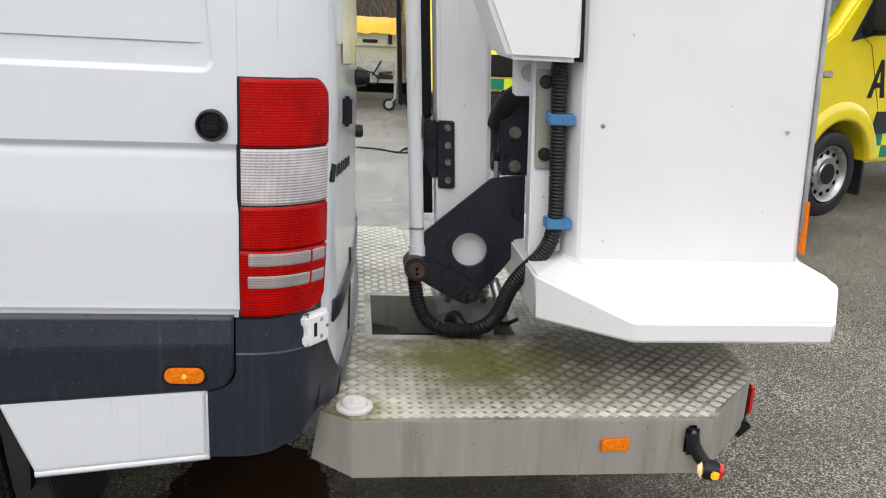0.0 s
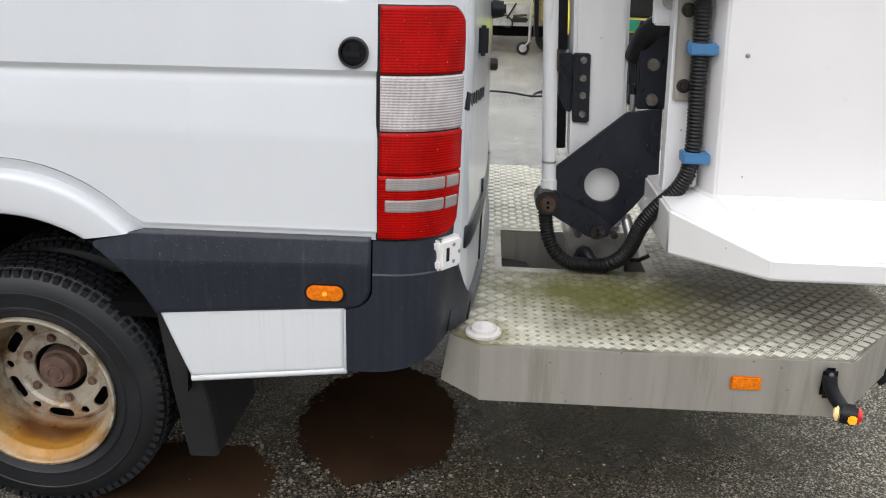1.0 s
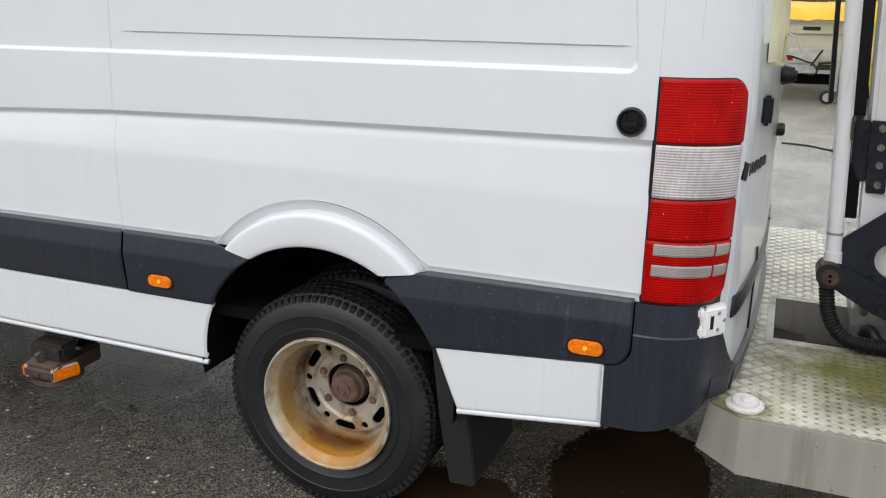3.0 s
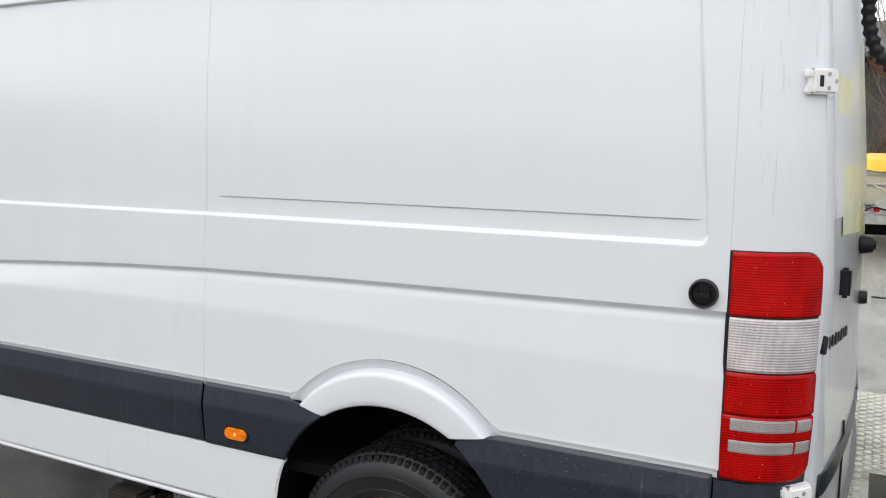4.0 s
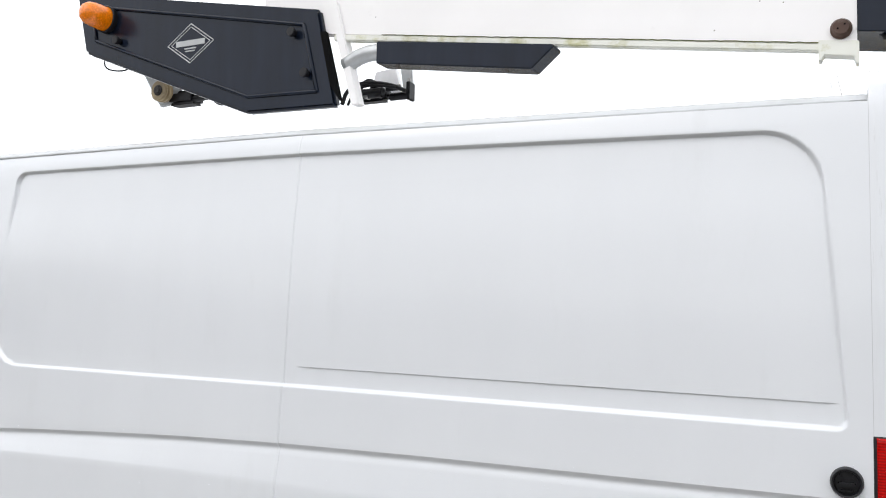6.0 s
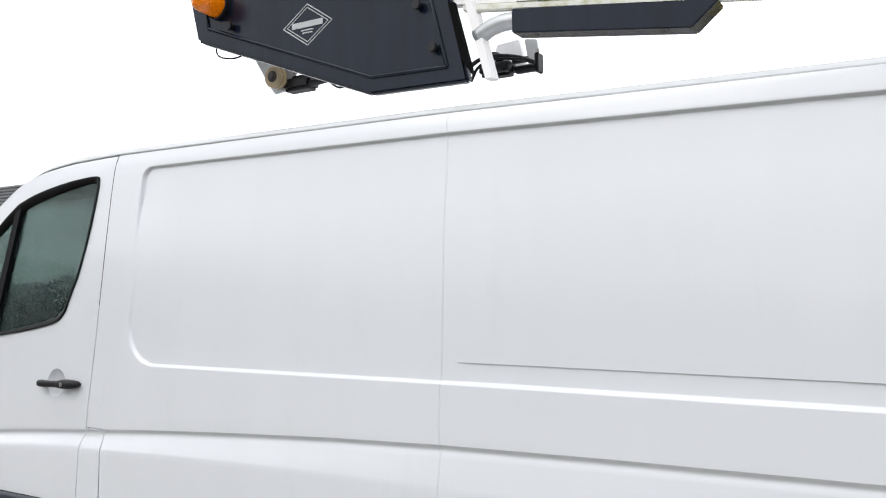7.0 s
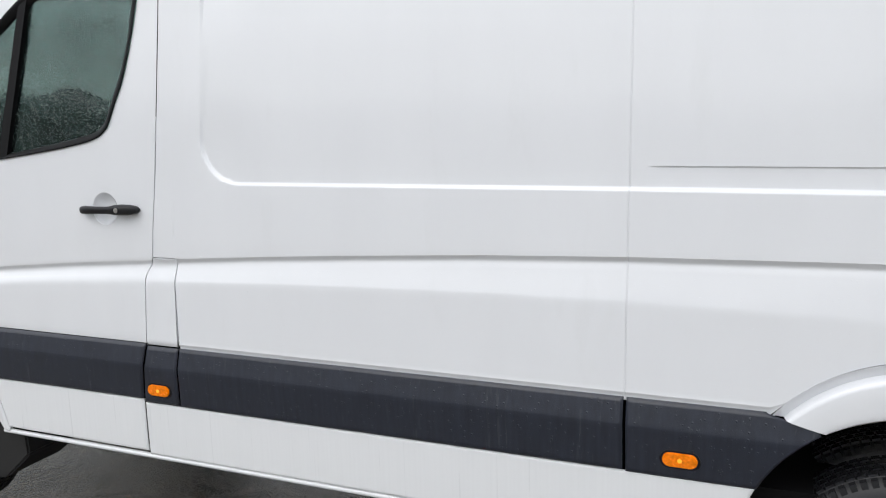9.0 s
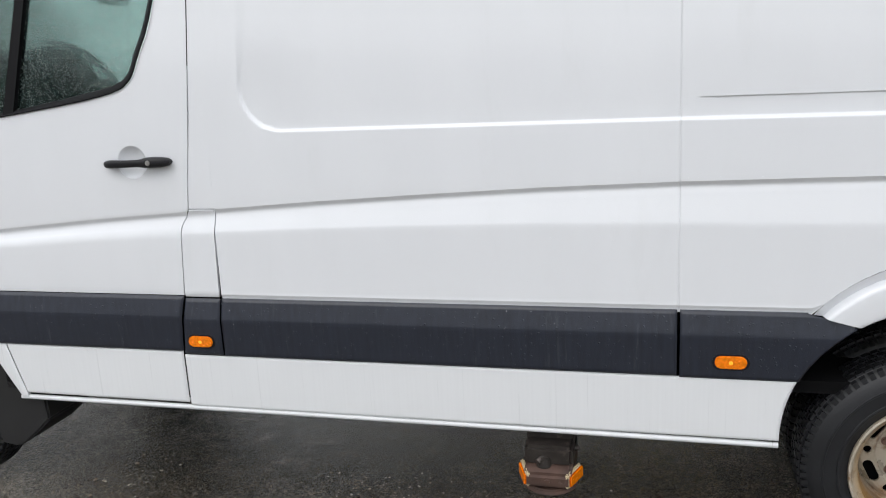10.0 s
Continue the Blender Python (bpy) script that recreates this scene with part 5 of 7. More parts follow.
part("spare_carrier", box((0.45, 0.70, 0.26), (1.08, 1.35, 0.44), 0.04), GAP, van)
# dark liner inside the rear wheel opening
lb = bmesh.new()
rows = []
for a in spread(-8, 188, 40):
    c, s = math.cos(radians(a)), math.sin(radians(a))
    rows.append([lb.verts.new(((ARCH_R + 0.02) * c, y, ARCH_Z + (ARCH_R + 0.02) * s)) for y in (0.0, 0.15, 0.62)])
for a, b in zip(rows, rows[1:]):
    for i in range(2):
        lb.faces.new((a[i], a[i + 1], b[i + 1], b[i]))
part("wheel_liner", lb, GAP, van)
part("rear_axle", rod((0, 0.25, 0.36), (0, 1.75, 0.36), 0.06), RUST, van)


# ---- wheels
def tyre_mesh(x, z, y0, width=0.20, R=0.372):
    prof = [(0.222, 0.030), (0.228, 0.016), (0.245, 0.006), (0.252, 0.0035), (0.256, 0.0), (0.262, 0.0), (0.264, 0.003), (0.285, 0.001), (0.300, -0.001), (0.302, -0.003), (0.306, -0.003), (0.308, 0.0), (0.322, 0.003), (0.340, 0.010), (0.356, 0.022), (0.363, 0.034)]
    tread = []
    for k in range(4):
        a = 0.036 + (width - 0.072) * k / 4
        b = 0.036 + (width - 0.072) * (k + 1) / 4
        tread += [(0.366, a), (0.366, b - 0.008), (0.358, b - 0.007), (0.358, b - 0.001)]
    prof = prof + tread + [(r, width - y) for r, y in reversed(prof)]
    bits = []
    n = 84
    for i in range(n):
        a = 2 * math.pi * i / n
        for k in range(4):
            ya = 0.037 + (width - 0.074) * k / 4
            yb = 0.037 + (width - 0.074) * (k + 1) / 4 - 0.009
            off = (k % 2) * math.pi / n
            m = Matrix.Translation((x, y0, z)) @ Matrix.Rotation(-(a + off), 4, "Y")
            bits.append(box((0.362, ya, -0.0110), (R, yb, 0.0110), 0, m))
        m = Matrix.Translation((x, y0, z)) @ Matrix.Rotation(-a, 4, "Y")
        bits.append(box((0.342, 0.0135, -0.008), (0.364, 0.034, 0.008), 0, m))
    return lathe(prof, 72, (x, y0, z)), join(*bits)


def wheel(x, y0, dual):
    w = thing("wheel", (x, y0, 0.36), "", "")
    w.parent = van
    w.matrix_parent_inverse = van.matrix_world.inverted()
    z = 0.36
    casing, blocks = tyre_mesh(x, z, y0)
    part("tread", blocks, RUBBER, part("tyre", casing, RUBBER, w, "worn black tyre"), smooth=False)["kind"] = "stuff"
    dish = 0.163 if dual else 0.05
    rim = part("rim", lathe([(0.226, 0.028), (0.231, 0.010), (0.229, 0.002), (0.223, 0.001), (0.217, 0.008), (0.213, 0.020), (0.200, 0.030), (0.196, 0.040), (0.196, 0.070),
                             (0.186, 0.085), (0.184, dish - 0.01), (0.179, dish + 0.004), (0.172, dish - 0.006), (0.164, dish - 0.014), (0.146, dish - 0.017), (0.126, dish - 0.015), (0.118, dish - 0.006), (0.100, dish - 0.004), (0.080, dish - 0.004),
                             (0.078, dish + 0.000), (0.078, dish + 0.004), (0.116, dish + 0.002), (0.128, dish - 0.008), (0.146, dish - 0.010), (0.162, dish - 0.007), (0.176, dish + 0.012), (0.20, dish + 0.02), (0.21, 0.03), (0.226, 0.028)], 64, (x, y0, z)), RIM_RUST, w, "silver steel rim stained with rust")
    cuts = []
    for i in range(12):
        a = radians(26 + 30 * i)
        m = Matrix.Translation((x + 0.146 * math.cos(a), y0 + dish, z + 0.146 * math.sin(a))) @ Matrix.Rotation(-a, 4, "Y")
        if i % 2:
            cuts.append(rod(m @ Vector((0, -0.05, 0)), m @ Vector((0, 0.05, 0)), 0.0125, n=16))
        else:
            pts = [(0.0155 * math.cos(t), (0.023 if math.sin(t) > 0 else -0.023) + 0.0155 * math.sin(t)) for t in spread(0.05, 2 * math.pi - 0.2, 20)]
            c = prism(pts, "y", -0.05, 0.05)
            c.transform(m)
            cuts.append(c)
    carve(rim, cuts)
    part("hub", lathe([(0.0, -0.040), (0.016, -0.041), (0.019, -0.046), (0.026, -0.046), (0.029, -0.040), (0.042, -0.038), (0.050, -0.031), (0.053, -0.012), (0.061, -0.008), (0.064, 0.010), (0.066, 0.030)], 32, (x, y0 + dish, z)), HUB, w, "rusty wheel hub")
    for i in range(6):
        a = radians(60 * i + 38)
        c = Vector((x + 0.099 * math.cos(a), y0 + dish, z + 0.099 * math.sin(a)))
        part("wheel_nut", join(rod(c + Vector((0, -0.014, 0)), c + Vector((0, 0.003, 0)), 0.0112, n=6), rod(c + Vector((0, -0.006, 0)), c + Vector((0, 0.0, 0)), 0.0145, n=14)), HUB, w)
    part("brake_drum", rod((x, y0 + dish + 0.024, z), (x, y0 + dish + 0.06, z), 0.19), GAP, w)
    if dual:
        casing, blocks = tyre_mesh(x, z, y0 + 0.235)
        part("tread", blocks, RUBBER, part("inner_tyre", casing, RUBBER, w), smooth=False)["kind"] = "stuff"
    return w


wheel(0.0, 0.018, True)
wheel(-3.735, 0.060, False)
for wx, two in ((0.0, True), (-3.735, False)):
    fw = thing("wheel", (wx, 1.97, 0.36), "", "")
    fw.parent = van
    fw.matrix_parent_inverse = van.matrix_world.inverted()
    for fy in (1.745, 1.515) if two else (1.745,):
        part("tyre", lathe([(0.222, 0.03), (0.25, 0.004), (0.31, 0.0), (0.345, 0.012), (0.368, 0.036), (0.368, 0.164), (0.345, 0.188), (0.31, 0.2), (0.25, 0.196), (0.222, 0.17)], 48, (wx, fy, 0.36)), RUBBER, fw)
    part("rim", rod((wx, 1.80, 0.36), (wx, 1.93, 0.36), 0.224, n=40), RIM, fw)

# mudflaps
fl = part("mudflap", sheet(spread(0.075, 0.40, 6), spread(0, 1, 12), lambda y, s: (0.380 + 0.125 * s + 0.012 * math.sin(s * 4) + 0.02 * (y - 0.075), y, 0.640 - 0.462 * s)), FLAP, van, "black rubber mudflap", thick=0.012)
part("mudflap_edge", prism([(0.366, 0.655), (0.395, 0.655), (0.402, 0.640), (0.470, 0.465), (0.495, 0.36), (0.512, 0.195), (0.503, 0.180), (0.425, 0.178), (0.392, 0.40)], "y", 0.030, 0.075, 0.004), FLAP, van, "black rubber mudflap edge")
part("front_mudflap", prism([(-3.34, 0.64), (-3.29, 0.64), (-3.19, 0.455), (-3.125, 0.43), (-3.12, 0.345), (-3.17, 0.30), (-3.25, 0.235), (-3.30, 0.215), (-3.37, 0.225), (-3.40, 0.4)], "y", 0.03, 0.30, 0.008), FLAP, van, "black plastic front mudflap")


# side markers
def marker(x, z):
    y = -0.012
    def stadium(w, h):
        return [(x + math.copysign(w - h, math.cos(t)) + h * math.cos(t), z + h * math.sin(t)) for t in spread(0.03, 2 * math.pi - 0.2, 28)]
    base = part("side_marker", prism(stadium(0.0555, 0.0275), "y", y - 0.004, y + 0.010, 0.002), BLACK, van, "oval amber side marker")
    part("amber_lens", prism(stadium(0.047, 0.020), "y", y - 0.011, y - 0.002, 0.004), AMBER, base, "amber lens")
    part("bulb", rod((x, y - 0.0122, z), (x, y - 0.0105, z), 0.0060, n=18), AMBER_ON, base)


marker(0.834, 0.721)
marker(-0.582, 0.715)
marker(-2.374, 0.715)

# black round cap on the rear flank
yc = side(0.908, 1.318)
cap = part("flank_cap", lathe([(0.0005, -0.004), (0.024, -0.005), (0.027, -0.004), (0.029, -0.014), (0.033, -0.015), (0.0355, -0.009), (0.037, 0.004)], 40, (0.908, yc, 1.318)), BLACK, van, "round black plastic cap")
part("cap_latch", join(box((0.889, yc - 0.020, 1.309), (0.927, yc - 0.003, 1.321), 0.003), box((0.891, yc - 0.016, 1.325), (0.896, yc - 0.003, 1.338), 0.002), box((0.920, yc - 0.016, 1.325), (0.925, yc - 0.003, 1.338), 0.002), box((0.893, yc - 0.012, 1.298), (0.923, yc - 0.003, 1.302), 0.002)), BLACK, cap)


# door hinges
def hinge(z, around=56, k=(1, 1, 1)):
    p = Vector(corner(around, z, 0.008))
    m = Matrix.Translation(p) @ Matrix.Rotation(radians(50), 4, "Z") @ Matrix.Diagonal((*k, 1))
    h = part("hinge", join(box((-0.035, -0.014, -0.030), (0.045, 0.012, 0.030), 0.006, m), box((-0.042, -0.010, 0.006), (-0.02, 0.014, 0.028), 0.005, m), box((-0.042, -0.010, -0.030), (-0.02, 0.014, -0.008), 0.005, m)), GEL, van, "white door hinge")
    part("hinge_pin", rod(m @ Vector((-0.028, -0.002, -0.03)), m @ Vector((-0.028, -0.002, 0.03)), 0.006), STEEL, h)
    for hx, hz in ((0.012, 0.016), (0.012, -0.016), (0.034, 0.0)):
        part("hinge_hole", rod(m @ Vector((hx, -0.0148, hz)), m @ Vector((hx, -0.012, hz)), 0.0055, n=12), STEEL, h)
    part("hinge_slot", box((-0.018, -0.0145, -0.014), (-0.004, -0.012, 0.014), 0.001, m), BLACK, h)


hinge(1.828)
hinge(0.816, 50, (0.95, 1.1, 1.4))
# rear door furniture
hp = Vector(rear(0.33, 1.335, 0.0))
part("rear_handle", (lambda b: (b.transform(Matrix.Translation(hp)), b)[1])(prism([(-0.055, -0.045), (-0.055, 0.034), (0.0, 0.030), (0.06, 0.004), (0.06, -0.040)], "x", -0.006, 0.020, 0.007)), BLACK, left_door, "black rear door latch")
bp_ = Vector(rear(0.85, 1.20, 0.0))
part("lock_cylinder", rod(bp_ + Vector((-0.01, 0, 0)), bp_ + Vector((0.024, 0, 0)), 0.022, bevel=0.004), DARK_STEEL, left_door)
part("bump_stop", rod(rear(0.7, 1.385, -0.005), rear(0.7, 1.385, 0.045), 0.032, 0.022, bevel=0.008), BLACK, left_door)
for i, hgt in enumerate((0.046, 0.034, 0.030, 0.034, 0.028, 0.032, 0.026, 0.028)):
    y = 0.146 + 0.045 * i - (0.006 if i == 0 else 0)
    z = 1.194 - 0.0036 * i
    if y < 0.19:
        turn = math.degrees(math.acos((CY - y) / (0.19 - inset(z))))
        p = Vector(corner(turn, z, 0.0))
    else:
        turn = 84
        p = Vector(rear(y, z, 0.0))
    lean = Matrix.Translation(p) @ Matrix.Rotation(radians(turn - 90), 4, "Z") @ Matrix.Rotation(radians(-16), 4, "X")
    part("badge_bar", box((-0.004, -0.017, -hgt * 0.5), (0.0026, 0.017, hgt * 0.5), 0.002, lean), BLACK, left_door)
for y, z0, z1, w in ((0.46, 1.44, 1.62, 0.36), (0.34, 1.755, 1.855, 0.22)):
    part("tape_patch", sheet(spread(y - w / 2, y + w / 2, 8), spread(z0, z1, 6), lambda yy, zz: rear(yy + 0.25 * (zz - z0), zz - 0.06 * (yy - y), 0.0045)), TAPE, left_door, "yellowed adhesive tape", thick=0.001)

# outrigger foot that sticks out below the sill
jack = thing("outrigger_foot", (-1.14, 0.0, 0.2), "rusty brown outrigger foot with amber reflectors below the sill", "outrigger")
part("foot_arm", join(box((-1.22, 0.04, 0.36), (-1.06, 0.7, 0.45), 0.008), box((-1.22, -0.03, 0.33), (-1.06, 0.12, 0.40), 0.012)), DARK_STEEL, jack)
part("foot_block", prism([(-0.072, 0.276), (-0.072, 0.322), (-0.045, 0.338), (0.16, 0.352), (0.16, 0.276)], "x", -1.218, -1.062, 0.010), RUST, jack, "rust-brown steel block")
part("foot_plate", rod((-1.14, 0.015, 0.252), (-1.14, 0.015, 0.268), 0.092, 0.086, n=36, bevel=0.004), RUST, jack, "round rusty foot plate")
part("foot_bolt", rod((-1.14, -0.070, 0.30), (-1.14, -0.080, 0.30), 0.010, n=6), RUST, jack)
part("foot_lever", join(tube([(-1.175, -0.045, 0.352), (-1.15, -0.015, 0.366), (-1.10, 0.02, 0.372), (-1.05, 0.05, 0.366)], 0.010, 8, smooth=2), rod((-1.155, -0.025, 0.328), (-1.155, -0.025, 0.366), 0.028, 0.022, bevel=0.006)), DARK_STEEL, jack, "grey steel lever")
for x in (-1.216, -1.064):
    s = -1 if x < -1.14 else 1
    m = Matrix.Translation((x + 0.004 * s, -0.024, 0.301)) @ Matrix.Rotation(radians(s * 70), 4, "Z")
    rf = part("reflector_holder", box((-0.050, -0.006, -0.026), (0.050, 0.008, 0.026), 0.005, m), CREAM, jack, "aged cream reflector holder")
    part("reflector", box((-0.043, -0.013, -0.021), (0.050, -0.004, 0.021), 0.005, m), AMBER, rf, "amber reflector")


# rain beads hanging from the waist lip and lying on panel, cladding and bumper
def beads(name, places, seed, big=1.0):
    rnd = random.Random(seed)
    vs, fs = [], []
    for x, y, z in places:
        r = rnd.uniform(0.0010, 0.0022) * rnd.choice((0.7, 1.0, 1.0, 1.3)) * big
        base = len(vs)
        for k, h in ((1.0, 0.0), (0.8, 0.55), (0.4, 0.85)):
            for j in range(8):
                vs.append((x + r * k * math.cos(j * 0.7854), y - r * h * 0.8, z + r * 1.15 * k * math.sin(j * 0.7854)))
        for q in (0, 8):
            for j in range(8):
                fs.append((base + q + j, base + q + (j + 1) % 8, base + q + 8 + (j + 1) % 8, base + q + 8 + j))
        fs.append(tuple(base + 16 + j for j in range(8)))
    me = bpy.data.meshes.new(name)
    me.from_pydata(vs, [], fs)
    for p in me.polygons:
        p.use_smooth = True
    me.materials.append(BEAD)
    ob = new(name, me)
    ob.parent = van
    ob.matrix_parent_inverse = van.matrix_world.inverted()
    ob["kind"] = "stuff"


bd = random.Random(77)
spots = []
for _ in range(70):
    x = bd.uniform(-2.2, 0.95)
    spots.append((x, side(x, waist(x) + 0.010) - 0.0005, waist(x) + bd.uniform(0.006, 0.012)))
for _ in range(60):
    x, z = bd.uniform(0.38, 0.95), bd.uniform(0.90, 1.26)
    spots.append((x, side(x, z), z))
for _ in range(45):
    x, z = bd.uniform(-2.2, 0.3), bd.uniform(1.06, 1.24)
    spots.append((x, side(x, z), z))
for _ in range(20):
    x, z = bd.uniform(0.45, 0.95), bd.uniform(1.30, 1.42)
    spots.append((x, side(x, z), z))
beads("rain", spots, 5)
spots = []
for x0, x1, n in ((0.40, 0.94, 420), (-0.72, -0.40, 160), (-2.28, -0.75, 260)):
    for _ in range(n):
        x, z = bd.uniform(x0, x1), 0.855 - 0.16 * bd.random() ** 1.6
        spots.append((x, fold(0.871 - z) - 0.0002, z))
beads("rain", spots, 6, 1.45)
spots = []
for _ in range(130):
    spots.append(corner(bd.uniform(-2, 45), bd.uniform(0.55, 0.85), 0.0125))
for _ in range(260):
    spots.append(corner(bd.uniform(0, 48), bd.uniform(0.88, 1.41), 0.0105))
for _ in range(60):
    spots.append(corner(bd.uniform(0, 55), 1.45 + 0.5 * bd.random() ** 2, 0.0))
beads("rain", spots, 7)

# ------------------------------------------------------------------ rear platform
PZ = 0.557
plat = thing("rear_platform", (1.8, 1.0, 0.39), "low rear work platform of wet aluminium tread plate with green algae", "platform")
OUT = [(1.236, 0.069), (2.222, 0.071), (2.476, 0.358), (2.476, 2.02), (1.452, 2.02), (1.452, 2.07), (1.225, 2.07), (1.215, 1.0), (1.200, 0.30), (1.157, 0.124)]
deck = part("deck", prism(OUT, "z", PZ - 0.005, PZ), ALU, plat, "tread plate deck", smooth=False)
HOLE = (1.300, 0.655, 1.78, 1.045)
carve(deck, [box((HOLE[0], HOLE[1], PZ - 0.05), (HOLE[2], HOLE[3], PZ + 0.05), 0)])
for a, b, lo in (((1.150, 0.130), (1.236, 0.064), 0.39), ((1.236, 0.064), (2.224, 0.066), 0.387), ((2.224, 0.066), (2.447, 0.318), 0.40), ((2.447, 0.318), (2.447, 2.0), 0.42)):
    d = (Vector((*b, 0)) - Vector((*a, 0)))
    nrm = Vector((d.y, -d.x, 0)).normalized() * 0.006
    bm = bmesh.new()
    pts = [Vector((*a, 0)), Vector((*b, 0)), Vector((*b, 0)) - nrm, Vector((*a, 0)) - nrm]
    vs = [[bm.verts.new((p.x - (0.022 if a[0] == 1.150 and k in (0, 3) and z == lo else 0), p.y, z + (0.02 if a[0] == 1.150 and k in (0, 3) and z == lo else 0))) for k, p in enumerate(pts)] for z in (lo, PZ - 0.0055)]
    for i in range(4):
        bm.faces.new((vs[0][i], vs[0][(i + 1) % 4], vs[1][(i + 1) % 4], vs[1][i]))
    bm.faces.new(vs[0]); bm.faces.new(vs[1])
    bmesh.ops.recalc_face_normals(bm, faces=bm.faces[:])
    part("skirt_plate", bm, SKIRT, plat, "dull stained steel skirt", smooth=False)
# unseen dark bars added under the deck to darken the ground below
for fy in (0.34, 1.08, 1.66):
    part("deck_beam", box((1.26, fy, PZ - 0.115), (2.40, fy + 0.06, PZ - 0.006), 0.004), GAP, plat)
for fx in (1.82, 2.30):
    part("deck_beam", box((fx, 0.40, PZ - 0.105), (fx + 0.06, 1.66, PZ - 0.006), 0.004), GAP, plat)
# well under the mast
part("well_wall", box((HOLE[0], HOLE[3], 0.38), (HOLE[2], HOLE[3] + 0.006, PZ - 0.006), 0), SKIRT, plat)
part("well_wall", box((HOLE[0] - 0.006, HOLE[1], 0.38), (HOLE[0], HOLE[3], PZ - 0.006), 0), SKIRT, plat)
part("well_wall", box((HOLE[2], HOLE[1], 0.38), (HOLE[2] + 0.006, HOLE[3], PZ - 0.006), 0), SKIRT, plat)
part("well_floor", prism([(1.30, 0.655), (1.47, 0.655), (1.45, 0.80), (1.40, 1.0), (1.30, 1.04)], "z", 0.440, 0.447), DARK_STEEL, plat, smooth=False)
part("well_floor", box((1.30, 0.655, 0.40), (1.78, 1.045, 0.405), 0), GAP, plat)


def inside(x, y):
    n, ok = len(OUT), False
    for i in range(n):
        (xa, ya), (xb, yb) = OUT[i], OUT[(i + 1) % n]
        if (ya > y) != (yb > y) and x < (xb - xa) * (y - ya) / (yb - ya) + xa:
            ok = not ok
    return ok and not (HOLE[0] - 0.02 < x < HOLE[2] + 0.02 and HOLE[1] - 0.02 < y < HOLE[3] + 0.02)


# five-bar tread: bars in squares that turn by a right angle from one to the next
verts, faces = [], []
P = 0.0285
for i in range(-2, 66):
    for j in range(-2, 100):
        u, v = i * P, j * P
        cx, cy = 1.15 + u, 0.06 + v
        if not inside(cx, cy) or not inside(cx + 0.011, cy + 0.011) or not inside(cx - 0.011, cy - 0.011):
            continue
        turn = radians(45 if (i + j) % 2 else -45)
        c, s = math.cos(turn), math.sin(turn)
        for k in range(4):
            off = (k - 1.5) * 0.0072
            half = 0.0150 - 0.0012 * abs(k - 1.5)
            base = len(verts)
            for hl, hw, z in ((half, 0.0016, 0), (half * 0.86, 0.0007, 0.0024)):
                for a, b in ((-hl, -hw), (hl, -hw), (hl, hw), (-hl, hw)):
                    p, q = a, off + b
                    verts.append((cx + c * p - s * q, cy + s * p + c * q, PZ + z))
            faces += [(base + e, base + (e + 1) % 4, base + 4 + (e + 1) % 4, base + 4 + e) for e in range(4)] + [(base + 4, base + 5, base + 6, base + 7)]
tm = bpy.data.meshes.new("tread")
tm.from_pydata(verts, [], faces)
tm.materials.append(BARS)
tread = new("tread", tm)
tread.parent = plat
tread.matrix_parent_inverse = plat.matrix_world.inverted()
tread["kind"] = "stuff"

# lamps of the platform
part("side_reflector", box((1.908, 0.056, 0.460), (1.990, 0.064, 0.500), 0.004), AMBER, plat, "amber plastic reflector")
arm = part("lamp_arm", tube([(2.160, 0.052, 0.520), (2.163, 0.046, 0.49), (2.178, 0.036, 0.462), (2.196, 0.022, 0.440)], 0.019, 10, smooth=2), BLACK, plat, "black rubber lamp arm")
part("arm_foot", box((2.142, 0.046, 0.450), (2.182, 0.064, 0.540), 0.012), BLACK, arm)
part("foot_screw", rod((2.160, 0.040, 0.525), (2.160, 0.048, 0.525), 0.006, n=10), STEEL, arm)
tip = part("marker_lamp", rod((2.184, 0.018, 0.430), (2.226, 0.004, 0.430), 0.028, bevel=0.006), BLACK, arm, "lit end-outline marker lamp")
part("white_lens", rod((2.186, 0.016, 0.430), (2.174, 0.020, 0.430), 0.026, 0.020, bevel=0.005), WHITE_ON, tip, "lit white lens")
part("amber_lens", box((2.196, -0.026, 0.418), (2.217, -0.012, 0.440), 0.004), AMBER_ON, tip, "lit amber lens")
part("red_lens", rod((2.223, 0.005, 0.430), (2.238, 0.000, 0.430), 0.026, 0.019, bevel=0.005), RED_BRIGHT, tip, "red lens")
rl = part("rear_lamp", box((2.450, 0.345, 0.385), (2.472, 0.50, 0.515), 0.006), BLACK, plat, "rear lamp housing")
part("red_lens", box((2.470, 0.352, 0.412), (2.492, 0.485, 0.515), 0.008), RED_BRIGHT, rl, "red rear lamp lens")
part("lamp_flap", prism([(2.40, 0.42), (2.45, 0.42), (2.47, 0.40), (2.43, 0.36)], "y", 0.30, 0.50, 0.003), BLACK, rl)

# white dome light lying on the deck corner
dome = thing("dome_lamp", (1.243, 0.128, PZ), "small round white lamp on the platform corner", "lamp")
part("lamp_base", lathe([(0.0, -0.001), (0.050, -0.001), (0.050, -0.008), (0.044, -0.011), (0.0, -0.011)], 36), DOME, dome, "clear plastic base ring").matrix_basis = Matrix.Translation((1.243 - 1.243, 0, 0.003)) @ Matrix.Rotation(radians(-90), 4, "X")
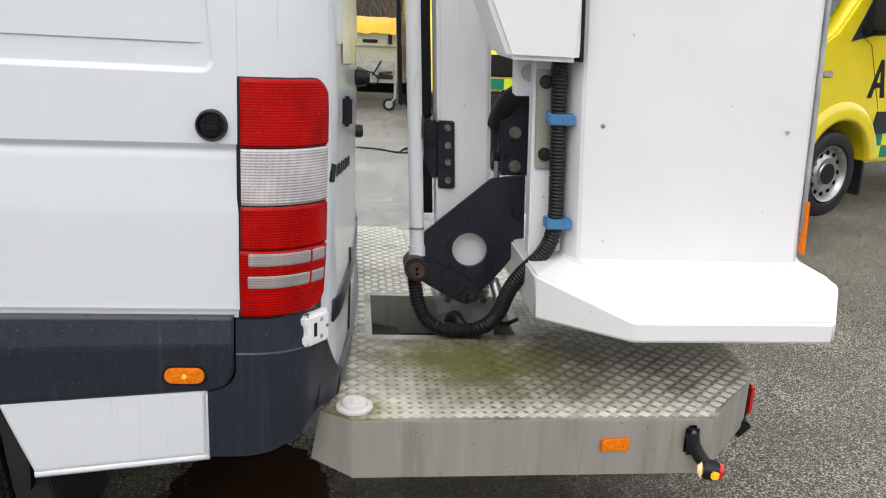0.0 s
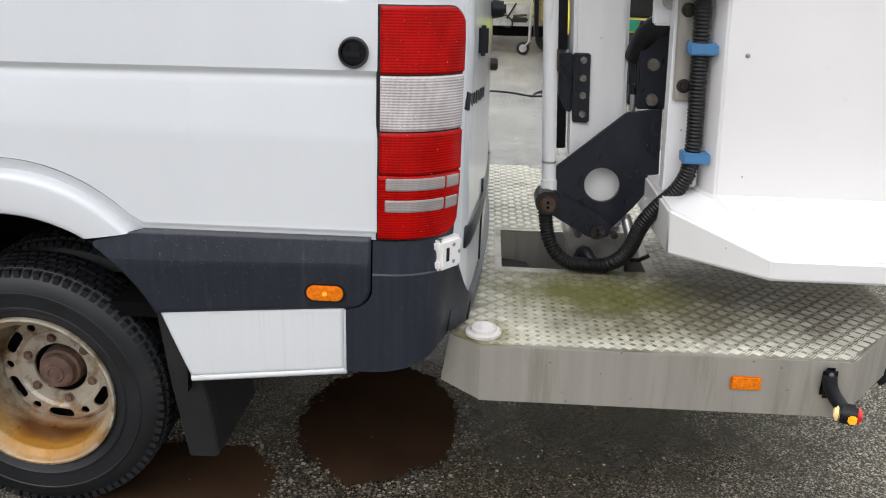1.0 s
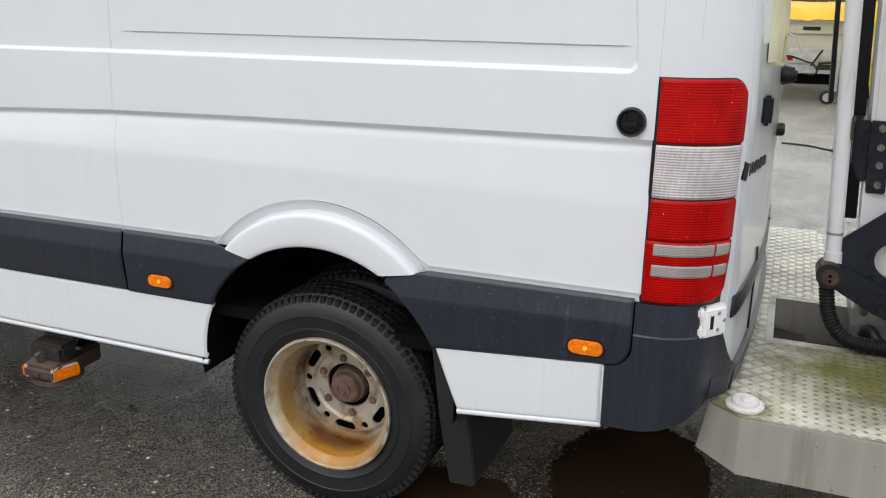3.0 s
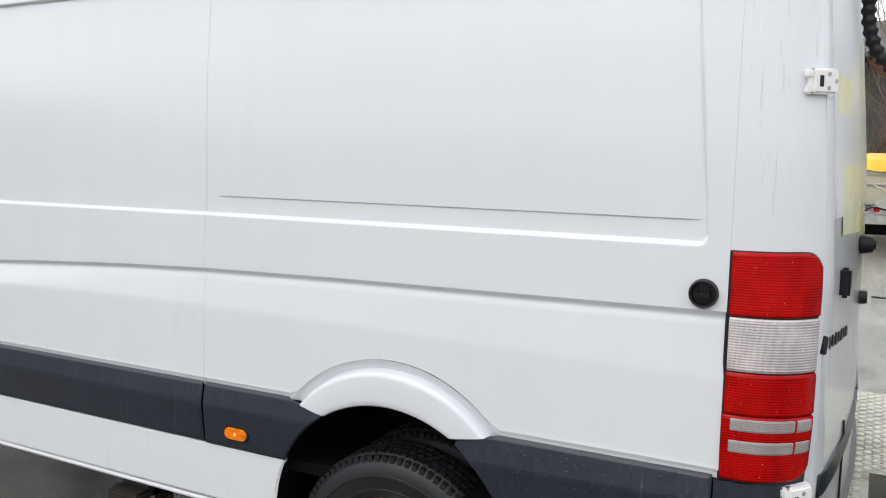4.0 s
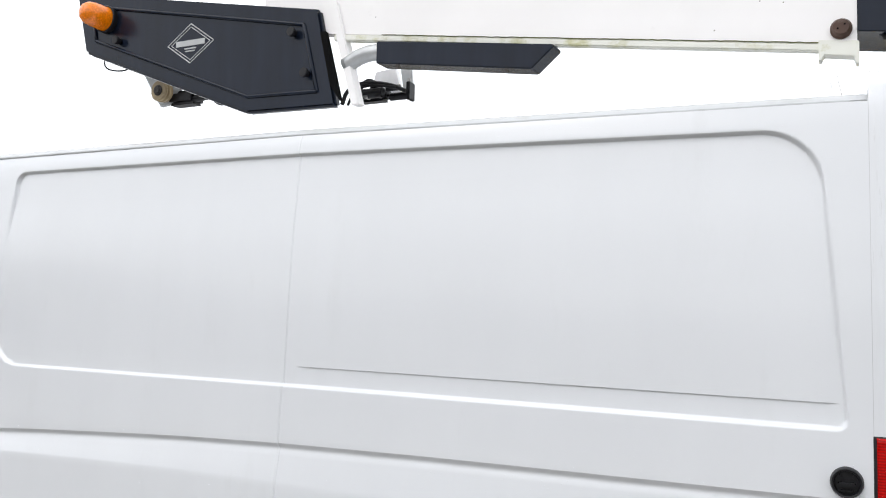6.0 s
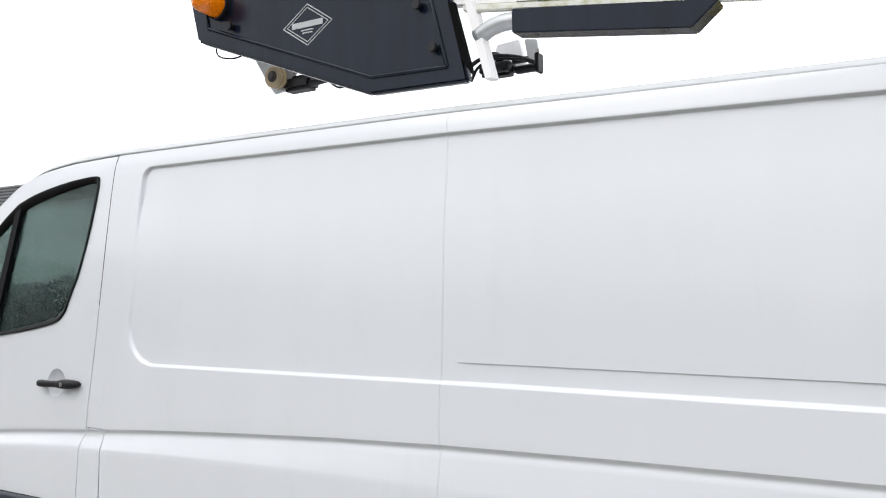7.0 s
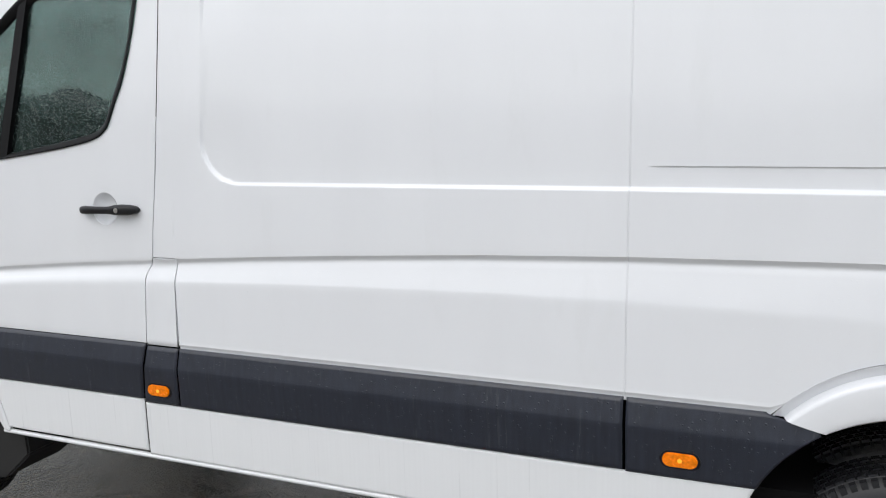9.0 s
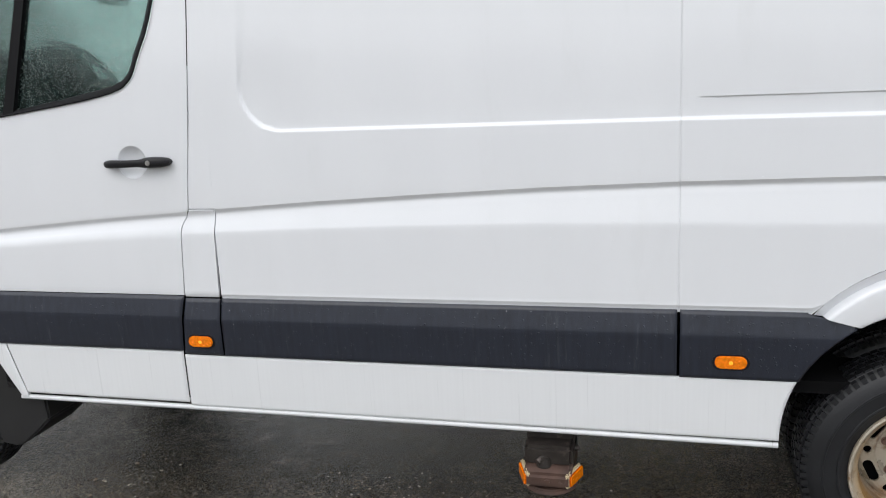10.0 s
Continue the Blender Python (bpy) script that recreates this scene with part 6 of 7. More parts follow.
part("lamp_lens", lathe([(0.036, -0.010), (0.036, -0.018), (0.034, -0.0215), (0.030, -0.0225), (0.028, -0.0205), (0.014, -0.0205), (0.012, -0.0225), (0.0, -0.0228)], 36), DOME, dome, "white lens").matrix_basis = Matrix.Translation((0, 0, 0.003)) @ Matrix.Rotation(radians(-90), 4, "X")
for o in dome.children:
    o.matrix_parent_inverse = Matrix.Identity(4)

# ------------------------------------------------------------------ aerial lift
SHEAR = Matrix(((1, 0, -0.055, 0.055 * PZ), (0, 1, 0, 0), (0, 0, 1, 0), (0, 0, 0, 1)))
lift = thing("aerial_lift", (1.6, 0.8, PZ), "white and navy aerial lift with mast, folded boom and white bucket", "aerial lift")


def lpart(name, bm, mat, parent=None, label="", **k):
    bm.transform(SHEAR)
    return part(name, bm, mat, parent or lift, label, **k)


lpart("mast_foot", join(box((1.54, 0.74, 0.42), (1.72, 0.98, 0.66), 0.006), box((1.525, 0.735, 0.60), (1.735, 0.99, 0.665), 0.004)), STEEL, None, "stained steel mast foot")
col = lpart("mast_column", box((1.537, 0.79, 0.66), (1.713, 0.97, 2.46), 0.012), MAST, None, "white mast column")
lpart("column_flange", box((1.530, 0.780, 0.92), (1.560, 0.80, 1.06), 0.004), MAST, col)
lpart("black_rail", box((1.490, 0.96, 0.90), (1.532, 1.00, 2.40), 0.003), BLACK)
lpart("black_rail", box((1.418, 0.93, 1.28), (1.432, 0.99, 2.40), 0.003), BLACK)
plate_pts = [(1.815, 1.092), (1.704, 1.078), (1.477, 0.890), (1.440, 0.850), (1.450, 0.770), (1.500, 0.722), (1.560, 0.690), (1.618, 0.664), (1.672, 0.690), (1.740, 0.765), (1.815, 0.862)]
pl = lpart("pivot_plate", prism(plate_pts, "y", 0.715, 0.730, 0.003), PLATE, None, "black pivot plate with round hole")
carve(pl, [(lambda b: (b.transform(SHEAR), b)[1])(rod((1.632, 0.60, 0.836), (1.632, 0.85, 0.836), 0.058, n=40))])
lpart("plate_backing", box((1.56, 0.765, 0.745), (1.72, 0.775, 0.935), 0.004), GEL, pl)
lpart("lower_link", prism([(1.455, 0.828), (1.425, 0.80), (1.43, 0.755), (1.50, 0.712), (1.58, 0.665), (1.62, 0.650), (1.66, 0.668), (1.665, 0.705), (1.635, 0.735), (1.48, 0.815)], "y", 0.695, 0.712, 0.003), PLATE, pl)
knob = lpart("pivot_knuckle", rod((1.451, 0.655, 0.782), (1.451, 0.76, 0.782), 0.040, bevel=0.006), DARK_STEEL, pl, "worn steel knuckle")
lpart("pivot_pin", rod((1.451, 0.640, 0.782), (1.451, 0.66, 0.782), 0.026, bevel=0.004), RUST, knob)
for x, z, r in ((1.620, 0.682, 0.024), (1.555, 0.672, 0.012), (1.675, 0.672, 0.012)):
    b = lpart("plate_bolt", rod((x, 0.680, z), (x, 0.70, z), r, bevel=0.003), DARK_STEEL, pl)
for dz in (-0.008, 0.008):
    lpart("pin_hole", rod((1.451, 0.6385, 0.782 + dz), (1.451, 0.642, 0.782 + dz), 0.005), GAP, knob)
    lpart("pin_hole", rod((1.620, 0.6785, 0.682 + dz), (1.620, 0.682, 0.682 + dz), 0.005), GAP, pl)
cyl = lpart("hydraulic_cylinder", join(rod((1.458, 0.72, 0.845), (1.458, 0.72, 2.40), 0.0235, n=28), rod((1.458, 0.72, 0.80), (1.458, 0.72, 0.852), 0.027, bevel=0.003)), MAST, None, "white hydraulic cylinder")
lpart("cylinder_band", rod((1.458, 0.72, 0.905), (1.458, 0.72, 0.912), 0.0245), STEEL, cyl)
lpart("rust_stain_clip", box((1.478, 0.70, 1.20), (1.484, 0.73, 1.27), 0.002), RUST, cyl)
# bolted brackets
br = lpart("column_bracket", join(prism([(1.490, 1.25), (1.535, 1.25), (1.535, 1.06), (1.515, 1.06), (1.490, 1.12)], "y", 0.79, 0.83, 0.004), box((1.535, 0.768, 1.030), (1.590, 0.790, 1.252), 0.004), box((1.495, 0.785, 1.18), (1.54, 0.95, 1.245), 0.004)), PLATE, None, "black bolted bracket")
for z in (1.06, 1.12, 1.175, 1.232):
    lpart("bracket_bolt", rod((1.566, 0.752, z), (1.566, 0.770, z), 0.0115, n=6), BOLT, br)
    lpart("bracket_bolt", rod((1.545, 0.756, z), (1.545, 0.770, z), 0.006, n=12), DARK_STEEL, br)
br2 = lpart("side_bracket", join(box((1.735, 0.74, 1.085), (1.83, 0.78, 1.36), 0.006), box((1.715, 0.78, 1.09), (1.735, 0.95, 1.25), 0.004), box((1.715, 0.76, 1.12), (1.745, 0.80, 1.16), 0.004)), PLATE, None, "black bracket with bolts")
for z in (1.118, 1.228):
    lpart("bracket_bolt", rod((1.782, 0.722, z), (1.782, 0.742, z), 0.019, bevel=0.003), BOLT, br2)
lpart("hydraulic_elbow", tube([(1.735, 0.80, 1.24), (1.745, 0.76, 1.30), (1.785, 0.72, 1.355), (1.85, 0.70, 1.36)], 0.034, 14, smooth=2), BLACK)
lpart("small_pipe", rod((1.728, 0.76, 1.06), (1.728, 0.76, 1.14), 0.010), STEEL)
lpart("small_pipe_cap", rod((1.728, 0.76, 1.13), (1.728, 0.76, 1.15), 0.013, n=6), BLACK)
# mounting post of the bucket
post = lpart("bucket_post", join(prism([(1.795, 1.80), (1.885, 1.80), (1.885, 0.90), (1.785, 0.88)], "y", 0.50, 0.56, 0.004), box((1.745, 0.56, 1.36), (1.82, 0.60, 1.50), 0.006)), MAST, None, "white bucket post")
lpart("pivot_disc", rod((1.79, 0.545, 1.43), (1.79, 0.565, 1.43), 0.026, bevel=0.003), STEEL, post)
sp = lpart("steel_plate", box((1.796, 0.488, 1.155), (1.862, 0.498, 1.445), 0.004), SKIRT, post, "plain steel plate")
for z in (1.20, 1.41):
    lpart("plate_bolt", join(rod((1.824, 0.474, z), (1.824, 0.49, z), 0.012, n=6), rod((1.824, 0.482, z), (1.824, 0.49, z), 0.020)), DARK_STEEL, sp)
# conduit
con = lpart("conduit", tube([(1.855, 0.455, 1.80), (1.855, 0.455, 1.45), (1.857, 0.455, 1.15), (1.857, 0.455, 0.98), (1.83, 0.47, 0.90), (1.77, 0.50, 0.83), (1.73, 0.53, 0.76), (1.71, 0.58, 0.66),
                             (1.66, 0.62, 0.592), (1.58, 0.63, 0.584), (1.50, 0.63, 0.592), (1.455, 0.66, 0.65), (1.445, 0.70, 0.74), (1.445, 0.72, 0.80)], 0.0215, 12, smooth=2, ridge=0.0035, pitch=0.0105), CONDUIT, None, "black corrugated hose")
for z in (1.308, 1.000):
    lpart("hose_clamp", join(box((1.822, 0.425, z - 0.015), (1.900, 0.470, z + 0.017), 0.004), box((1.818, 0.432, z - 0.010), (1.830, 0.46, z + 0.022), 0.003)), BLUE, con, "blue plastic clamp")
lpart("foot_hose", tube([(1.56, 0.72, 0.57), (1.58, 0.70, 0.62), (1.60, 0.66, 0.58), (1.66, 0.66, 0.575)], 0.02, 10, smooth=2), BLACK)
lpart("foot_hose", tube([(1.75, 0.70, 0.57), (1.735, 0.72, 0.66), (1.72, 0.76, 0.72)], 0.018, 10, smooth=1), STEEL)
lpart("foot_hose", tube([(1.78, 0.62, 0.63), (1.74, 0.64, 0.60), (1.70, 0.70, 0.60)], 0.007, 8, smooth=1), BLACK)

# bucket
def bucket():
    outer = [(1.772, 0.345), (2.015, 0.16), (2.600, 0.16), (2.668, 0.30), (2.668, 1.08), (1.772, 1.08)]
    skin = [(1.890, 0.475), (1.918, 0.42), (2.604, 0.42), (2.640, 0.475), (2.640, 1.02), (1.890, 1.02)]
    rim = [(1.872, 0.455), (1.905, 0.40), (2.612, 0.40), (2.66, 0.455), (2.66, 1.04), (1.872, 1.04)]
    bm = bmesh.new()
    rs = []
    for ring, z in ((outer, 0.735), (outer, 0.798), (skin, 0.892), (skin, 1.78), (rim, 1.80), (rim, 1.86)):
        row = []
        for i, (x, y) in enumerate(ring):
            zz = z
            if ring is outer:
                zz += (0.075 if z > 0.75 and i in (0, 5) else 0) + (0.072 if z > 0.75 and i in (3, 4) else 0)
            row.append(bm.verts.new((x + (0.016 if ring is outer and z > 0.75 and i in (3, 4) else 0), y, zz)))
        rs.append(row)
    for a, b in zip(rs, rs[1:]):
        for i in range(6):
            bm.faces.new((a[i], a[(i + 1) % 6], b[(i + 1) % 6], b[i]))
    bm.faces.new(rs[0][::-1])
    bmesh.ops.recalc_face_normals(bm, faces=bm.faces[:])
    bmesh.ops.bevel(bm, geom=[e for e in bm.edges if len(e.link_faces) == 2], offset=0.008, segments=3, affect="EDGES", clamp_overlap=True)
    b = lpart("bucket", bm, GEL, None, "white glass-fibre bucket with flared foot", angle=60)
    for x in (1.978, 2.535):
        lpart("rivet", lathe([(0.0, -0.006), (0.004, -0.005), (0.0065, -0.002), (0.007, 0.001)], 16, (x, 0.42, 1.297)), STEEL, b)
    lpart("edge_strip", box((2.618, 0.428, 0.99), (2.630, 0.446, 1.78), 0.002, None), ZINC, b, "aluminium edge strip")
    lpart("edge_reflector", box((2.624, 0.416, 0.925), (2.632, 0.445, 1.09), 0.002), AMBER, b, "amber edge reflector")


bucket()
# hood beside the bucket
hd = lpart("joint_hood", prism([(1.615, 1.95), (1.628, 1.64), (1.693, 1.474), (1.890, 1.472), (1.925, 1.95)], "y", 0.37, 0.66, 0.014), GEL, None, "white moulded hood")
lpart("hood_edge", box((1.893, 0.38, 1.474), (1.903, 0.66, 1.95), 0.002), BLACK, hd)

# boom above the roof
def boom_z(x):
    return 2.535 - 0.142 * (x - 0.86)


bb = prism([(0.665, 0.02), (0.665, 0.33), (0.95, 0.33), (0.95, 0.24), (0.70, 0.02)], "x", -1.35, 0.955, 0.006)
for vv in bb.verts:
    vv.co.z += boom_z(vv.co.x)
boom = part("boom", bb, GEL, lift, "white boom beam")
part("boom_rail", prism([(-0.98, boom_z(-0.98) - 0.004), (0.94, boom_z(0.94) - 0.004), (0.94, boom_z(0.94) + 0.022), (-0.98, boom_z(-0.98) + 0.022)], "y", 0.655, 0.69, 0.004), ALGAE_WHITE, boom, "white rail with green algae")
part("rail_end", prism([(0.845, boom_z(0.85) - 0.035), (0.852, boom_z(0.85) - 0.035), (0.862, boom_z(0.85) - 0.018), (0.945, boom_z(0.945) - 0.018), (0.952, boom_z(0.95) - 0.04), (0.96, boom_z(0.95) - 0.04), (0.96, boom_z(0.95) + 0.03), (0.845, boom_z(0.85) + 0.03)], "y", 0.648, 0.70, 0.002), ALGAE_WHITE, boom)
mv = random.Random(5)
part("moss_line", tube([(x, 0.6565, boom_z(x) + 0.0235 + mv.uniform(-0.001, 0.001)) for x in spread(-0.75, 0.90, 90)], 0.0018, 6, smooth=0), MOSS, boom, "green moss along the rail")
pn = part("boom_pin", lathe([(0.0, -0.020), (0.023, -0.020), (0.026, -0.014), (0.028, 0.0), (0.032, 0.004), (0.032, 0.014)], 32, (0.910, 0.652, 2.598)), RUST, boom, "rusty pin with two holes")
for dx in (-0.010, 0.010):
    part("pin_hole", rod((0.910 + dx, 0.630, 2.598 + dx * 0.6), (0.910 + dx, 0.634, 2.598 + dx * 0.6), 0.003), GAP, pn)
part("boom_end", join(prism([(0.955, 2.598), (1.75, 2.488), (1.75, 2.74), (0.955, 2.83)], "y", 0.67, 0.94, 0.006), prism([(1.115, 2.60), (1.12, 2.545), (1.25, 2.528), (1.30, 2.545), (1.325, 2.575)], "y", 0.675, 0.80, 0.004), prism([(0.955, 2.585), (1.75, 2.475), (1.75, 2.495), (0.955, 2.605)], "y", 0.660, 0.72, 0.003)), NAVY, lift, "dark navy boom end")
for x in (1.08, 1.20):
    part("end_rivet", rod((x, 0.655, 2.60 - 0.1 * (x - 1)), (x, 0.672, 2.60 - 0.1 * (x - 1)), 0.012), STEEL, boom)
part("boom_cover", prism([(-0.76, 2.755), (-0.76, 2.665), (-0.105, 2.572), (-0.018, 2.648), (-0.022, 2.655)], "y", 0.63, 0.72, 0.005), NAVY, boom, "black cover under the boom")
part("cover_tube", tube([(-0.93, 0.675, 2.685), (-0.84, 0.668, 2.722), (-0.74, 0.668, 2.722)], 0.033, 14), ZINC, boom, "grey steel tube end")
for x in (-0.66, -0.20):
    part("cover_bolt", rod((x, 0.624, 2.655 - 0.142 * (x + 0.76)), (x, 0.634, 2.655 - 0.142 * (x + 0.76)), 0.008, n=8), DARK_STEEL, boom)

HY = 0.64
head_pts = [(-2.49, 3.21), (-2.414, 2.902), (-1.412, 2.520), (-0.950, 2.512), (-1.045, 2.930)]
head = part("head_cover", prism(head_pts, "y", HY, HY + 0.045, 0.012), NAVY, lift, "dark navy head cover")
ins = [(-2.37, 3.125), (-2.335, 2.950), (-1.405, 2.592), (-1.045, 2.582), (-1.118, 2.872)]
for a, b in zip(ins, ins[1:] + ins[:1]):
    part("cover_bead", tube([(a[0], HY - 0.001, a[1]), ((a[0] + b[0]) / 2, HY - 0.002, (a[1] + b[1]) / 2), (b[0], HY - 0.001, b[1])], 0.009, 8, smooth=0), NAVY, head)
part("head_rib", prism([(-1.010, 2.965), (-0.965, 2.955), (-0.848, 2.512), (-0.885, 2.512)], "y", HY + 0.01, HY + 0.06, 0.004), GEL, head, "white end rib")
part("head_window", prism([(-1.035, 2.83), (-1.01, 2.83), (-0.93, 2.53), (-0.98, 2.60)], "y", HY - 0.004, HY + 0.02), GAP, head)
bc = part("beacon", lathe([(0.0, -0.150), (0.020, -0.148), (0.040, -0.138), (0.052, -0.118), (0.056, -0.09), (0.058, -0.02), (0.060, 0.0)], 32, (-2.265, HY, 3.045)), AMBER, head, "orange beacon dome")
part("beacon_base", lathe([(0.062, -0.028), (0.066, -0.024), (0.066, 0.004)], 32, (-2.265, HY, 3.045)), BLACK, bc)
for x, z in ((-2.18, 2.93), (-1.165, 2.84), (-1.095, 2.66)):
    part("cover_knob", join(rod((x, HY - 0.03, z), (x, HY, z), 0.015, bevel=0.003), rod((x, HY - 0.035, z), (x, HY - 0.02, z), 0.021, n=8, bevel=0.003)), BLACK, head)
part("cover_lip", prism([(-2.395, 2.906), (-1.46, 2.551), (-1.46, 2.536), (-2.395, 2.891)], "y", HY + 0.03, HY + 0.09, 0.002), MAST, head, "white lower edge")
# diamond emblem drawn as plain lines and bars
lx, lz, lw, lh = -1.74, 2.868, 0.135, 0.090
def diamond(k, dy, th):
    pts = [(lx - lw * k, lz), (lx, lz + lh * k), (lx + lw * k, lz), (lx, lz - lh * k)]
    bms = []
    for a, b in zip(pts, pts[1:] + pts[:1]):
        bms.append(tube([(a[0], HY - dy, a[1]), (b[0], HY - dy, b[1])], th, 6, smooth=0))
    return join(*bms)
part("emblem_line", diamond(1.0, 0.0, 0.0028), SEALANT, head, "pale diamond outline")
part("emblem_line", diamond(0.84, 0.0, 0.0022), SEALANT, head, "pale diamond outline")
part("emblem_bar", box((lx - 0.085, HY - 0.003, lz - 0.011), (lx + 0.085, HY + 0.002, lz + 0.015), 0.001), SEALANT, head, "pale bar of lettering")
for k, w in ((0, 0.035), (1, 0.028)):
    part("emblem_bar", box((lx - w, HY - 0.003, lz - 0.026 - 0.012 * k), (lx + w, HY + 0.002, lz - 0.020 - 0.012 * k), 0.001), SEALANT, head)
# pulley, wires and valve block below and behind the head
TAN = material("tan_nylon", (0.34, 0.26, 0.15), 0.5, vary=0.2, scale=20)
py = part("pulley", lathe([(0.024, -0.050), (0.046, -0.050), (0.052, -0.044), (0.052, -0.036), (0.040, -0.030), (0.052, -0.024), (0.052, -0.014), (0.042, -0.008), (0.05, 0.0), (0.02, 0.0)], 28, (-2.108, 0.87, 2.730)), TAN, lift, "tan grooved pulley wheel")
part("pulley_hub", lathe([(0.0, -0.062), (0.014, -0.062), (0.016, -0.056), (0.026, -0.054), (0.028, -0.044), (0.036, -0.042), (0.038, 0.0)], 24, (-2.108, 0.87, 2.730)), DARK_STEEL, py)
part("pulley_bracket", prism([(-2.30, 2.88), (-2.19, 2.71), (-2.155, 2.665), (-2.07, 2.675), (-2.03, 2.74), (-1.95, 2.86)], "y", 0.885, 0.905, 0.004), SEALANT, py)
part("pulley_arm", join(box((-2.10, 0.87, 2.665), (-1.93, 0.96, 2.735), 0.016), rod((-1.95, 0.90, 2.69), (-1.84, 0.90, 2.70), 0.018)), BLACK, py)
part("head_wire", tube([(-2.40, 0.75, 2.92), (-2.37, 0.72, 2.84), (-2.28, 0.74, 2.82), (-2.22, 0.76, 2.84)], 0.004, 6, smooth=2), BLACK, lift)
part("head_wire", tube([(-1.78, 0.80, 2.68), (-1.70, 0.80, 2.61), (-1.63, 0.80, 2.63)], 0.005, 6, smooth=2), BLACK, lift)
def up(bm):
    bm.transform(Matrix.Translation((0, 0, 0.042)))
    return bm


vb = part("valve_block", up(join(box((-1.16, 1.12, 2.610), (-1.00, 1.20, 2.665), 0.018), rod((-1.14, 1.105, 2.640), (-1.00, 1.105, 2.640), 0.024, n=16, bevel=0.004), rod((-1.05, 1.10, 2.665), (-1.05, 1.24, 2.665), 0.020, bevel=0.004), rod((-1.00, 1.17, 2.632), (-0.89, 1.17, 2.632), 0.019, n=14, bevel=0.004), rod((-1.00, 1.14, 2.665), (-0.93, 1.14, 2.665), 0.014, n=12), box((-0.90, 1.14, 2.606), (-0.882, 1.20, 2.690), 0.004))), BLACK, lift, "black valve block")
for x in (-1.13, -1.085, -1.02):
    part("valve_cap", up(rod((x, 1.085, 2.628), (x, 1.125, 2.628), 0.013, n=10, bevel=0.002)), STEEL if x == -1.085 else BLACK, vb)
part("valve_bolt", up(rod((-0.888, 1.15, 2.69), (-0.888, 1.15, 2.705), 0.009, n=6)), STEEL, vb)
for a, r in (([(-1.22, 1.10, 2.60), (-1.18, 1.08, 2.665), (-1.09, 1.08, 2.692), (-0.96, 1.10, 2.672), (-0.89, 1.12, 2.64)], 0.010), ([(-1.20, 1.12, 2.60), (-1.15, 1.09, 2.655), (-1.06, 1.08, 2.678), (-0.93, 1.10, 2.655)], 0.007), ([(-1.16, 1.16, 2.62), (-1.13, 1.13, 2.70), (-1.08, 1.12, 2.715), (-1.04, 1.13, 2.68)], 0.008)):
    part("valve_hose", up(tube(a, r, 8, smooth=2)), BLACK, vb)
part("turret_bracket", prism([(-1.20, 2.74), (-1.17, 2.85), (-1.06, 2.86), (-1.03, 2.74)], "y", 1.32, 1.36, 0.004), MAST, lift)
part("turret_bracket", prism([(-1.00, 2.72), (-1.02, 2.85), (-0.96, 2.84), (-0.945, 2.72)], "y", 1.30, 1.32, 0.004), ZINC, lift)
# hoses hanging at the boom's rear end
part("boom_hose", tube([(1.46, 0.72, 2.50), (1.34, 0.72, 2.36), (1.235, 0.72, 2.21), (1.213, 0.72, 2.12), (1.213, 0.72, 2.03), (1.24, 0.72, 1.94), (1.285, 0.72, 1.89)], 0.0165, 10, smooth=2, ridge=0.005, pitch=0.030), BLACK, lift, "sagging black hose")
part("boom_hose", tube([(1.235, 0.725, 1.93), (1.265, 0.725, 1.888), (1.31, 0.725, 1.868), (1.38, 0.725, 1.865), (1.45, 0.74, 1.90), (1.50, 0.78, 2.0)], 0.017, 10, smooth=2), HOSE_BROWN, lift, "brown rubber hose")
part("boom_hose", tube([(1.02, 0.70, 2.60), (1.035, 0.70, 2.57), (1.07, 0.70, 2.552), (1.115, 0.70, 2.548), (1.14, 0.71, 2.56)], 0.011, 8, smooth=1, ridge=0.004, pitch=0.016), BLACK, lift)

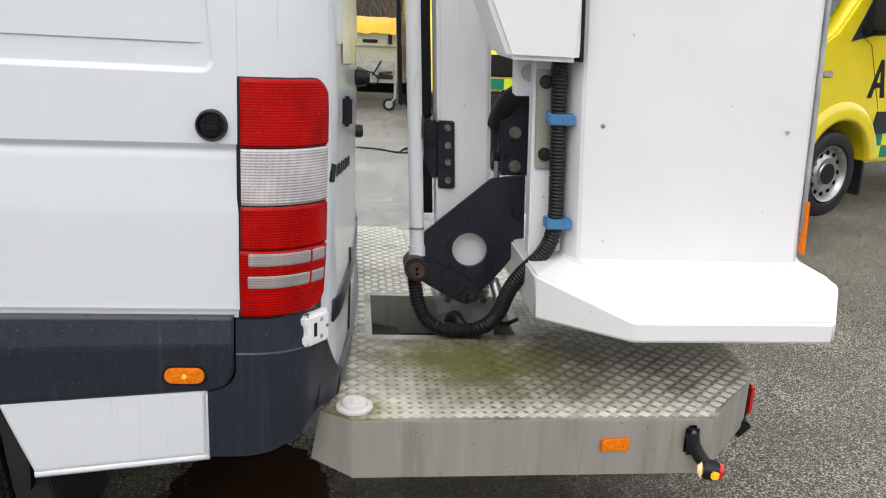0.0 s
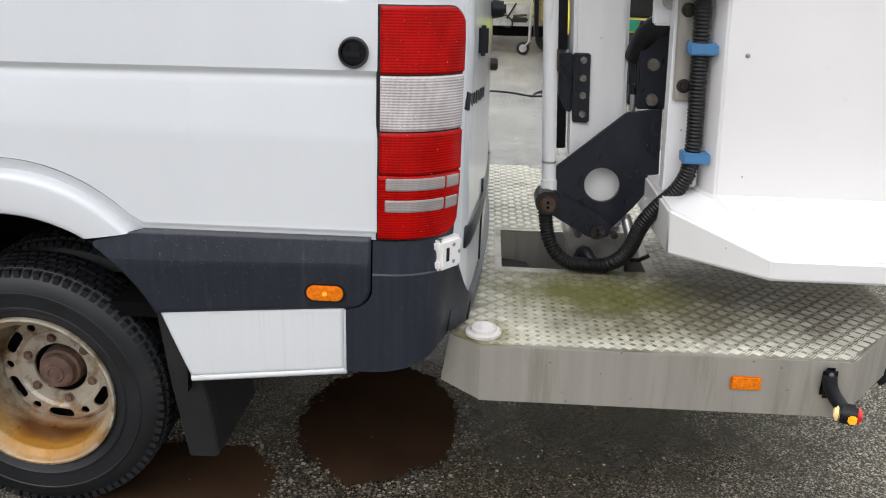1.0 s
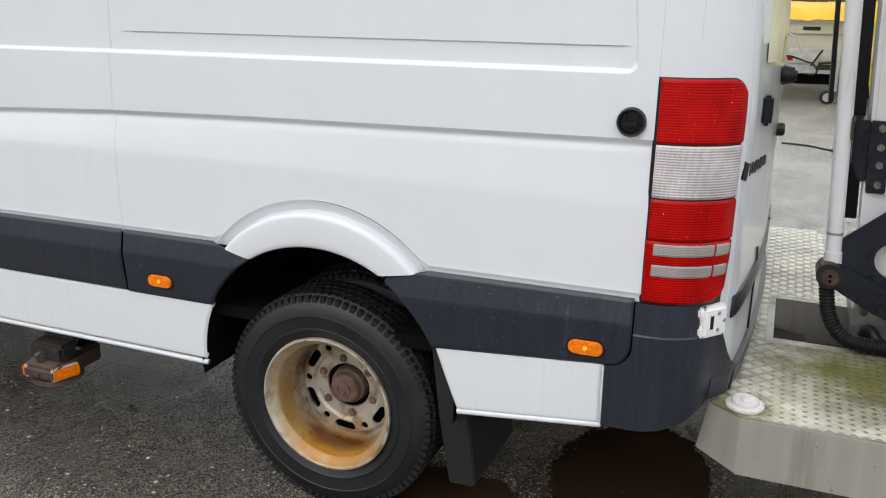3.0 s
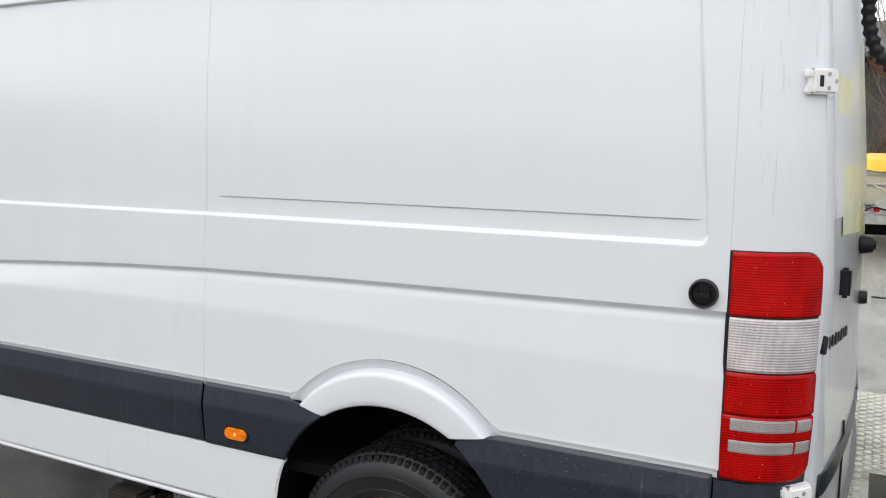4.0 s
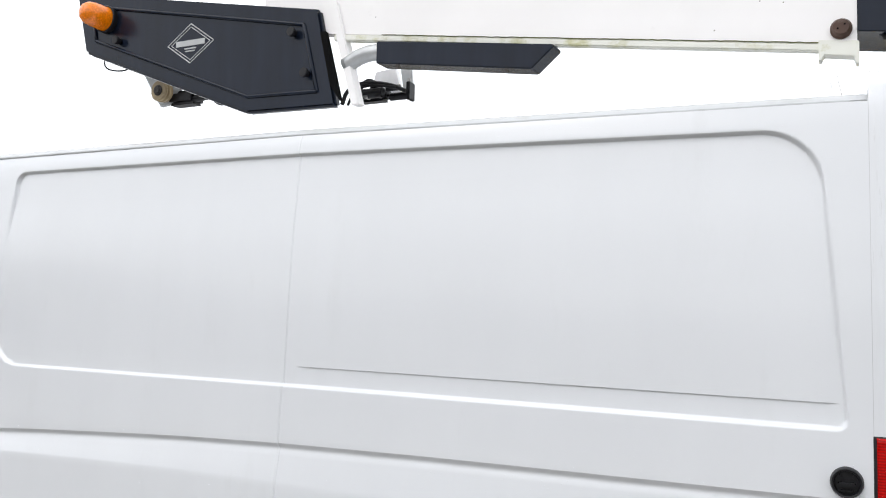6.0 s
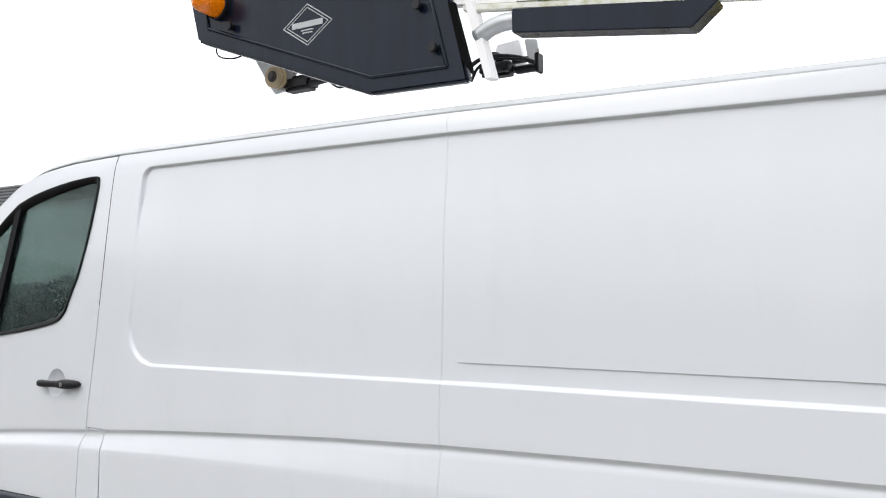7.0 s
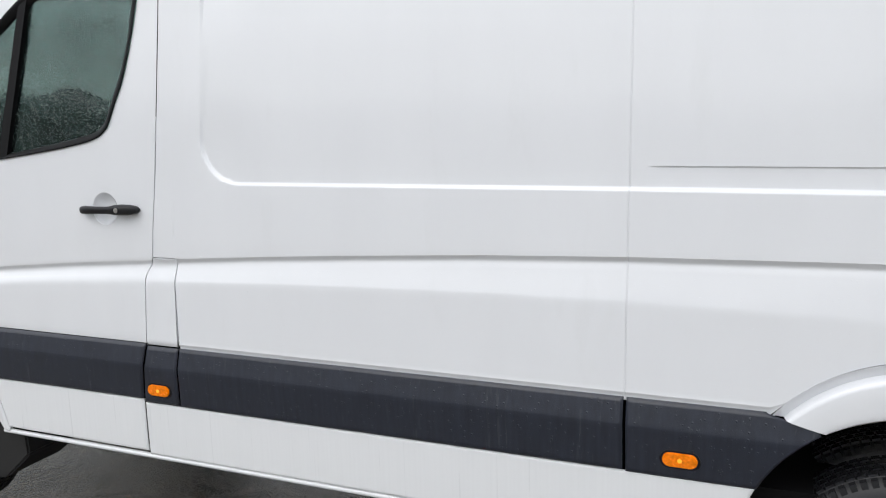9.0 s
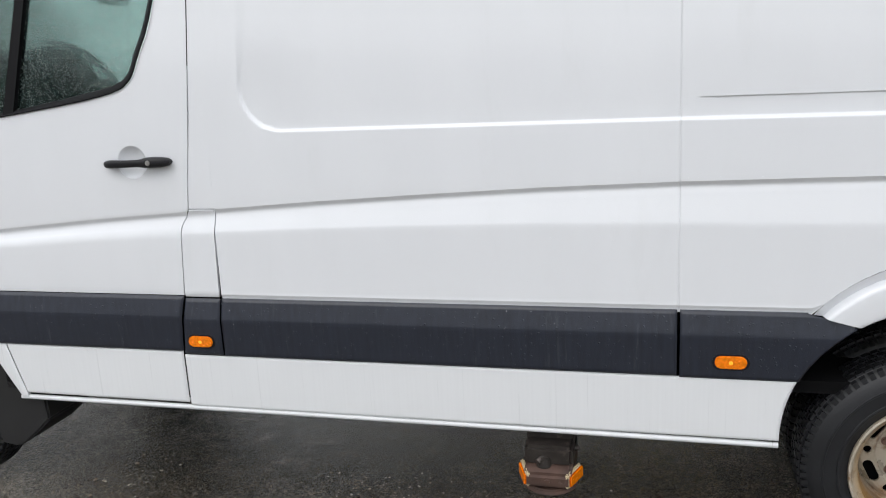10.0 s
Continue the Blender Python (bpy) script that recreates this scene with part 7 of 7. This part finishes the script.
# ------------------------------------------------------------------ yellow emergency vans
def yellow_van(m):
    """Nose towards -x, near side on y = 0, front wheel centre at the origin in plan."""
    v = new("yellow_van")
    tagged(v, "bright yellow emergency van with green checks and black lettering", "van", "parked yellow vans")
    R = 0.42
    prof = [(-0.95, 0.42), (-1.02, 0.60), (-0.98, 0.95), (-0.86, 1.12), (-0.52, 1.30), (-0.25, 1.45), (0.27, 2.06), (0.52, 2.38), (1.05, 2.58), (4.4, 2.58), (4.6, 2.40), (4.65, 0.50)]
    arch = [(R * math.cos(t), 0.36 + R * math.sin(t)) for t in spread(math.radians(8), math.radians(172), 18)]
    low = [(3.9, 0.42), (0.46, 0.42)] + arch
    poly = [p for p in prof] + low
    part("body", prism(poly, "y", 0.0, 1.95, 0.02), YELLOW, v)
    part("door_window", prism([(-0.08, 1.38), (0.25, 1.92), (0.35, 2.00), (1.02, 2.02), (1.02, 1.46), (0.20, 1.43)], "y", -0.006, 0.002), FILM_DARK, v, "dark side window")
    ws = bmesh.new()
    q = [ws.verts.new(p) for p in ((-0.28, 0.10, 1.47), (0.24, 0.14, 2.07), (0.24, 1.80, 2.07), (-0.28, 1.84, 1.47))]
    ws.faces.new(q)
    part("windscreen", ws, FILM_DARK, v, "windscreen", smooth=False).location = (-0.012, 0, 0.012)
    fl = bmesh.new()
    rows = []
    for t in spread(math.radians(12), math.radians(168), 22):
        rows.append([fl.verts.new((r * math.cos(t), y, 0.36 + r * math.sin(t))) for r, y in ((R, 0.03), (R, -0.02), (R + 0.03, -0.03), (R + 0.11, -0.022), (R + 0.15, 0.002))])
    for a, b in zip(rows, rows[1:]):
        for i in range(4):
            fl.faces.new((a[i], a[i + 1], b[i + 1], b[i]))
    part("wheel_arch", fl, YELLOW, v)
    part("cladding", prism([(0.40, 0.66), (0.44, 0.84), (4.5, 0.84), (4.5, 0.66)], "y", -0.014, 0.01, 0.004), PLASTIC, v, "dark side cladding")
    part("mudflap", prism([(0.42, 0.60), (0.45, 0.60), (0.47, 0.14), (0.44, 0.14)], "y", 0.03, 0.25, 0.004), FLAP, v)
    for wx in (0.0, 3.6):
        w = part("tyre", lathe([(0.23, 0.03), (0.25, 0.004), (0.30, 0.0), (0.335, 0.012), (0.348, 0.03), (0.348, 0.19), (0.23, 0.2)], 40, (wx, 0.03, 0.345)), RUBBER, v)
        rim = part("rim", lathe([(0.232, 0.03), (0.225, 0.004), (0.205, 0.02), (0.195, 0.05), (0.16, 0.052), (0.13, 0.030), (0.09, 0.036), (0.08, 0.02), (0.0, 0.018)], 40, (wx, 0.03, 0.345)), STEEL, w, "steel rim")
        for i in range(12):
            a = radians(30 * i)
            part("rim_slot", rod((wx + 0.168 * math.cos(a), 0.074, 0.345 + 0.168 * math.sin(a)), (wx + 0.168 * math.cos(a), 0.083, 0.345 + 0.168 * math.sin(a)), 0.019, n=12), GAP, rim)
        part("wheel_dark", rod((wx, 0.045, 0.345), (wx, 0.056, 0.345), 0.085, n=24), BLACK, rim)
    for i in range(12):
        for j in range(2):
            part("check", box((0.42 + 0.16 * i, -0.004, 0.46 + 0.10 * j), (0.58 + 0.16 * i, 0.004, 0.56 + 0.10 * j), 0), GREEN if (i + j) % 2 else LIME, v)
    part("repeater_lamp", box((-0.36, -0.012, 1.11), (-0.24, 0.004, 1.16), 0.010), CLEAR, v)
    part("door_mirror", join(box((0.06, -0.24, 1.44), (0.17, -0.04, 1.82), 0.03), box((0.04, -0.08, 1.44), (0.16, 0.02, 1.50), 0.01)), BLACK, v, "black door mirror")
    part("door_gap", prism([(0.455, 0.84), (0.458, 0.84), (0.20, 1.36), (-0.02, 1.46), (-0.022, 1.458), (0.197, 1.358)], "y", -0.003, 0.002), GAP, v, smooth=False)
    # black capital on the door
    part("lettering", join(prism([(0.26, 0.95), (0.32, 0.95), (0.41, 1.25), (0.37, 1.25)], "y", -0.004, 0.002), prism([(0.50, 0.95), (0.44, 0.95), (0.37, 1.25), (0.41, 1.25)], "y", -0.004, 0.002), box((0.31, -0.004, 1.03), (0.45, 0.002, 1.07), 0)), BLACK, v, "black letter A", smooth=False)
    for i in range(5):
        part("lettering_bar", box((0.60 + 0.27 * i, -0.004, 0.95), (0.78 + 0.27 * i, 0.002, 1.25), 0), BLACK, v)
    part("grille", box((-1.035, 0.45, 0.78), (-0.96, 1.50, 1.02), 0.02), BLACK, v, "black grille")
    part("front_bumper", box((-1.06, 0.02, 0.36), (-0.80, 1.93, 0.62), 0.04), PLASTIC, v)
    for y in (0.06, 1.55):
        part("headlamp", prism([(-0.99, 0.80), (-1.0, 1.0), (-0.80, 1.16), (-0.72, 1.14), (-0.75, 0.84)], "y", y - 0.02, y + 0.36, 0.01), CLEAR, v, "clear headlamp")
    for i in range(9):
        part("check", box((-1.045, 0.10 + 0.2 * i, 0.64), (-1.02, 0.30 + 0.2 * i, 0.76), 0), GREEN if i % 2 else LIME, v)
    v.matrix_world = m
    return v


FILM_DARK = material("dark_vehicle_glass", (0.03, 0.035, 0.04), 0.05, vary=0.1, coat=0.5)
first = yellow_van(pose(5.42, 4.86, 0, 0, 0, 26) @ Matrix.Scale(1.1, 4))
copy_thing(first, pose(4.28, 9.5, 0, 0, 0, 90))


# ------------------------------------------------------------------ trailer with tarpaulin
trailer = thing("trailer", (1.0, 12.6, 0.0), "beige dropside trailer under a yellow tarpaulin", "trailer")
part("dropside", box((-1.6, 12.9, 0.72), (1.96, 12.94, 1.16), 0.01), BOARD, trailer, "beige dropside board")
part("dropside_rim", box((-1.62, 12.87, 1.14), (1.98, 12.97, 1.22), 0.01), ZINC, trailer)
part("dropside_rim", box((-1.62, 12.86, 0.98), (1.98, 12.90, 1.00), 0.004), ZINC, trailer)
part("end_board", box((1.94, 12.9, 0.72), (1.98, 14.9, 1.16), 0.01), BOARD, trailer)
part("load_bed", box((-1.6, 12.9, 0.66), (1.96, 14.9, 0.72), 0.01), ZINC, trailer)
part("chassis_rail", box((-1.4, 13.1, 0.52), (1.9, 13.2, 0.66), 0.01), ZINC, trailer)
part("lettering_bar", box((1.36, 12.893, 1.03), (1.62, 12.901, 1.09), 0), BLACK, trailer)
part("latch", box((1.80, 12.85, 1.02), (1.87, 12.90, 1.20), 0.01), BLACK, trailer)
part("tarpaulin", sheet(dense(-1.65, 2.02, 0.12), dense(12.82, 15.0, 0.12), lambda x, y: (x, y, 1.30 + 0.16 * math.sin(min(1, max(0, (y - 12.82) / 2.18)) * math.pi) ** 0.6 + 0.045 * noise.noise(Vector((x * 2.2, y * 2.2, 0))) + 0.03 * noise.noise(Vector((x * 6, y * 6, 3))) - 0.10 * ease(12.95, 12.82, y))), TARP, trailer, "crumpled yellow tarpaulin", thick=0.01)
for x in (-0.2, 0.7):
    wt = part("tyre", lathe([(0.14, 0.02), (0.16, 0.0), (0.26, 0.005), (0.285, 0.03), (0.285, 0.16), (0.14, 0.18)], 32, (x, 12.95, 0.285)), RUBBER, trailer)
    part("rim", lathe([(0.15, 0.02), (0.13, 0.01), (0.11, 0.05), (0.0, 0.04)], 24, (x, 12.95, 0.285)), ZINC, wt)
part("marker_lamp", box((1.30, 12.86, 0.66), (1.42, 12.90, 0.71), 0.006), AMBER, trailer)

flat = thing("low_trailer", (1.6, 11.9, 0.0), "galvanised low trailer frame with jockey wheel", "trailer")
part("frame_rail", box((0.5, 11.85, 0.44), (1.95, 11.95, 0.58), 0.012), ZINC, flat)
part("frame_rail", box((0.5, 12.45, 0.44), (1.95, 12.55, 0.58), 0.012), ZINC, flat)
part("frame_rail", box((1.2, 11.84, 0.62), (1.95, 11.94, 0.80), 0.012), ZINC, flat)
part("drawbar", rod((1.55, 11.9, 0.50), (0.2, 11.9, 0.46), 0.05), ZINC, flat)
part("winch_post", join(rod((1.42, 11.82, 0.60), (1.30, 11.82, 0.95), 0.018), rod((1.30, 11.82, 0.95), (1.16, 11.82, 1.02), 0.015)), ZINC, flat)
jk = part("jockey_post", rod((1.90, 11.78, 0.20), (1.90, 11.78, 0.82), 0.026), ZINC, flat)
part("jockey_wheel", lathe([(0.04, 0.0), (0.05, -0.004), (0.095, 0.0), (0.105, 0.015), (0.105, 0.045), (0.095, 0.06), (0.04, 0.06)], 28, (1.80, 11.74, 0.105)), RUBBER, jk)
part("jockey_rim", lathe([(0.0, -0.006), (0.06, -0.006), (0.065, 0.0)], 24, (1.80, 11.74, 0.105)), ZINC, jk)
part("jockey_fork", rod((1.90, 11.735, 0.22), (1.80, 11.735, 0.11), 0.012), ZINC, jk)
part("cables", join(tube([(1.0, 11.8, 0.58), (1.15, 11.78, 0.72), (1.35, 11.78, 0.66), (1.5, 11.8, 0.60)], 0.012, 6, smooth=2), tube([(1.5, 11.8, 0.62), (1.62, 11.78, 0.52), (1.60, 11.78, 0.42), (1.45, 11.8, 0.44)], 0.012, 6, smooth=2)), BLACK, flat)
for x in (0.55, 2.25):
    ft = part("tyre", lathe([(0.12, 0.02), (0.14, 0.0), (0.22, 0.005), (0.235, 0.03), (0.235, 0.13), (0.12, 0.15)], 28, (x, 12.2, 0.235)), RUBBER, flat)
    part("rim", lathe([(0.125, 0.02), (0.11, 0.01), (0.09, 0.05), (0.0, 0.04)], 24, (x, 12.2, 0.235)), ZINC, ft)
part("axle_beam", box((0.6, 12.1, 0.26), (2.2, 12.3, 0.42), 0.01), GAP, flat)
part("light_board", box((1.15, 11.80, 0.60), (1.60, 11.84, 0.72), 0.01), ZINC, flat)
part("light_board_lamp", box((1.18, 11.79, 0.63), (1.26, 11.80, 0.69), 0.004), RED_PLAIN, flat)
part("hand_brake", rod((1.52, 11.80, 0.56), (1.66, 11.80, 0.80), 0.014), BLACK, flat)
part("coupling", join(box((1.60, 11.82, 0.50), (1.86, 11.90, 0.58), 0.02), rod((1.62, 11.80, 0.60), (1.84, 11.80, 0.62), 0.018)), DARK_STEEL, flat)

strap = thing("loose_strap", (1.9, 7.6, 0), "thin dark strap lying on the asphalt", "strap")
part("strap_line", tube([(1.25, 7.9, 0.008), (1.55, 7.8, 0.012), (1.75, 7.55, 0.012), (1.95, 7.65, 0.012), (2.6, 7.0, 0.008)], 0.012, 6, smooth=2), BLACK, strap)
part("strap_line", tube([(1.75, 7.55, 0.012), (1.85, 7.95, 0.016), (2.2, 8.1, 0.012), (2.7, 8.0, 0.008)], 0.012, 6, smooth=2), BLACK, strap)


# ------------------------------------------------------------------ bare shrubs
def shrub(cx, cy, height, stems, seed):
    rnd = random.Random(seed)
    bm_v, bm_f = [], []

    def limb(p, d, length, r, depth):
        steps = 4
        pts = [p]
        for _ in range(steps):
            d = (d + Vector((rnd.uniform(-0.22, 0.22), rnd.uniform(-0.22, 0.22), rnd.uniform(-0.05, 0.15)))).normalized()
            pts.append(pts[-1] + d * length / steps)
        for i in range(steps):
            ra, rb = r * (1 - 0.8 * i / steps), r * (1 - 0.8 * (i + 1) / steps)
            base = len(bm_v)
            for q, k in ((pts[i], ra), (pts[i + 1], rb)):
                for j in range(3):
                    bm_v.append((q.x + k * math.cos(j * 2.094), q.y + k * math.sin(j * 2.094), q.z))
            for j in range(3):
                bm_f.append((base + j, base + (j + 1) % 3, base + 3 + (j + 1) % 3, base + 3 + j))
        if depth:
            for _ in range(rnd.randint(4, 6)):
                i = rnd.randint(1, steps)
                nd = (d + Vector((rnd.uniform(-0.9, 0.9), rnd.uniform(-0.9, 0.9), rnd.uniform(-0.2, 0.6)))).normalized()
                limb(pts[i], nd, length * rnd.uniform(0.35, 0.6), r * 0.45, depth - 1)

    for _ in range(stems):
        a, k = rnd.uniform(0, 6.28), rnd.uniform(0, 0.9)
        limb(Vector((cx + k * math.cos(a), cy + k * math.sin(a), 0)), Vector((rnd.uniform(-0.3, 0.3), rnd.uniform(-0.3, 0.3), 1)), height * rnd.uniform(0.5, 0.9), 0.03, 3)
    me = bpy.data.meshes.new("shrub")
    me.from_pydata(bm_v, [], bm_f)
    me.materials.append(TWIG)
    return tagged(new("shrub", me), "bare brown winter shrub with tangled twigs", "shrub", "bare shrubs")


for i, (x, y, h, n) in enumerate(((-0.6, 18.5, 3.2, 7), (0.8, 19.5, 3.6, 8), (2.1, 18.6, 5.2, 8), (3.4, 19.6, 5.0, 7), (4.8, 20.5, 5.2, 6), (2.4, 21.5, 7.0, 7), (2.8, 22.0, 6.0, 7))):
    shrub(x, y, h, n, 100 + i)

bank = part("bank", sheet(dense(-30, 40, 2), dense(17.2, 40, 1.2), lambda x, y: (x, y, 0.9 * ease(17.2, 22, y) - 0.03 + 0.25 * noise.noise(Vector((x * 0.5, y * 0.5, 0))) * ease(17.2, 19, y))), material("dead_grass_bank", (0.10, 0.08, 0.05), 0.95, vary=0.35, scale=3, dirt=(0.05, 0.05, 0.03), dirt_at=0.5, bump=0.8, bump_scale=9))
tagged(bank, "brown bank of dead grass behind the yard", "bank", kind="structure")
shed = thing("dark_shed", (6.0, 27.0, 0.8), "dark grey timber building behind bare shrubs", "building")
part("shed_wall", box((-12, 26, 0.5), (24, 33, 4.2), 0.02), WALL, shed)
part("shed_roof", prism([(25.4, 4.1), (29.5, 5.4), (33.6, 4.1), (33.6, 4.25), (29.5, 5.6), (25.4, 4.25)], "x", -12.5, 24.5), SLATE, shed)

# house whose roof shows over the cab
# guessed wall, made white to brighten the view through the cab glass
BRIGHT_WALL = material("white_guessed_wall", (0.84, 0.84, 0.82), 0.8, vary=0.05, scale=0.8, dirt=(0.66, 0.65, 0.62), dirt_at=0.62)
house = thing("house", (-33, 20, 0), "white house with a dark grey tiled roof", "house")
part("house_wall", box((-42, 16.5, -0.05), (-23.5, 25.5, 3.2), 0.02), BRIGHT_WALL, house)
hr = part("house_roof", prism([(15.8, 3.1), (21.0, 6.35), (26.2, 3.1), (26.2, 3.3), (21.0, 6.55), (15.8, 3.3)], "x", -43, -22.5), SLATE, house, "grey tiled roof")
tiles = []
for i in range(16):
    k = i / 16
    tiles.append(box((-43.02, 15.8 + 5.2 * k - 0.03, 3.3 + 3.25 * k + 0.01), (-22.48, 15.8 + 5.2 * k + 0.28, 3.3 + 3.25 * k + 0.07), 0))
part("tile_course", join(*tiles), SLATE, hr)["kind"] = "stuff"
